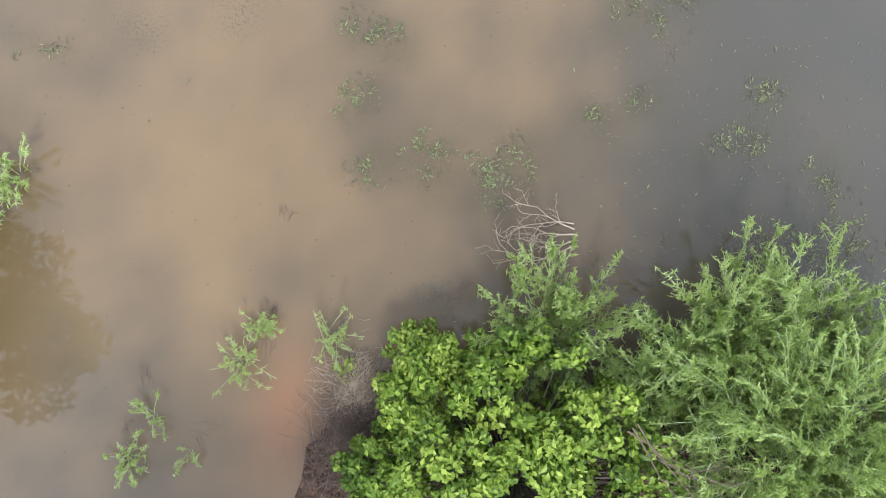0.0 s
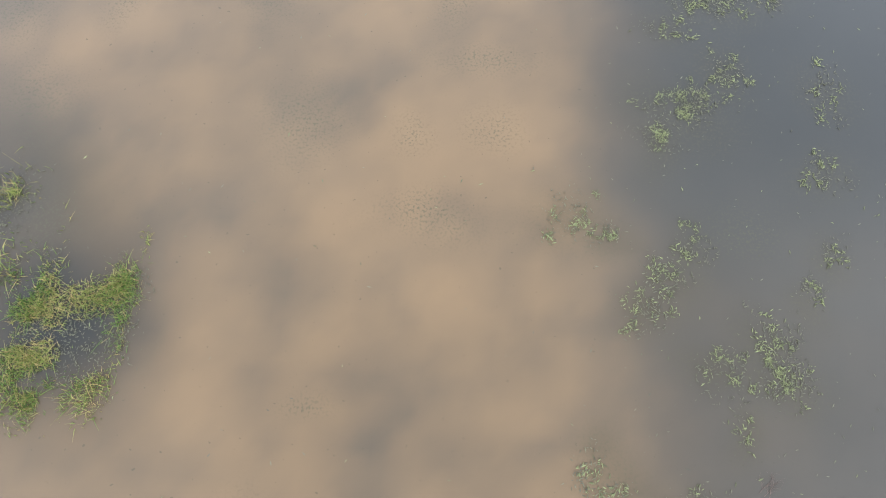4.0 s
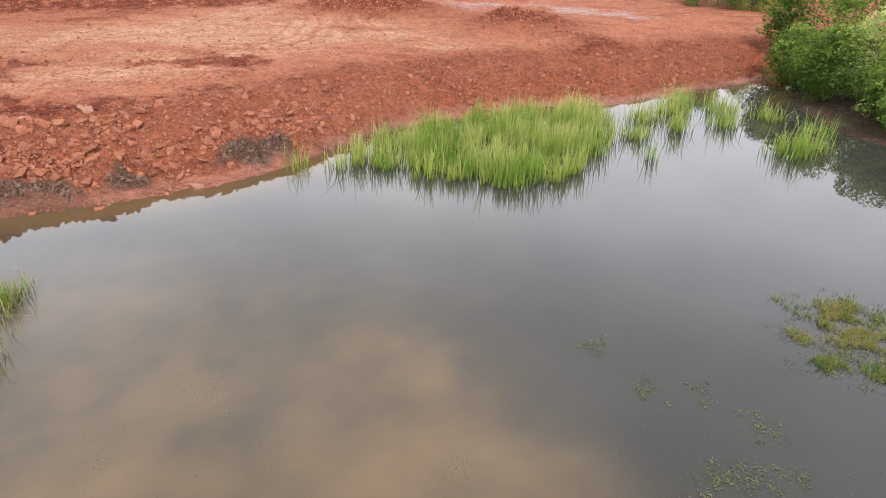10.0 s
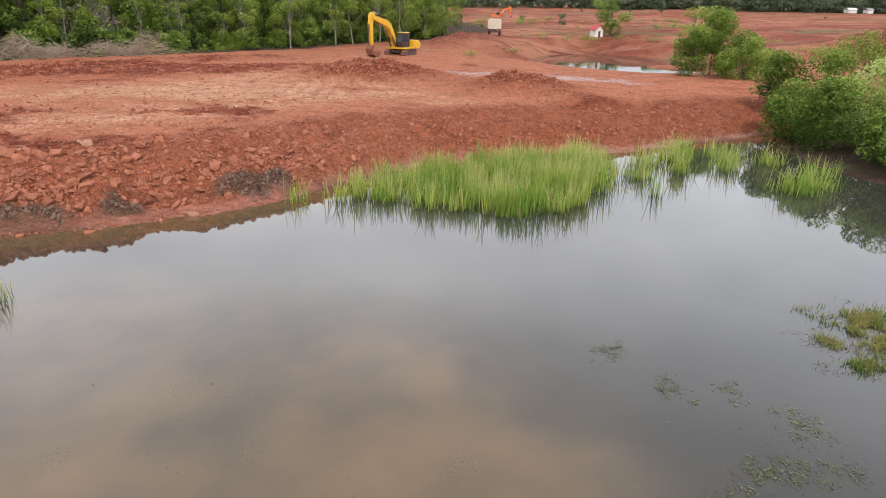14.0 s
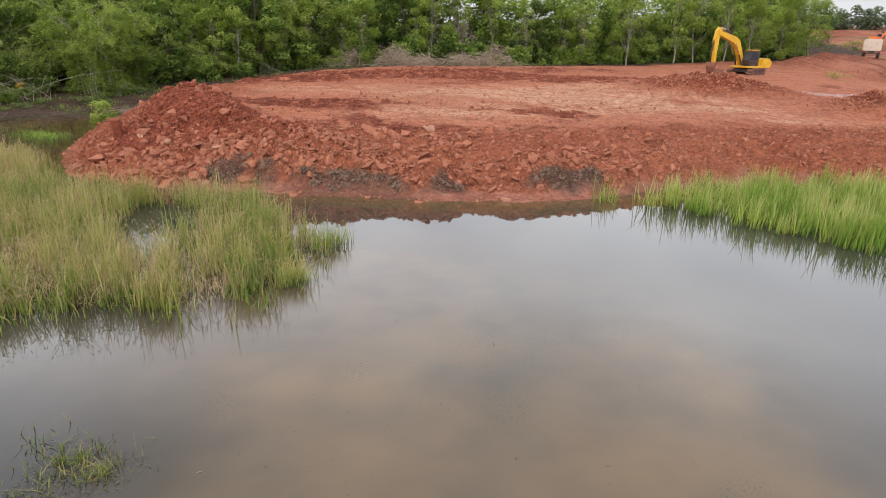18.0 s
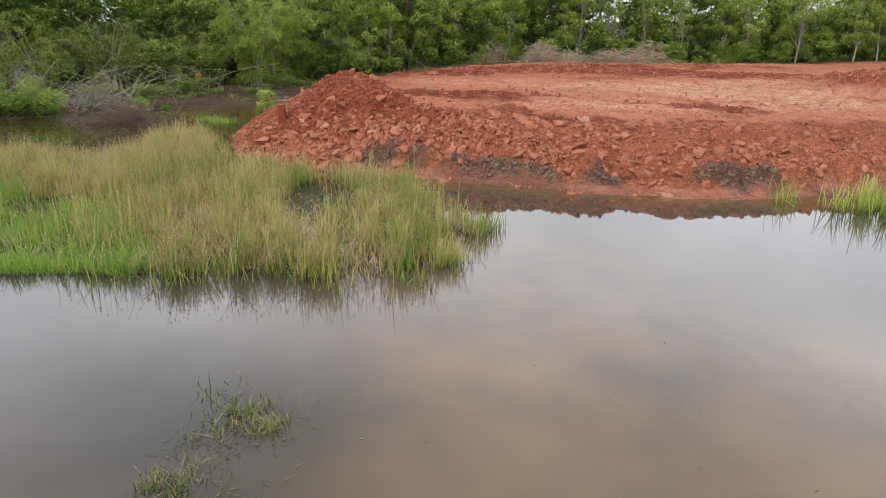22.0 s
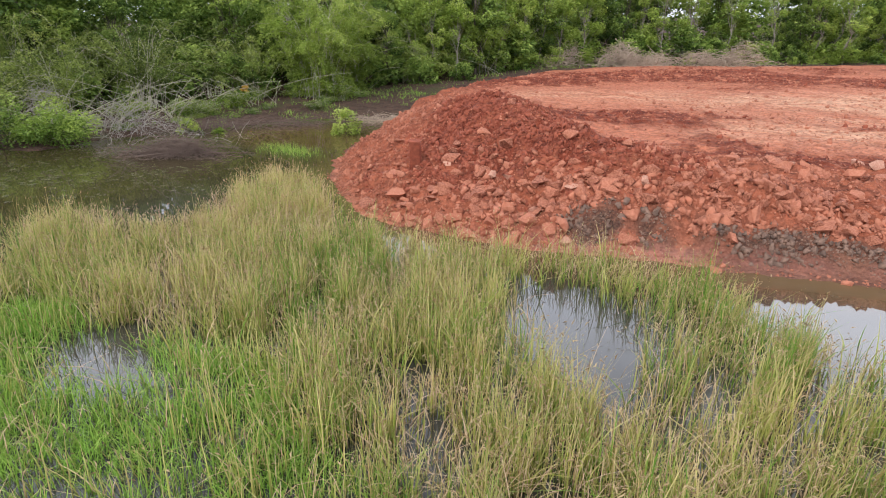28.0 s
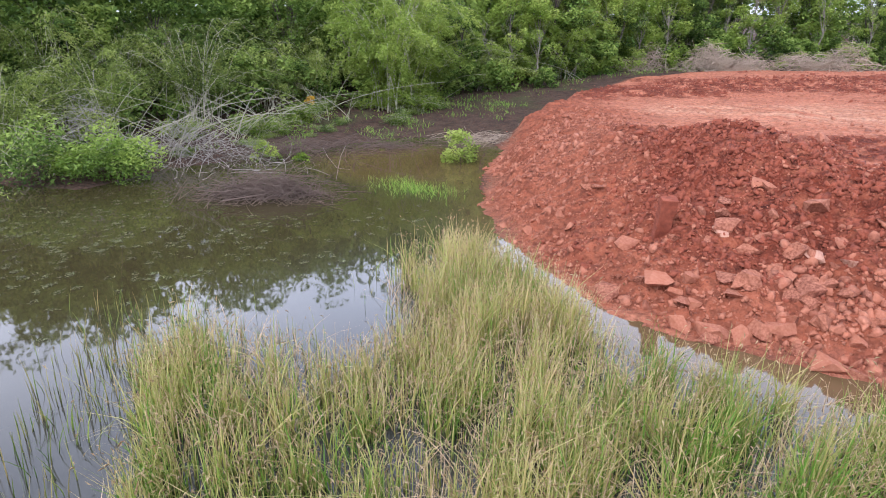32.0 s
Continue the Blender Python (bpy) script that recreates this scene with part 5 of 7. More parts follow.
def plume_shrub(name, x, y, stems, reach, tall, label, seed, leaf=0.10):
    """A spiky shrub: arching stems with narrow leaflets all along them."""
    r = np.random.default_rng(seed)
    base = np.stack([r.normal(0, reach * 0.22, stems), r.normal(0, reach * 0.22, stems), np.zeros(stems)], 1)
    az = r.uniform(0, 2 * np.pi, stems)
    out = reach * r.uniform(0.2, 1.35, stems)
    tip_ = base + np.stack([np.cos(az) * out, np.sin(az) * out, tall * r.uniform(0.55, 1.1, stems)], 1)
    mid = (base + tip_) / 2 + np.array([0, 0, 0.22]) * tall
    A, B, L_, D_ = [], [], [], []
    twigs, sprigs = (16, 10) if stems > 60 else (3, 5)
    for s in range(stems):
        pts = [base[s] * (1 - u) ** 2 + 2 * u * (1 - u) * mid[s] + u * u * tip_[s] for u in np.linspace(0, 1, 6)]
        for k in range(5):
            A.append(pts[k]), B.append(pts[k + 1])
        span = np.linalg.norm(tip_[s] - base[s])
        for u in r.uniform(0.15, 1.0, twigs) ** 0.7:
            p = base[s] * (1 - u) ** 2 + 2 * u * (1 - u) * mid[s] + u * u * tip_[s]
            run = (1 - u) * (mid[s] - base[s]) + u * (tip_[s] - mid[s])
            run = run / (np.linalg.norm(run) + 1e-6) + r.normal(0, 0.55, 3)
            run /= np.linalg.norm(run)
            q = p + run * span * (0.10 + 0.16 * (1 - u)) * r.uniform(0.6, 1.3)
            A.append(p), B.append(q)
            for v in np.linspace(0.05, 1.0, sprigs):
                L_.append(p + (q - p) * v + r.normal(0, 0.018, 3)), D_.append(run + r.normal(0, 0.33, 3))
    t = thing(name, pose(x, y, max(float(height(x, y)[0]), 0.0) - 0.03), label, "shrub")
    tagged(part("branchwork", link_mesh("branchwork", *sticks(A, B, 0.007, 0.004, 3)), GREEN_STEM, t), kind="stuff")
    L_, D_ = np.array(L_), np.array(D_)
    D_ /= np.linalg.norm(D_, axis=1, keepdims=True)
    V, F = leaves(L_, leaf * 0.95, r, 0.3, 0.058 if stems > 60 else 0.075, D_)
    tint = np.clip(0.5 + r.normal(0, 0.25, len(L_)), 0, 1)
    part("foliage", link_mesh("foliage", V, F, {"tint": np.repeat(tint, 4), "tip": np.zeros(len(V))}), FEATHER, t)
    return t


plume_shrub("shrub", 8.6, -13.9, 230, 2.4, 2.0, "tall feathery pale green shrub", 360, 0.15)
plume_shrub("shrub", 7.0, -12.1, 130, 1.45, 1.5, "feathery pale green shrub reaching over the water", 361, 0.13)
plume_shrub("shrub", 3.9, -12.1, 90, 1.2, 1.2, "spiky pale green shrub behind the glossy one", 362, 0.13)
plume_shrub("shrub", 6.2, -13.1, 110, 1.4, 1.3, "feathery pale green shrub between the glossy one and the tall one", 371, 0.13)
plume_shrub("shrub", 8.6, -12.2, 90, 1.2, 1.3, "feathery pale green shrub beside the tall one", 372, 0.13)
plume_shrub("shrub", 11.0, -14.8, 90, 1.5, 1.4, "feathery pale green shrub at the shore", 370, 0.13)
plume_shrub("shrub", -0.2, -12.35, 24, 0.5, 0.5, "small feathery weed at the water's edge", 363, 0.11)
plume_shrub("shrub", -1.55, -12.2, 30, 0.3, 0.35, "small star-shaped weed standing in the water", 364, 0.11)
plume_shrub("shrub", -1.85, -12.95, 30, 0.48, 0.4, "feathery weed standing in the water", 365, 0.11)
plume_shrub("shrub", -3.9, -14.78, 24, 0.42, 0.3, "spreading weed in the brown shallows", 366, 0.12)
plume_shrub("shrub", -3.47, -14.0, 12, 0.34, 0.3, "small weed in the brown shallows", 367, 0.12)
plume_shrub("shrub", -2.7, -14.6, 7, 0.34, 0.25, "thin sprawling weed in the brown shallows", 373, 0.10)
plume_shrub("shrub", -6.5, -9.6, 30, 0.6, 0.6, "green weed clump at the tree's foot", 368, 0.17)
plume_shrub("shrub", -7.0, -10.6, 26, 0.55, 0.5, "green weed clump at the tree's foot", 369, 0.17)
lone_tree("shrub", 1.75, -12.75, 352, "low glossy green shrub at the mud's edge", "shrub", BUSH_LEAF, tall=1.2, spread=1.15, n=4200, leaf=0.115, low=0.2, lobes=60, thin=0.04, lobe=0.14, flat=0.5)
lone_tree("shrub", 0.9, -14.6, 353, "low glossy green shrub at the mud's edge", "shrub", BUSH_LEAF, tall=1.1, spread=0.9, n=3000, leaf=0.115, low=0.2, lobes=44, thin=0.04, lobe=0.15, flat=0.5)
lone_tree("shrub", 0.05, -12.85, 354, "small yellow-green weed on the mud", "shrub", LEAF_PALE, tall=0.4, spread=0.28, n=90, leaf=0.09, low=0.2, lobes=6, thin=0.01)


# small leaves adrift, in the drifts and singly
def drift(name, spots, extra, mat, label, per, size, wide=0.07):
    ch = [extra]
    for cx, cy, rx, ry in spots:
        n = int(per * rx * ry * 3.1) + 6
        knots = rng.normal(0, 0.55, (max(3, n // 16), 2)) * (rx, ry) + (cx, cy)
        ch.append(knots[rng.integers(len(knots), size=n)] + rng.normal(0, wide, (n, 2)))
    P = np.concatenate(ch)
    P = P[distance(POND, P[:, 0], P[:, 1]) > 0.1]
    C = np.concatenate([P, rng.uniform(0.004, 0.03, (len(P), 1))], 1)
    V, F = leaves(C, size * rng.uniform(0.6, 1.5, len(C)), rng, 9.0, 0.24, fold=0.02)
    V[:, 2] = np.maximum(V[:, 2], 0.003)
    grass_thing(name, (V, F, np.repeat(np.clip(rng.normal(0.5, 0.3, len(P)), 0, 1), 4), np.zeros(len(V))), mat, label, "water weed")


SHADED = [(-40.5, 13.0, 1.6, 1.6), (-42.5, 10.6, 1.6, 1.6), (-44.0, 6.5, 2.0, 2.0), (-40.0, 5.2, 1.6, 1.6), (-47.0, 4.5, 2.2, 2.2), (-43.0, 1.0, 2.2, 2.2), (-38.4, 8.4, 1.2, 1.2), (-45, 4, 3.4, 3.4),
          (-48.5, 1, 3.4, 3.4), (-41.5, 8.5, 2.2, 2.2), (-50, 6, 2.4, 2.4), (-42, -3, 3.5, 3.5)]
singles = np.concatenate([rng.uniform((-8, -13), (12, 8), (300, 2)), rng.uniform((4, -11), (12, 8), (420, 2)), rng.uniform((4.5, -11), (11, -6), (260, 2))])
half = rng.random(len(singles)) < 0.3
drift("floating_weed", DRIFTS, singles[half], FLOAT_LEAF, "small olive leaves drifting on murky water", 200, 0.072)
DEBRIS = [(5.97, -10.67, 0.55, 0.37), (8.65, -11.1, 0.45, 0.45), (9.96, -12.0, 0.6, 0.7), (2.24, -11.7, 0.65, 0.26), (1.59, -11.55, 0.6, 0.3), (7.6, -10.3, 0.9, 0.4), (-6.2, -2.6, 0.9, 1.2), (-5.2, -2.2, 0.4, 1.0), (12.0, 11.0, 1.8, 1.6), (-8.4, -0.2, 0.9, 0.9)]
drift("floating_weed", DRIFTS + DEBRIS, singles[~half], DULL_LEAF, "dull brown leaves half drowned in murky water", 210, 0.06, 0.14)
drift("floating_weed", SHADED, rng.uniform((-52, -6), (-38, 14), (300, 2)), FLOAT_LEAF, "small olive leaves scattered on dark water", 34, 0.09)

# ---------------------------------------------------------------- dead wood
def brush_pile(x, y, long, wide, tall, n, turn, mat, label, seed, thick=0.02, name="brush_pile", lift=0.0, wild=0.45):
    """A loose tangle of bent dead twigs, some sticking out of it; wild: how steeply they cross."""
    r = np.random.default_rng(seed)
    c = np.stack([r.normal(0, long * 0.24, n), r.normal(0, wide * 0.24, n), np.zeros(n)], 1)
    ridge = 0.6 + 0.5 * np.sin(c[:, 0] * 2.1 / long * np.pi + seed)
    c[:, 2] = tall * ridge * np.exp(-(c[:, 0] / (long * 0.4)) ** 2 - (c[:, 1] / (wide * 0.4)) ** 2) * r.random(n) ** 0.8
    az = r.normal(0, 1.1, n) + np.where(r.random(n) < 0.5, 0, np.pi)
    half = (r.uniform(0.15, 1.0, n) ** 1.5 * min(long, 5.0) * 0.36)[:, None]
    d = np.stack([np.cos(az), np.sin(az), r.normal(0, wild, n)], 1)
    d /= np.linalg.norm(d, axis=1, keepdims=True)
    sag = np.stack([r.normal(0, 0.16, n), r.normal(0, 0.16, n), r.uniform(0.0, 0.35, n)], 1) * half
    pts = [c - d * half, c - d * half * 0.35 + sag * 0.8, c + d * half * 0.35 + sag, c + d * half]
    for q in pts:
        q[:, 2] = np.maximum(q[:, 2], 0.02)
    rad = thick * r.uniform(0.4, 1.3, n)
    rad[: n // 14] *= 2.0
    t = thing(name, pose(x, y, max(lift, float(height(x, y)[0])), 0, 0, turn), label, "brush pile")
    tangle = part("brushwood", link_mesh("brushwood", *sticks(np.concatenate(pts[:-1]), np.concatenate(pts[1:]), np.concatenate([rad, rad * 0.85, rad * 0.7]),
                                                     np.concatenate([rad * 0.85, rad * 0.7, rad * 0.4]), 3)), mat, t)
    tagged(tangle, kind="stuff")
    return t


brush_pile(-48.6, 66.0, 7.4, 4.4, 4.2, 1500, 38, DRY_TWIG, "big heap of dry brown brushwood", 400, 0.024, wild=0.8)
brush_pile(-41.0, 72.0, 8.6, 3.2, 4.8, 900, 40, DRY_TWIG, "long heap of dry straw-coloured brushwood", 401, 0.022, wild=0.35)
brush_pile(-54.5, 60.5, 6.0, 2.4, 3.0, 420, 60, DRY_TWIG, "low heap of dry brushwood at the forest edge", 402, 0.016, wild=0.7)
brush_pile(-46.2, 11.8, 4.8, 2.4, 0.7, 700, 42, DARK_TWIG, "flat heap of dark wet twigs lying in the water", 403, 0.013, lift=0.0, wild=0.35)
brush_pile(-54.4, 12.8, 10.5, 5.0, 2.0, 330, 30, GREY_TWIG, "tangle of fallen grey branches on the shore", 404, 0.012, wild=0.75)
brush_pile(-57.4, 9.5, 5.0, 3.4, 3.4, 300, 60, GREY_TWIG, "tangle of bleached branches over the shore", 405, 0.011, wild=0.9)
brush_pile(-51.0, 22.0, 9.0, 4.0, 0.3, 220, 55, DARK_TWIG, "scattered broken twigs on dark mud", 406, 0.012, wild=0.15)
brush_pile(-47.8, 28.0, 6.0, 3.5, 0.4, 170, 45, DRY_TWIG, "scattered straw and twigs on dark mud", 407, 0.012, wild=0.2)
brush_pile(-53.5, 17.0, 6.0, 3.0, 0.5, 300, 75, DARK_TWIG, "dark twigs and roots on the muddy shore", 408, 0.012, wild=0.3)
brush_pile(0.35, -13.35, 1.5, 1.2, 0.2, 700, 80, DRY_TWIG, "mat of dry straw-brown twigs at the water's edge", 410, 0.004, wild=0.15)
brush_pile(0.25, -14.3, 2.0, 1.3, 0.22, 1100, 95, DARK_TWIG, "mat of dry brown twigs on the mud", 409, 0.004, wild=0.15)


def bough(x, y, z, long, turn, seed, mat, label, thick, rise=0.1, name="dead_branch", forks=2):
    """A bare forked branch lying down."""
    r = np.random.default_rng(seed)
    A, B, ra, rb = [], [], [], []

    def grow(p, az, L, rad, depth):
        for k in range(3):
            q = p + np.array([math.cos(az) * L / 3, math.sin(az) * L / 3, r.normal(rise, 0.5) * L / 6])
            q[2] = max(q[2], 0.0)
            A.append(p), B.append(q), ra.append(rad * (1 - 0.2 * k)), rb.append(rad * (1 - 0.2 * (k + 1)))
            p, az = q, az + r.normal(0, 0.22)
            if depth:
                grow(p, az + r.choice((-1, 1)) * r.uniform(0.35, 0.9), L * r.uniform(0.4, 0.7), rad * 0.55, depth - 1)

    for k in range(3 if forks < 3 else 5):
        grow(np.array([0.0, 0.1 * k, 0.0]), r.normal(0, 0.35), long * r.uniform(0.7, 1), thick, forks)
    t = thing(name, pose(x, y, z, 0, 0, turn), label, "branch")
    part("brushwood", link_mesh("brushwood", *sticks(A, B, np.array(ra), np.array(rb), 5), None, True), mat, t)


bough(4.25, -9.95, 0.02, 1.1, 186, 409, DRY_TWIG, "bare pale branch lying in the water", 0.018, 0.15, forks=3)
for i, (x, y, long, turn) in enumerate([(-1.35, -12.1, 0.25, 30), (-1.35, -12.75, 0.35, 80), (-3.5, -13.4, 0.4, 100), (-3.87, -14.4, 0.35, 60), (-2.76, -14.3, 0.5, 10), (-1.18, -10.2, 0.25, 70),
                                        (6.05, -6.74, 0.3, 80), (7.25, -4.95, 0.3, 60), (1.9, -11.6, 0.5, 20), (7.9, -10.7, 0.6, 130)]):
    bough(x, y, 0.0, long, turn, 430 + i, DARK_TWIG, "small dark dead sprig lying in the water", 0.006, 0.0)
bough(4.9, -13.4, 1.75, 1.5, -52, 413, DARK_TWIG, "dead grey-brown bough lying over the shrub", 0.016, 0.0)


def culms(x, y, n, tall, spread, label, seed, mat=None):
    """Leaning, arching bare bamboo stalks."""
    r = np.random.default_rng(seed)
    t = thing("bamboo", pose(x, y, float(height(x, y)[0]) - 0.05), label, "bamboo", "leaning bamboo")
    for k in range(n):
        b = np.array([*r.normal(0, spread * 0.3, 2), 0.0])
        az, ln, H_ = r.uniform(0, 2 * np.pi), r.uniform(0.4, 2.6), tall * r.uniform(0.3, 0.9)
        bow, sag_ = r.uniform(1.0, 1.5), r.uniform(0.0, 0.4)
        pts = [b + np.array([math.cos(az) * ln * H_ * u ** bow, math.sin(az) * ln * H_ * u ** bow, H_ * (u - sag_ * u ** 3)]) for u in np.linspace(0, 1, 9)]
        part("stalk", link_mesh("stalk", *cane(pts, np.linspace(0.024, 0.009, 9), 4), None, True), mat or STALK, t)
    return t


for i, (x, y, n, tall) in enumerate([(-58.5, 14, 13, 4.5), (-59.5, 20, 12, 5), (-57.5, 5, 11, 5), (-59, 0, 9, 5), (-60.5, 25, 8, 4), (-58, 10, 14, 5.5), (-57.2, 16.5, 12, 5.0), (-56.5, 12.0, 12, 5.0), (-58.6, 24.0, 9, 4.5), (-56, 50, 4, 5), (-61, 36, 4, 5)]):
    culms(x, y, n, tall, 2.5, "pale leaning bamboo stalks, half bare", 420 + i)


def bamboo_clump(seed, stems, reach, tall, mat, label, leaf=0.21, per=170, hollow=0.3):
    """Arching culms with sprays of narrow leaves hanging along them."""
    r = np.random.default_rng(seed)
    t = thing("bamboo", pose(0, 0, -200), label, "bamboo", "bamboo clumps")
    ch, L_, D_, T_ = [], [], [], []
    for s in range(stems):
        az, H_ = r.uniform(0, 2 * np.pi), tall * r.uniform(0.45, 1.1)
        out, b = reach * r.uniform(0.3, 1.45), np.array([*r.normal(0, reach * 0.16, 2), 0.0])
        us = np.linspace(0, 1, 8)
        bow = r.uniform(0.35, 1.0)
        pts = np.array([b + np.array([math.cos(az) * out * u ** 1.6, math.sin(az) * out * u ** 1.6, H_ * (1.25 * u - 0.4 * u ** 3 - 0.42 * bow * u ** 4)]) for u in us])
        ch.append(cane(pts, np.linspace(0.020, 0.005, 8), 4))
        if reach > 2:
            part("culm", link_mesh("culm", *ch[-1], None, True), STALK, t)
        tone = r.normal(0, 0.16)
        for u in r.uniform(hollow, 1.0, 9):
            p = np.array([np.interp(u, us, pts[:, k]) for k in range(3)])
            a2, ln = az + r.normal(0, 1.0), r.uniform(0.4, 1.1) * reach * 0.3
            n = per // 9
            w = r.uniform(0, 1, n)
            L_.append(p + np.stack([np.cos(a2) * ln * w, np.sin(a2) * ln * w, -0.55 * ln * w ** 2], 1) + r.normal(0, 0.11, (n, 3)))
            D_.append(np.stack([np.full(n, np.cos(a2)), np.full(n, np.sin(a2)), -0.4 - w], 1) + r.normal(0, 0.4, (n, 3)))
            # low sprays darker: shade inside the clump put into their tint
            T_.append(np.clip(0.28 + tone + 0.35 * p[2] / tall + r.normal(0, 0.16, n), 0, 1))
    if reach <= 2:
        part("branchwork", link_mesh("branchwork", *join(ch), None, True), STALK, t)
    L_, D_ = np.concatenate(L_), np.concatenate(D_)
    V, F = leaves(L_, leaf, r, 0.25, 0.24, D_ / np.linalg.norm(D_, axis=1, keepdims=True))
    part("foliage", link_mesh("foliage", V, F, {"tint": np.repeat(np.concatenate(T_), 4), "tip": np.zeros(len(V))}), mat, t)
    return t


clumps = [bamboo_clump(440, 44, 3.6, 7.5, BAMBOO_LEAF, "feathery arching bamboo clump on the wild shore"),
          bamboo_clump(441, 38, 4.0, 6.0, BAMBOO_LEAF, "low arching bamboo clump hanging over the shore"),
          bamboo_clump(442, 40, 3.2, 9.0, BAMBOO_LEAF, "tall feathery bamboo clump on the wild shore")]
place_copies(clumps, [(-62, 17), (-61.5, 11), (-61.5, 3), (-60, -3), (-64, 23), (-60.5, 7), (-61, -9), (-66, 14), (-63, 34), (-66, 5), (-60, 42), (-63.5, 26.5), (-66, 19), (-65.5, 10), (-65, 0), (-67, 27)], rng, 0.85, 1.2)
lush = [bamboo_clump(443, 60, 4.4, 10.5, LEAF_PALE, "large bright yellow-green bamboo on the wild shore", 0.25, 330, 0.04)]
place_copies(lush, [(-58.6, 30.0), (-58.5, 50.0), (-60.4, 34.0)], rng, 1.0, 1.1)
herbs = [bamboo_clump(444 + i, 34, 1.5, 1.5, m_, "low leafy herbs at the foot of the bamboo", 0.16, 63, 0.1) for i, m_ in enumerate((LEAF, BUSH_LEAF))]
place_copies(herbs, along([(-56.5, -8), (-57, 2), (-57.0, 8), (-57.5, 14), (-58.5, 20), (-60, 26), (-59, 33)], 1.9, rng, 0, 1.4), rng, 0.5, 1.4)
place_copies(herbs, along([(-55.5, 15), (-56, 20), (-56.5, 26), (-55.5, 34)], 1.6, rng, 0, 1.2), rng, 0.25, 0.7)
for p in clumps + lush + herbs:
    drop_proto(p)
lowg = in_polygon([(-57, -5), (-56.5, 6), (-57.5, 12), (-58.5, 20), (-57.5, 26), (-55, 33), (-54, 40), (-54, 52), (-47, 68), (-39, 78), (-25, 98), (-12, 116), (-16, 120), (-30, 100), (-52, 74), (-60, 50), (-63, 20), (-60, -5)], 9000, rng)
lowg = lowg[rng.random(len(lowg)) < 0.1 + smooth(-0.3, 0.4, fbm(lowg[:, 0] * 0.4, lowg[:, 1] * 0.4, 3))]
mud = in_polygon([(-57, 14), (-51.8, 16), (-51.5, 22), (-49.5, 29), (-52, 38), (-58, 38)], 4200, rng)
mud = mud[rng.random(len(mud)) < smooth(-0.05, 0.45, fbm(mud[:, 0] * 0.5, mud[:, 1] * 0.5, 3))]
lowg = np.concatenate([lowg, mud])
grass_thing("weeds", blades(lowg, height(lowg[:, 0], lowg[:, 1]) - 0.03, rng.uniform(0.12, 0.45, len(lowg)), 0.035, 0.8, rng.random(len(lowg)), rng), LOW_GRASS, "patchy weeds along the forest edge", "weeds")
q = rng.normal((-42.7, 16.8), (1.2, 0.55), (700, 2))
grass_thing("grass_clump", blades(q, -0.03, rng.uniform(0.15, 0.4, len(q)), 0.02, 0.6, rng.random(len(q)), rng), LOW_GRASS, "bright green grass tuft in the brown shallows", "grass")

# ---------------------------------------------------------------- machines
YELLOW = painted("yellow_paint", (0.72, 0.42, 0.02), 0.4, 0, (0.30, 0.13, 0.06), 0.5, 2.5)
ORANGE = painted("orange_paint", (0.75, 0.16, 0.03), 0.45, 0, (0.30, 0.13, 0.06), 0.5, 2.5)
STEEL = painted("dark_steel", (0.06, 0.05, 0.045), 0.6, 0.5, (0.28, 0.11, 0.07), 0.8, 3)
MUDDY = painted("muddy_steel", (0.22, 0.09, 0.055), 0.85, 0.1, (0.35, 0.14, 0.09), 0.8, 3)
CHROME = painted("chrome_rod", (0.6, 0.6, 0.6), 0.2, 1.0, (0.3, 0.2, 0.15), 0.2, 3)
WHITE = painted("chalky_white", (0.74, 0.72, 0.68), 0.6, 0, (0.45, 0.30, 0.22), 0.5, 2)
CREAM = painted("dusty_cream", (0.62, 0.52, 0.42), 0.6, 0, (0.40, 0.22, 0.15), 0.7, 2)
RUBBER = painted("tyre_rubber", (0.03, 0.03, 0.03), 0.85, 0, (0.25, 0.11, 0.07), 0.6, 3)
RED_ROOF = painted("red_roof", (0.50, 0.06, 0.05), 0.5, 0, (0.30, 0.12, 0.09), 0.4, 2)
BLUE_ROOF = painted("blue_roof", (0.08, 0.20, 0.42), 0.5, 0, (0.3, 0.3, 0.3), 0.3, 2)
GALV = painted("galvanised_steel", (0.45, 0.47, 0.48), 0.5, 0.6, (0.3, 0.3, 0.3), 0.3, 1)
m_glass, _t, _b = material("dark_glass")
_b.inputs["Base Color"].default_value, _b.inputs["Roughness"].default_value, _b.inputs["Metallic"].default_value = (0.03, 0.045, 0.06, 1), 0.06, 0.0
GLASS = m_glass


def plate(bm, outline, y0, y1):
    """A profile in x, z pulled out from y0 to y1."""
    a = [bm.verts.new((x, y0, z)) for x, z in outline]
    b = [bm.verts.new((x, y1, z)) for x, z in outline]
    bm.faces.new(a[::-1])
    bm.faces.new(b)
    for i in range(len(a)):
        j = (i + 1) % len(a)
        bm.faces.new((a[i], a[j], b[j], b[i]))
    bmesh.ops.recalc_face_normals(bm, faces=bm.faces)
    return bm


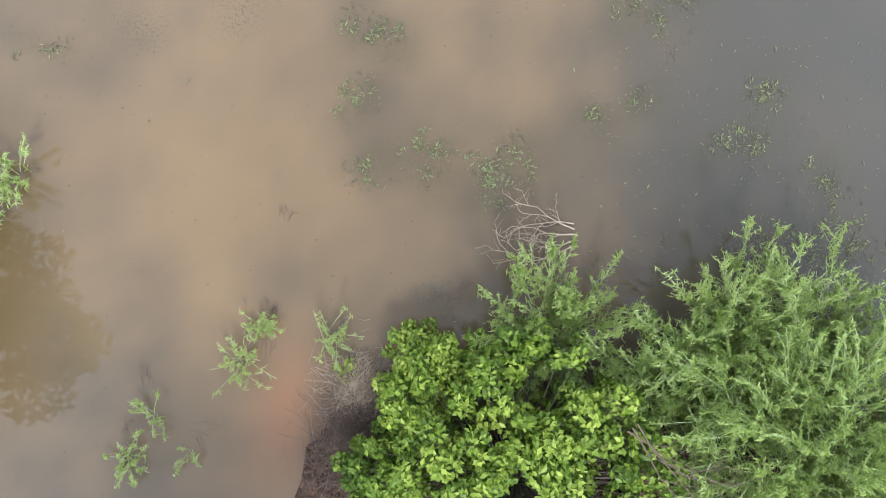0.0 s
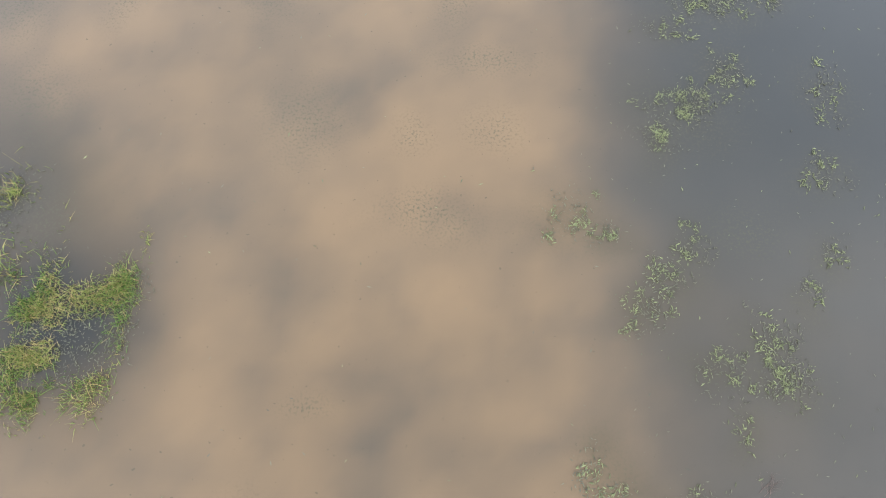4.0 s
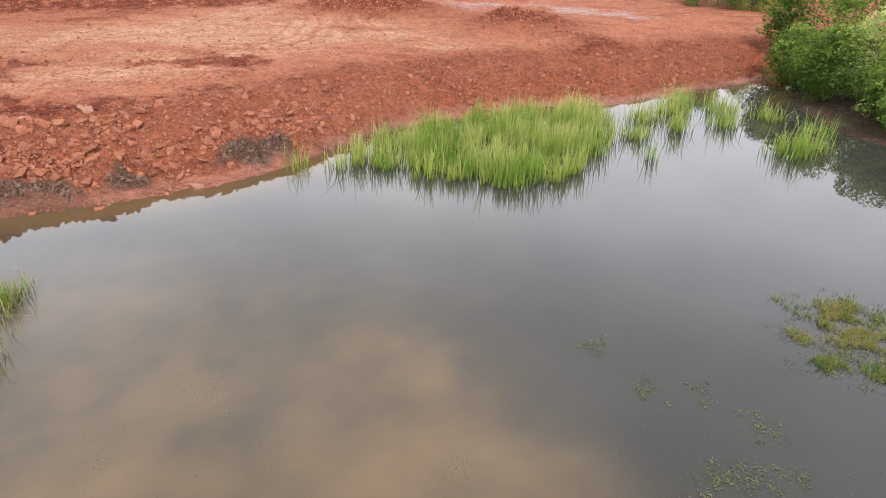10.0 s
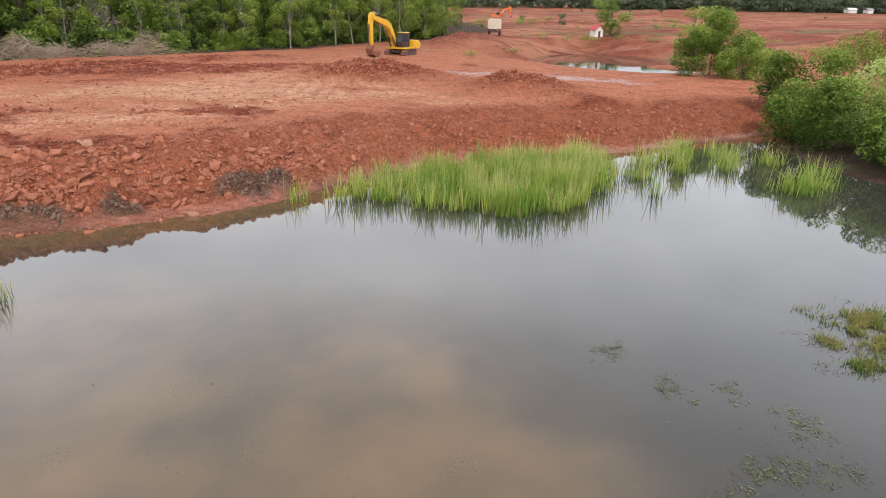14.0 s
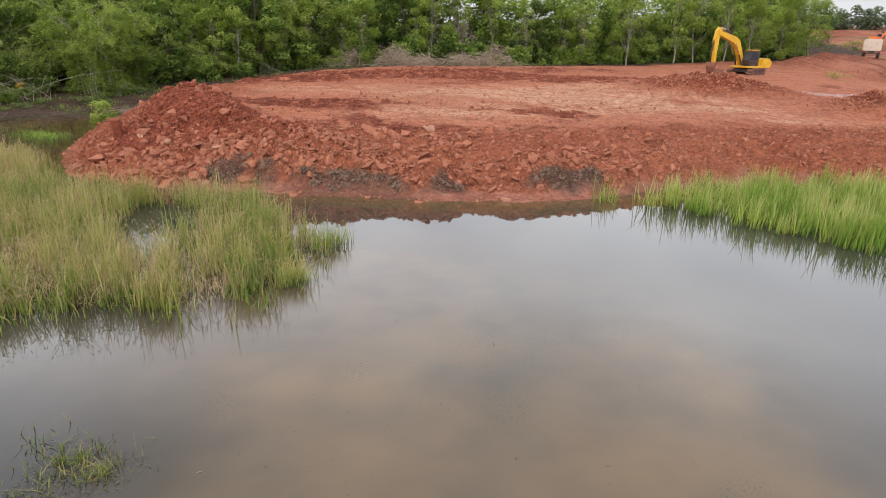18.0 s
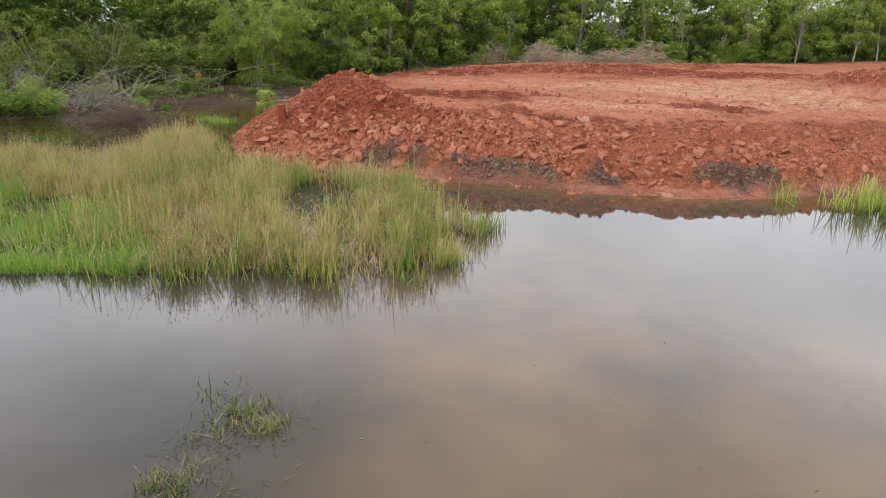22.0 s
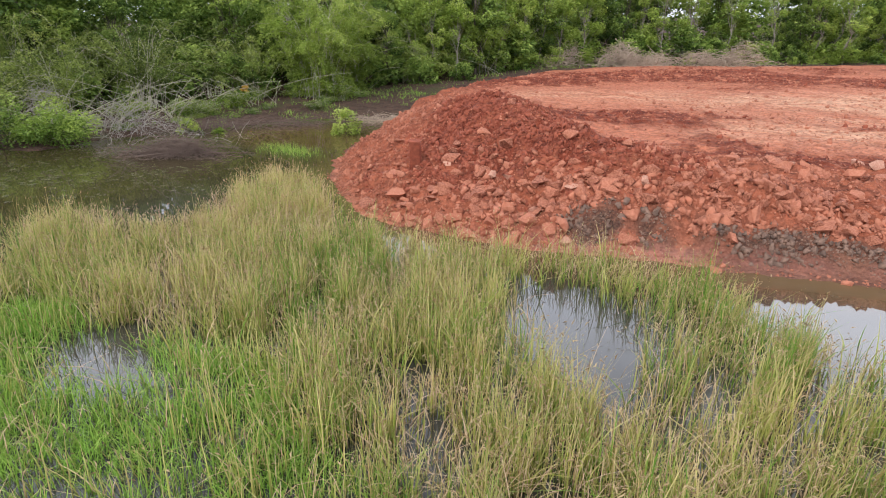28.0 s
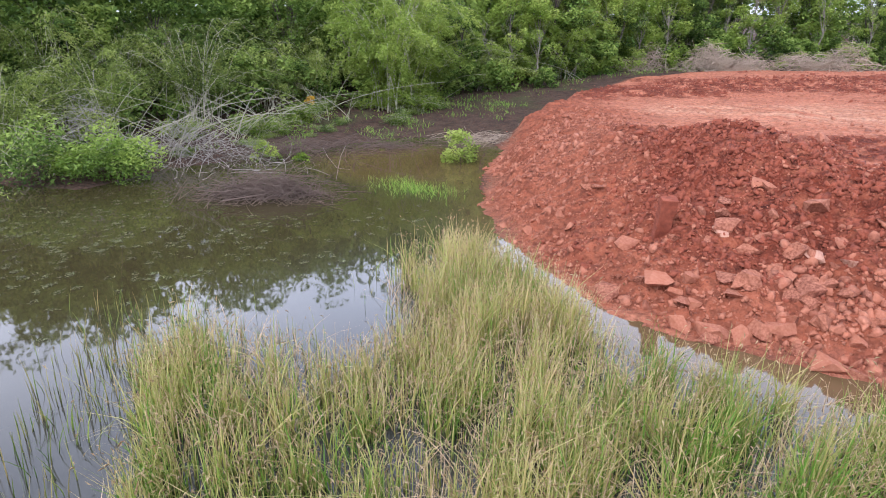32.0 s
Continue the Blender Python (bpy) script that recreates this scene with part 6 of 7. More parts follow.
def excavator(m, paint, label, swing):
    """A tracked excavator; its arm points along x. swing: turn of the upper works on the tracks."""
    e = thing("excavator", m, label, "excavator")
    for s in (-1, 1):
        bm = bmesh.new()
        y0 = s * 1.2
        n = 12
        o = [(1.6 + 0.42 * math.cos(a), 0.45 + 0.42 * math.sin(a)) for a in np.linspace(-math.pi / 2, math.pi / 2, n)]
        o += [(-1.6 + 0.42 * math.cos(a), 0.45 + 0.42 * math.sin(a)) for a in np.linspace(math.pi / 2, 1.5 * math.pi, n)]
        plate(bm, o, y0 - 0.3, y0 + 0.3)
        tr = part("track", bm, STEEL, e, "muddy steel crawler track")
        bm = bmesh.new()
        for k in range(26):
            u = k / 26 * (2 * 3.2 + 2 * math.pi * 0.45)
            if u < 3.2:
                x, z, a = -1.6 + u, 0.02, 0
            elif u < 3.2 + math.pi * 0.45:
                b_ = (u - 3.2) / 0.45 - math.pi / 2
                x, z, a = 1.6 + 0.45 * math.cos(b_), 0.45 + 0.45 * math.sin(b_), b_ + math.pi / 2
            elif u < 6.4 + math.pi * 0.45:
                x, z, a = 1.6 - (u - 3.2 - math.pi * 0.45), 0.89, math.pi
            else:
                b_ = (u - 6.4 - math.pi * 0.45) / 0.45 + math.pi / 2
                x, z, a = -1.6 + 0.45 * math.cos(b_), 0.45 + 0.45 * math.sin(b_), b_ + math.pi / 2
            box(bm, (0.2, 0.62, 0.05), (x, y0, z), (0, -math.degrees(a), 0))
        part("track_shoes", bm, MUDDY, tr)
        bm = bmesh.new()
        for x in (-1.6, -0.8, 0, 0.8, 1.6):
            tube(bm, (x, y0 - 0.32, 0.42), (x, y0 + 0.32, 0.42), 0.3 if abs(x) > 1 else 0.16, sides=14)
        part("rollers", bm, MUDDY, tr)
    bm = bmesh.new()
    box(bm, (2.2, 1.9, 0.35), (0, 0, 0.72), bevel=0.05)
    tube(bm, (0, 0, 0.85), (0, 0, 1.05), 0.65, sides=20)
    part("undercarriage", bm, STEEL, e)
    up = thing("upper_works", pose(0, 0, 0, 0, 0, swing), "", "")
    for k in list(up.keys()):
        del up[k]
    bm = bmesh.new()
    box(bm, (3.9, 2.6, 0.22), (-0.55, 0, 1.14), bevel=0.04)
    box(bm, (2.0, 0.85, 0.75), (-0.6, -0.87, 1.62), bevel=0.06)
    box(bm, (1.2, 2.5, 0.85), (-1.75, 0, 1.66), bevel=0.08)
    me = bpy.data.meshes.new("house")
    bm.to_mesh(me)
    bm.free()
    me.materials.append(paint)
    house = new("house", me)
    house.parent = e
    house.matrix_basis = pose(0, 0, 0, 0, 0, swing)
    bpy.data.objects.remove(up)

    def piece(name, bm, mat, label=""):
        return part(name, bm, mat, house, label)

    bm = bmesh.new()
    o = [(-2.35 - 0.35 * math.cos(a), 1.5 + 0.42 * math.sin(a)) for a in np.linspace(-math.pi / 2, math.pi / 2, 7)] + [(-2.2, 1.95), (-2.2, 1.06)]
    plate(bm, o, -1.28, 1.28)
    piece("counterweight", bm, paint, "rounded counterweight")
    bm = bmesh.new()
    plate(bm, [(-0.25, 1.25), (1.3, 1.25), (1.42, 1.9), (1.1, 2.98), (-0.2, 3.02), (-0.3, 2.2)], 0.32, 1.28)
    cab = piece("cab", bm, STEEL, "dark glazed driver's cab")
    bm = bmesh.new()
    plate(bm, [(0.0, 1.95), (1.28, 1.95), (1.02, 2.85), (0.0, 2.88)], 1.27, 1.295)
    piece("cab_window", bm, GLASS)
    bm = bmesh.new()
    plate(bm, [(0.0, 1.95), (1.28, 1.95), (1.02, 2.85), (0.0, 2.88)], 0.305, 0.33)
    piece("cab_window", bm, GLASS)
    bm = bmesh.new()
    box(bm, (0.03, 0.8, 0.95), (1.27, 0.8, 2.4), (0, -16.5, 0))
    piece("windscreen", bm, GLASS)
    bm = bmesh.new()
    box(bm, (1.45, 1.02, 0.08), (0.42, 0.8, 3.04), bevel=0.03)
    piece("cab_roof", bm, paint, "painted cab roof")
    bm = bmesh.new()
    for x in (-1.2, -2.1):
        for y in (-1.2, 1.2):
            tube(bm, (x, y, 2.05), (x, y, 2.45), 0.025, sides=6)
    for y in (-1.2, 1.2):
        tube(bm, (-1.2, y, 2.45), (-2.1, y, 2.45), 0.025, sides=6)
    piece("handrail", bm, STEEL)
    bm = bmesh.new()
    tube(bm, (-1.5, -0.6, 2.05), (-1.5, -0.6, 2.5), 0.07, sides=10)
    piece("exhaust", bm, STEEL)
    # boom, stick, bucket
    bm = bmesh.new()
    plate(bm, [(0.6, 1.2), (1.1, 1.15), (2.6, 3.35), (3.2, 3.85), (5.9, 4.75), (6.0, 5.1), (5.7, 5.15), (3.0, 4.55), (2.2, 4.1)], -0.28, 0.24)
    boom = piece("boom", bm, paint, "bent yellow boom" if paint is YELLOW else "bent orange boom")
    bm = bmesh.new()
    plate(bm, [(5.3, 5.35), (5.75, 5.5), (6.15, 5.2), (6.35, 4.2), (6.05, 1.6), (5.75, 1.6), (5.7, 4.2)], -0.18, 0.16)
    stick = piece("stick", bm, paint, "upright dipper stick")
    bm = bmesh.new()
    o = [(5.75, 1.75), (6.3, 1.6), (6.45, 1.2), (6.2, 0.55), (5.6, 0.25), (5.0, 0.45), (4.75, 0.8), (5.1, 0.75), (5.55, 0.6), (6.0, 0.85), (6.1, 1.2)]
    plate(bm, o, -0.55, 0.55)
    bucket = piece("bucket", bm, MUDDY, "mud-caked bucket")
    for y in (-0.45, -0.15, 0.15, 0.45):
        bm = bmesh.new()
        plate(bm, [(4.8, 0.86), (4.5, 0.78), (4.78, 0.74)], y - 0.05, y + 0.05)
        piece("bucket_tooth", bm, STEEL)
    for y in (-0.42, 0.38):
        bm = bmesh.new()
        tube(bm, (1.5, y, 1.35), (2.2, y, 2.5), 0.09, sides=10)
        piece("boom_cylinder", bm, STEEL)
        bm = bmesh.new()
        tube(bm, (2.2, y, 2.5), (2.95, y, 3.75), 0.05, sides=10)
        piece("piston_rod", bm, CHROME)
    bm = bmesh.new()
    tube(bm, (3.3, 0, 4.7), (4.6, 0, 5.25), 0.09, sides=10)
    piece("stick_cylinder", bm, STEEL)
    bm = bmesh.new()
    tube(bm, (4.6, 0, 5.25), (5.45, 0, 5.5), 0.05, sides=10)
    piece("piston_rod", bm, CHROME)
    bm = bmesh.new()
    tube(bm, (6.25, 0, 4.3), (6.55, 0, 2.4), 0.08, sides=10)
    tube(bm, (6.55, 0, 2.4), (6.3, 0, 1.7), 0.045, sides=8)
    piece("bucket_cylinder", bm, STEEL)
    return e


ex, ey = -9.9, 82.0
excavator(pose(ex, ey, float(height(ex, ey)[0]) - 0.25, 0, 0, 76), YELLOW, "yellow tracked excavator with its arm raised, muddy tracks", 164)
ex, ey = 4.7, 205.0
small_digger = excavator(pose(ex, ey, float(height(ex, ey)[0]) - 0.05, 0, 0, 160), ORANGE, "orange tracked excavator working far up the road", -150)
small_digger.scale = (0.7, 0.7, 0.7)


def dump_truck(m):
    t = thing("dump_truck", m, "dusty cream tipper truck seen from behind on the haul road", "truck")
    bm = bmesh.new()
    box(bm, (0.9, 7.2, 0.3), (0, 0, 0.85), bevel=0.03)
    part("chassis", bm, STEEL, t)
    bm = bmesh.new()
    box(bm, (2.45, 0.08, 1.5), (0, -3.55, 1.95), bevel=0.02)
    part("tailgate", bm, CREAM, t, "dusty cream tailgate")
    for s in (-1, 1):
        bm = bmesh.new()
        box(bm, (0.08, 4.9, 1.5), (s * 1.19, -1.1, 1.95), bevel=0.02)
        for k in range(6):
            box(bm, (0.06, 0.12, 1.45), (s * 1.25, -3.3 + k * 0.9, 1.95))
        part("side_wall", bm, CREAM, t)
    bm = bmesh.new()
    box(bm, (2.4, 5.0, 0.1), (0, -1.1, 1.2))
    box(bm, (2.45, 0.08, 1.7), (0, 1.36, 2.05), bevel=0.02)
    part("bed", bm, CREAM, t)
    bm = bmesh.new()
    box(bm, (2.3, 1.7, 1.9), (0, 2.6, 1.95), bevel=0.12)
    cab = part("cab", bm, WHITE, t, "pale truck cab")
    bm = bmesh.new()
    box(bm, (2.0, 0.04, 0.7), (0, 3.46, 2.3))
    part("windscreen", bm, GLASS, cab)
    for y in (-2.8, -1.6, 2.5):
        for s in (-1, 1):
            bm = bmesh.new()
            tube(bm, (s * 0.75, y, 0.5), (s * 1.2, y, 0.5), 0.5, sides=18)
            w = part("wheel", bm, RUBBER, t)
            bm = bmesh.new()
            tube(bm, (s * 1.18, y, 0.5), (s * 1.22, y, 0.5), 0.24, sides=12)
            part("rim", bm, STEEL, w)
    for s in (-1, 1):
        bm = bmesh.new()
        box(bm, (0.3, 0.05, 0.12), (s * 0.9, -3.62, 0.95), bevel=0.01)
        part("tail_light", bm, RED_ROOF, t)
    bm = bmesh.new()
    box(bm, (2.2, 0.1, 0.14), (0, -3.6, 0.7), bevel=0.02)
    part("bumper", bm, STEEL, t)
    return t


ex, ey = 2.9, 125.7
dump_truck(pose(ex, ey, float(height(ex, ey)[0]) - 0.02, 0, 0, -1))


def hut(m):
    t = thing("hut", m, "small white hut with a red gabled roof", "hut")
    bm = bmesh.new()
    plate(bm, [(-1.0, 0), (1.0, 0), (1.0, 1.5), (0, 2.3), (-1.0, 1.5)], -0.9, 0.9)
    part("wall", bm, WHITE, t)
    for s in (-1, 1):
        bm = bmesh.new()
        box(bm, (1.6, 2.3, 0.08), (s * 0.62, 0, 1.92), (0, s * 38.6, 0), 0.01)
        part("roof", bm, RED_ROOF, t, "red roof slope")
    bm = bmesh.new()
    box(bm, (0.55, 0.04, 1.2), (0, -0.91, 0.6))
    part("door", bm, STEEL, t)
    return t


ex, ey = 24.5, 137.7
hut(pose(ex, ey, float(height(ex, ey)[0]) - 0.05, 0, 0, 32))


def shed(x, y, long, roof, label):
    """A small far shed with a low pitched roof."""
    t = thing("shed", pose(x, y, float(height(x, y)[0]) - 0.1, 0, 0, 12), label, "shed")
    bm = bmesh.new()
    box(bm, (long, 3.2, 1.6), (0, 0, 0.8), bevel=0.05)
    part("wall", bm, WHITE, t)
    for s in (-1, 1):
        bm = bmesh.new()
        box(bm, (long + 0.6, 2.2, 0.1), (0, s * 1.0, 2.0), (-s * 24, 0, 0), 0.02)
        part("roof", bm, roof, t)
    return t


shed(199, 334, 6.5, BLUE_ROOF, "far white shed with a blue roof")
shed(178, 335, 4.5, WHITE, "far pale shed beside the woods")
shed(187, 336, 3.0, GALV, "small far shed with a grey roof")


def pylon(x, y, tall):
    t = thing("pylon", pose(x, y, float(height(x, y)[0]) - 0.3), "distant steel lattice power pylon", "pylon")
    A, B = [], []
    lv = [0, 0.2, 0.38, 0.54, 0.68, 0.8, 0.9, 1.0]
    wd = [3.4, 2.6, 2.0, 1.5, 1.2, 1.0, 0.8, 0.15]
    cs = [(-1, -1), (1, -1), (1, 1), (-1, 1)]
    for (a, wa), (b, wb) in zip(zip(lv, wd), zip(lv[1:], wd[1:])):
        for k in range(4):
            p, q = cs[k], cs[(k + 1) % 4]
            A += [(p[0] * wa, p[1] * wa, a * tall), (p[0] * wa, p[1] * wa, a * tall), (q[0] * wa, q[1] * wa, a * tall), (p[0] * wb, p[1] * wb, b * tall)]
            B += [(p[0] * wb, p[1] * wb, b * tall), (q[0] * wb, q[1] * wb, b * tall), (p[0] * wb, p[1] * wb, b * tall), (q[0] * wb, q[1] * wb, b * tall)]
    part("lattice", link_mesh("lattice", *sticks(A, B, 0.08, 0.08, 4)), GALV, t)
    for z in (0.7, 0.82, 0.92):
        V, F = sticks([(-5, 0, z * tall), (-5, 0, z * tall), (5, 0, z * tall)], [(5, 0, z * tall), (0, 0, z * tall + 1.2), (0, 0, z * tall + 1.2)], 0.08, 0.08, 4)
        part("crossarm", link_mesh("crossarm", V, F), GALV, t)


pylon(44, 580, 34)

# ---------------------------------------------------------------- stones of the bank
rng = np.random.default_rng(77)


def chunk(seed, flat=0.75, points=13):
    """An angular broken stone about two units across."""
    r = np.random.default_rng(seed)
    u = r.normal(0, 1, (points, 3))
    u /= np.linalg.norm(u, axis=1, keepdims=True)
    u *= r.uniform(0.75, 1.1, (points, 1)) * np.array([1.15, 0.9, flat])
    bm = bmesh.new()
    for p in u:
        bm.verts.new(p)
    res = bmesh.ops.convex_hull(bm, input=bm.verts)
    loose = [g for g in res["geom_interior"] if isinstance(g, bmesh.types.BMVert)]
    bmesh.ops.delete(bm, geom=loose, context="VERTS")
    bmesh.ops.triangulate(bm, faces=bm.faces)
    return bm


def arrays(bm):
    bm.verts.index_update()
    V = np.array([v.co[:] for v in bm.verts])
    F = np.array([[v.index for v in f.verts] for f in bm.faces])
    bm.free()
    return V, F


def turns(n, rng):
    q = rng.normal(0, 1, (n, 4))
    q /= np.linalg.norm(q, axis=1, keepdims=True)
    w, x, y, z = q.T
    return np.stack([1 - 2 * (y * y + z * z), 2 * (x * y - z * w), 2 * (x * z + y * w), 2 * (x * y + z * w), 1 - 2 * (x * x + z * z), 2 * (y * z - x * w),
                     2 * (x * z - y * w), 2 * (y * z + x * w), 1 - 2 * (x * x + y * y)], 1).reshape(n, 3, 3)


SHAPES = [arrays(chunk(500 + i, 0.6 + 0.05 * (i % 6), 10)) for i in range(14)]
CRUMBS = [arrays(chunk(600 + i, 0.7, 8)) for i in range(8)]


def scatter(P, size, shapes, rng, sink=0.25):
    """Corners and faces of stones of the given sizes lying at P."""
    z = height(P[:, 0], P[:, 1])
    R = turns(len(P), rng)
    kind = rng.integers(0, len(shapes), len(P))
    out = []
    for k, (V, F) in enumerate(shapes):
        i = np.where(kind == k)[0]
        if not len(i):
            continue
        W = np.einsum("nij,vj->nvi", R[i], V) * size[i][:, None, None]
        W += np.stack([P[i, 0], P[i, 1], z[i] + size[i] * (0.55 - sink * 2)], 1)[:, None]
        out.append((W.reshape(-1, 3), (F[None] + (np.arange(len(i)) * len(V))[:, None, None]).reshape(-1, 3)))
    return join(out)


BANK = [(-45, 28), (-43, 21), (-39, 16.5), (-35, 13.6), (-32, 12.0), (-28, 11.4), (-25, 12.0), (-19, 14.8), (-14, 17.2), (-9, 20.2), (-5, 25), (-1, 29.5), (5, 32.8), (12, 36), (20, 41),
        (20, 47), (10, 46), (0, 40), (-8, 31), (-16, 26), (-22, 24.5), (-30, 25.5), (-38, 28), (-44, 32)]
P = in_polygon(BANK, 90000, rng)
_, b_red, _, b_dark, b_slope, b_d, b_fresh = ground_at(P[:, 0], P[:, 1])
weight = np.clip(b_slope * (0.6 + 0.8 * smooth(-0.25, 0.35, fbm(P[:, 0] * 0.5, P[:, 1] * 0.5, 3))), 0, 1) * (1 - 0.6 * smooth(-8, 4, P[:, 0]))
weight = weight * (1 - 0.6 * smooth(2.6, 4.0, b_d) * smooth(-28, -25, P[:, 0]))
weight = weight * (1 - 0.8 * b_fresh * smooth(1.6, 3.2, b_d + 0.8 * (P[:, 0] < -27.0)))
weight = np.maximum(weight, 0.12 * (np.abs(b_d) < 0.45) * (P[:, 0] < -8))
P = P[(rng.random(len(P)) < 0.8 * weight) & (b_d > -0.4)]
size = np.clip(0.050 * rng.random(len(P)) ** -0.48, 0.05, 0.38)
foot = ground_at(P[:, 0], P[:, 1])[5]
blocky = smooth(-29.5, -27, P[:, 0]) * (1 - smooth(-17, -9, P[:, 0])) * smooth(0.6, 1.2, foot) * (1 - smooth(3.2, 4.4, foot)) * smooth(-0.3, 0.1, fbm(P[:, 0] * 0.5, P[:, 1] * 0.5, 2))
size = np.where(rng.random(len(P)) < 0.30 * blocky, np.maximum(size, rng.uniform(0.11, 0.25, len(P))), size)
size = size * (1 - 0.35 * smooth(-14, -4, P[:, 0])) * (0.6 + 0.4 * smooth(-31.5, -28, P[:, 0])) * rng.uniform(0.75, 1.0, len(P))
order = np.argsort(-size * np.where((P[:, 0] > -36) & (P[:, 0] < -7), 1, 0.3) * np.where(ground_at(P[:, 0], P[:, 1])[3] > 0.3, 0.2, 1))
big = order[:300]
rest = np.setdiff1d(np.arange(len(P)), big)[:18000]
murk = ground_at(P[rest, 0], P[rest, 1])[3] > 0.45
tagged(part("dark_rubble", link_mesh("dark_rubble", *scatter(np.repeat(P[rest[murk]], 3, 0) + rng.normal(0, 0.12, (3 * murk.sum(), 2)), np.repeat(size[rest[murk]] * 0.55, 3), SHAPES, rng)), DARK_CLOD), "dark brown clods of mud at the foot of the bank", "rubble", kind="stuff")
rest = rest[~murk]
tagged(part("rubble", link_mesh("rubble", *scatter(P[rest], size[rest], SHAPES, rng)), ROCK), "loose red stones and clods on the bank", "rubble", kind="stuff")
crumb = in_polygon(BANK, 15000, rng)
cs_ = ground_at(crumb[:, 0], crumb[:, 1])
crumb = crumb[(cs_[3] < 0.45) & (rng.random(len(crumb)) < (0.35 + 0.65 * cs_[4]) * (1 - 0.7 * cs_[6])) & (cs_[5] > -0.1)]
tagged(part("gravel", link_mesh("gravel", *scatter(crumb, rng.uniform(0.02, 0.05, len(crumb)), CRUMBS, rng)), ROCK), "fine red gravel and crumbs of earth", "gravel", kind="stuff")
HEAPS = [(-8.8, 52.2, 5.6, 3.4, 3000), (4.0, 48.4, 3.8, 2.6, 1900), (7.5, 44.0, 3.6, 1.8, 400), (-39, 54, 7, 3, 1500), (-30, 68, 8, 2.4, 400), (16, 43.5, 4.5, 2.0, 350), (-15, 28, 12, 4, 350), (-25, 32, 14, 6, 900), (-10, 38, 14, 6, 700), (-30, 50, 12, 12, 700), (-41, 46, 9, 4, 900), (3, 100, 5, 10, 700), (10, 90, 8, 4, 500)]
hp = np.concatenate([rng.normal((a, b), (c * 0.6, d * 0.6), (n, 2)) for a, b, c, d, n in HEAPS])
hp = hp[ground_at(hp[:, 0], hp[:, 1])[5] > 0.6]
tagged(part("clods", link_mesh("clods", *scatter(hp, np.clip(0.045 * rng.random(len(hp)) ** -0.4, 0.04, 0.22), CRUMBS, rng)), ROCK), "clods of red earth on dumped heaps", "clods", kind="stuff")

top = in_polygon([(-45, 30), (-34, 24), (-20, 23), (-8, 30), (8, 40), (16, 46), (4, 60), (-14, 62), (-30, 56), (-46, 44)], 16000, rng)
top = top[rng.random(len(top)) < 0.75 * smooth(-0.05, 0.5, fbm(top[:, 0] * 0.35, top[:, 1] * 0.5, 4)) + 0.08]
tagged(part("gravel", link_mesh("gravel", *scatter(top, rng.uniform(0.025, 0.075, len(top)), CRUMBS, rng, 0.3)), ROCK), "loose red crumbs scattered over levelled earth", "gravel", kind="stuff")

lump = in_polygon([(-50, 34), (-46, 25), (-34, 16), (-28, 14.5), (-14, 19), (10, 36), (22, 43), (14, 56), (-12, 56), (-20, 72), (-46, 66)], 46000, rng)
lump = lump[(rng.random(len(lump)) < 0.6 * ground_at(lump[:, 0], lump[:, 1])[6] ** 1.5)]
tagged(part("clods", link_mesh("clods", *scatter(lump, np.clip(0.045 * rng.random(len(lump)) ** -0.45, 0.045, 0.2), CRUMBS, rng)), FRESH_CLOD), "dark red clods of freshly dug earth", "clods", kind="stuff")

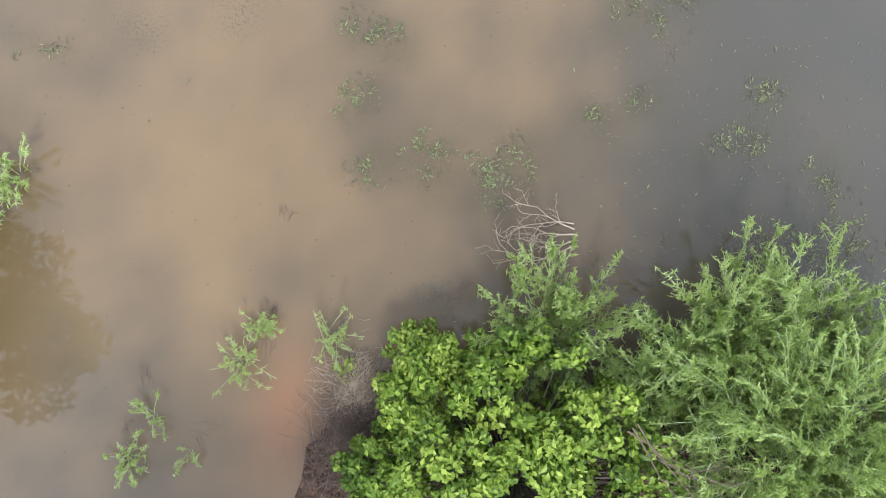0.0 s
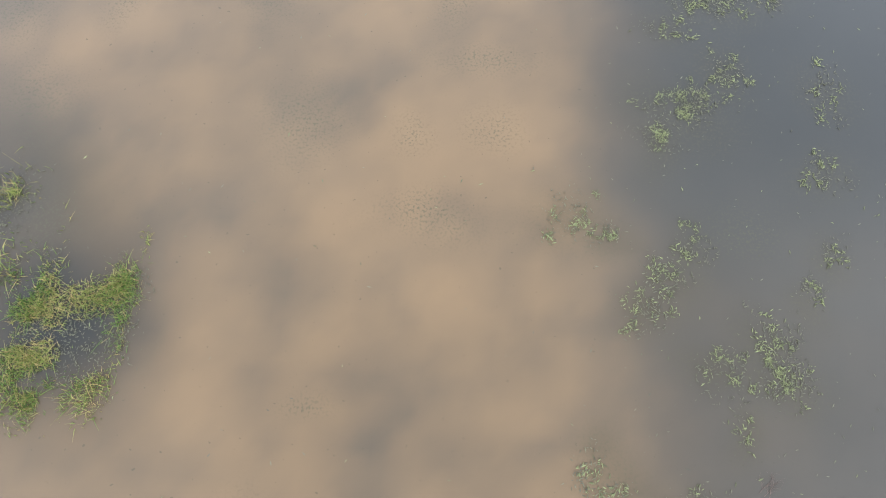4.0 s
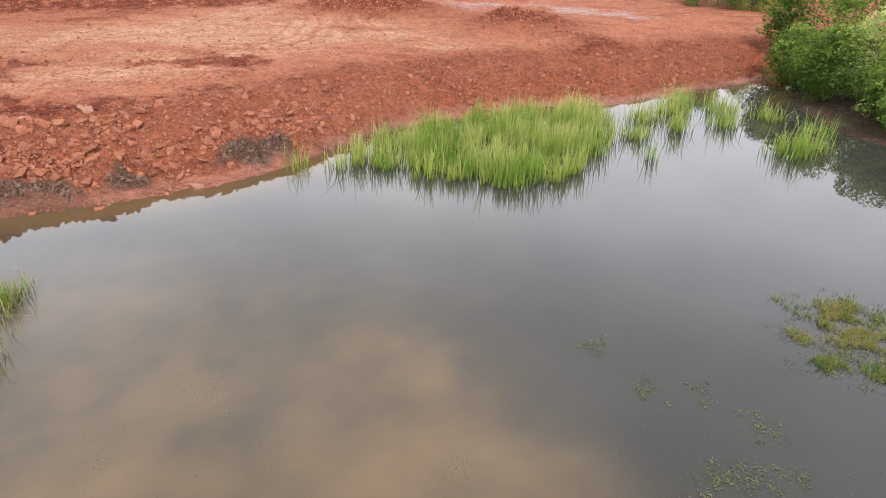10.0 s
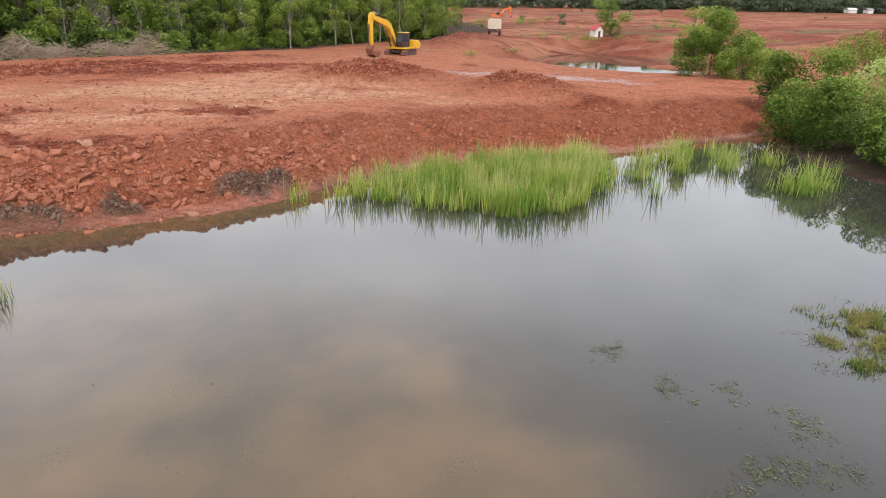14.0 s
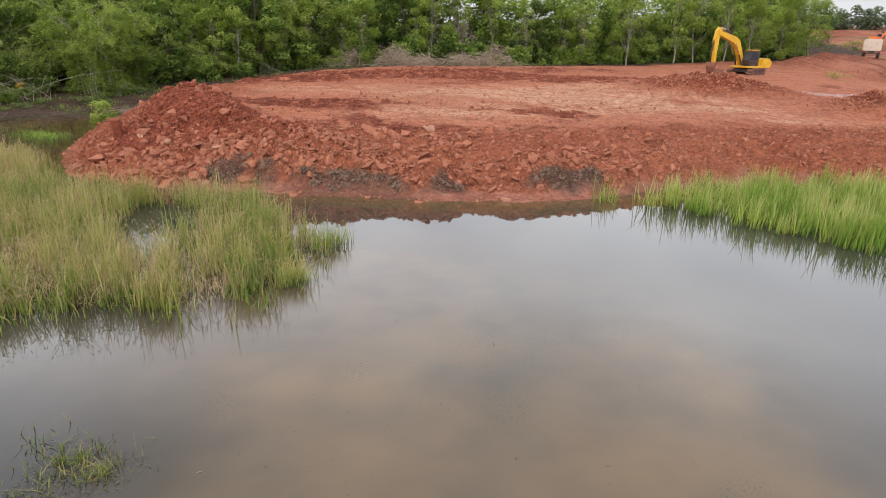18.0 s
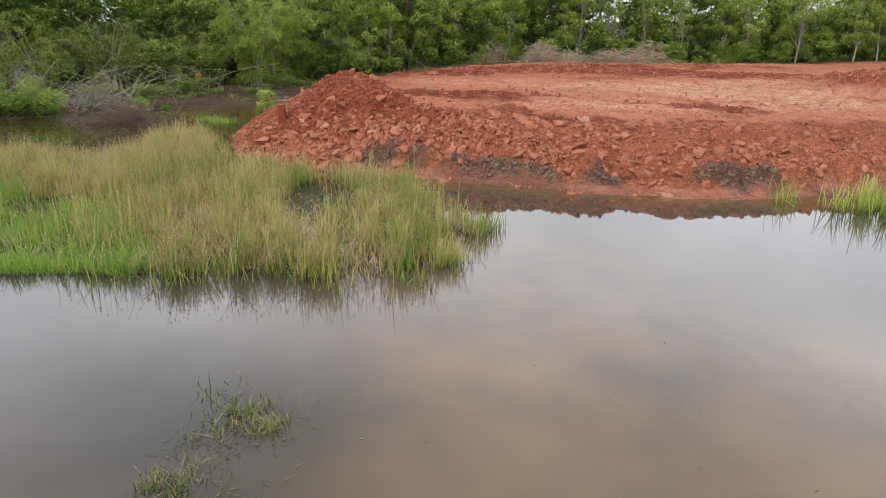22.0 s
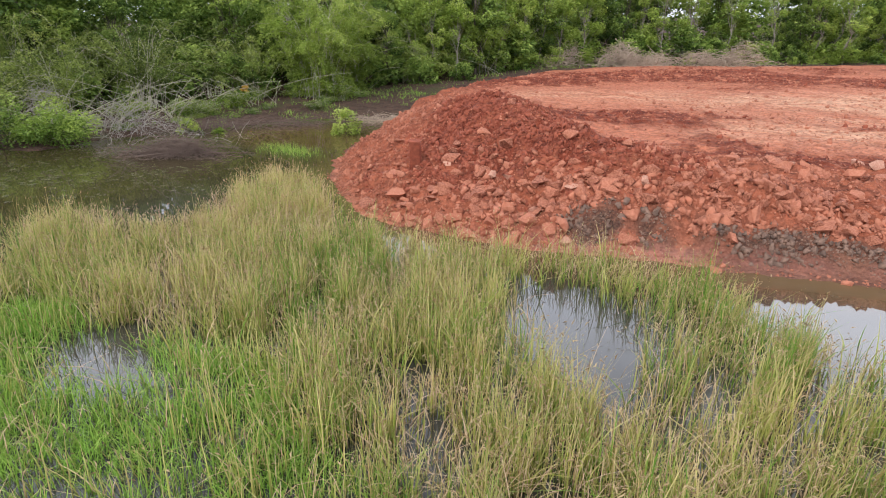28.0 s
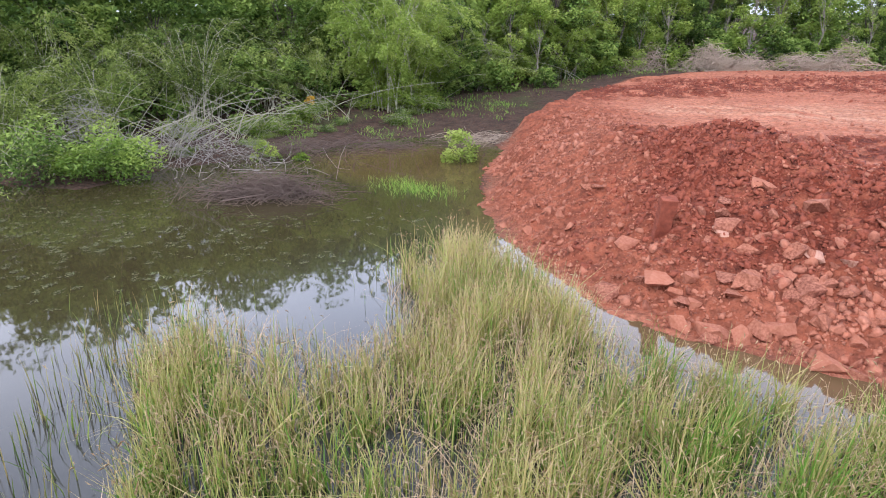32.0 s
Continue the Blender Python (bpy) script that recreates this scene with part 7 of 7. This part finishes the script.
HEAP = [(-34.5, 14.2), (-30.5, 12.9), (-26.0, 13.4), (-21.5, 16.2), (-20.0, 19.5), (-27.0, 21.0), (-33.5, 20.5)]
lump = in_polygon(HEAP, 12000, rng)
lf = ground_at(lump[:, 0], lump[:, 1])
on = (rng.random(len(lump)) < 0.25 + 0.75 * lf[6]) & (lf[5] > 0.8)
tagged(part("clods", link_mesh("clods", *scatter(lump[on], np.clip(0.05 * rng.random(on.sum()) ** -0.4, 0.05, 0.19), CRUMBS, rng, 0.36)), FRESH_CLOD), "crumbling dark red lumps of the dumped heap", "clods", kind="stuff")

meshes = []
for i in range(14):
    bm = chunk(500 + i, 0.6 + 0.05 * (i % 6))
    for mat in (ROCK, ROCK_PALE):
        me = bpy.data.meshes.new("stone")
        bm.to_mesh(me)
        me.materials.append(mat)
        meshes.append(me)
    bm.free()
zs = height(P[big, 0], P[big, 1])
for k, z in zip(big, zs):
    s = float(size[k])
    pale_ = rng.random() < 0.03
    ob = new("stone", meshes[2 * rng.integers(14) + int(pale_)])
    ob.matrix_basis = pose(P[k, 0], P[k, 1], float(z) + 0.12 * s, *rng.uniform(-35, 35, 2), rng.uniform(0, 360)) @ Matrix.Diagonal((s, s, s, 1))
    ob.parent = ground
# the largest stones at the foot of the heap: x, y, half size, mesh
BOULDERS = [(-31.4, 14.3, 0.38, 0), (-29.8, 13.1, 0.50, 4), (-30.8, 12.4, 0.42, 2), (-28.2, 13.5, 0.34, 4), (-26.7, 14.0, 0.42, 6), (-27.4, 16.4, 0.42, 10), (-29.1, 15.2, 0.40, 8), (-28.3, 14.7, 0.34, 12),
            (-26.8, 12.9, 0.38, 14), (-28.9, 12.6, 0.28, 16)]
for bx, by, s, k in BOULDERS:
    ob = new("stone", meshes[k])
    ob.matrix_basis = pose(bx, by, float(height(bx, by)[0]) + 0.15 * s, *rng.uniform(-25, 25, 2), rng.uniform(0, 360)) @ Matrix.Diagonal((s, s, s * 0.85, 1))
    ob.parent = ground
bm = bmesh.new()
box(bm, (0.46, 0.30, 1.75), (0, 0, 0.45), (6, 4, 0), 0.04)
bmesh.ops.subdivide_edges(bm, edges=bm.edges, cuts=2, use_grid_fill=True)
for v in bm.verts:
    v.co += Vector((noise.noise(v.co * 3), noise.noise(v.co * 3 + Vector((9, 0, 0))), 0.5 * noise.noise(v.co * 2))) * 0.06
ob = part("stone", bm, FRESH_CLOD, ground, "tall upright slab of red stone")
ob.matrix_basis = pose(-30.6, 14.8, float(height(-30.6, 14.8)[0]) - 0.15, 10, -3, 40)
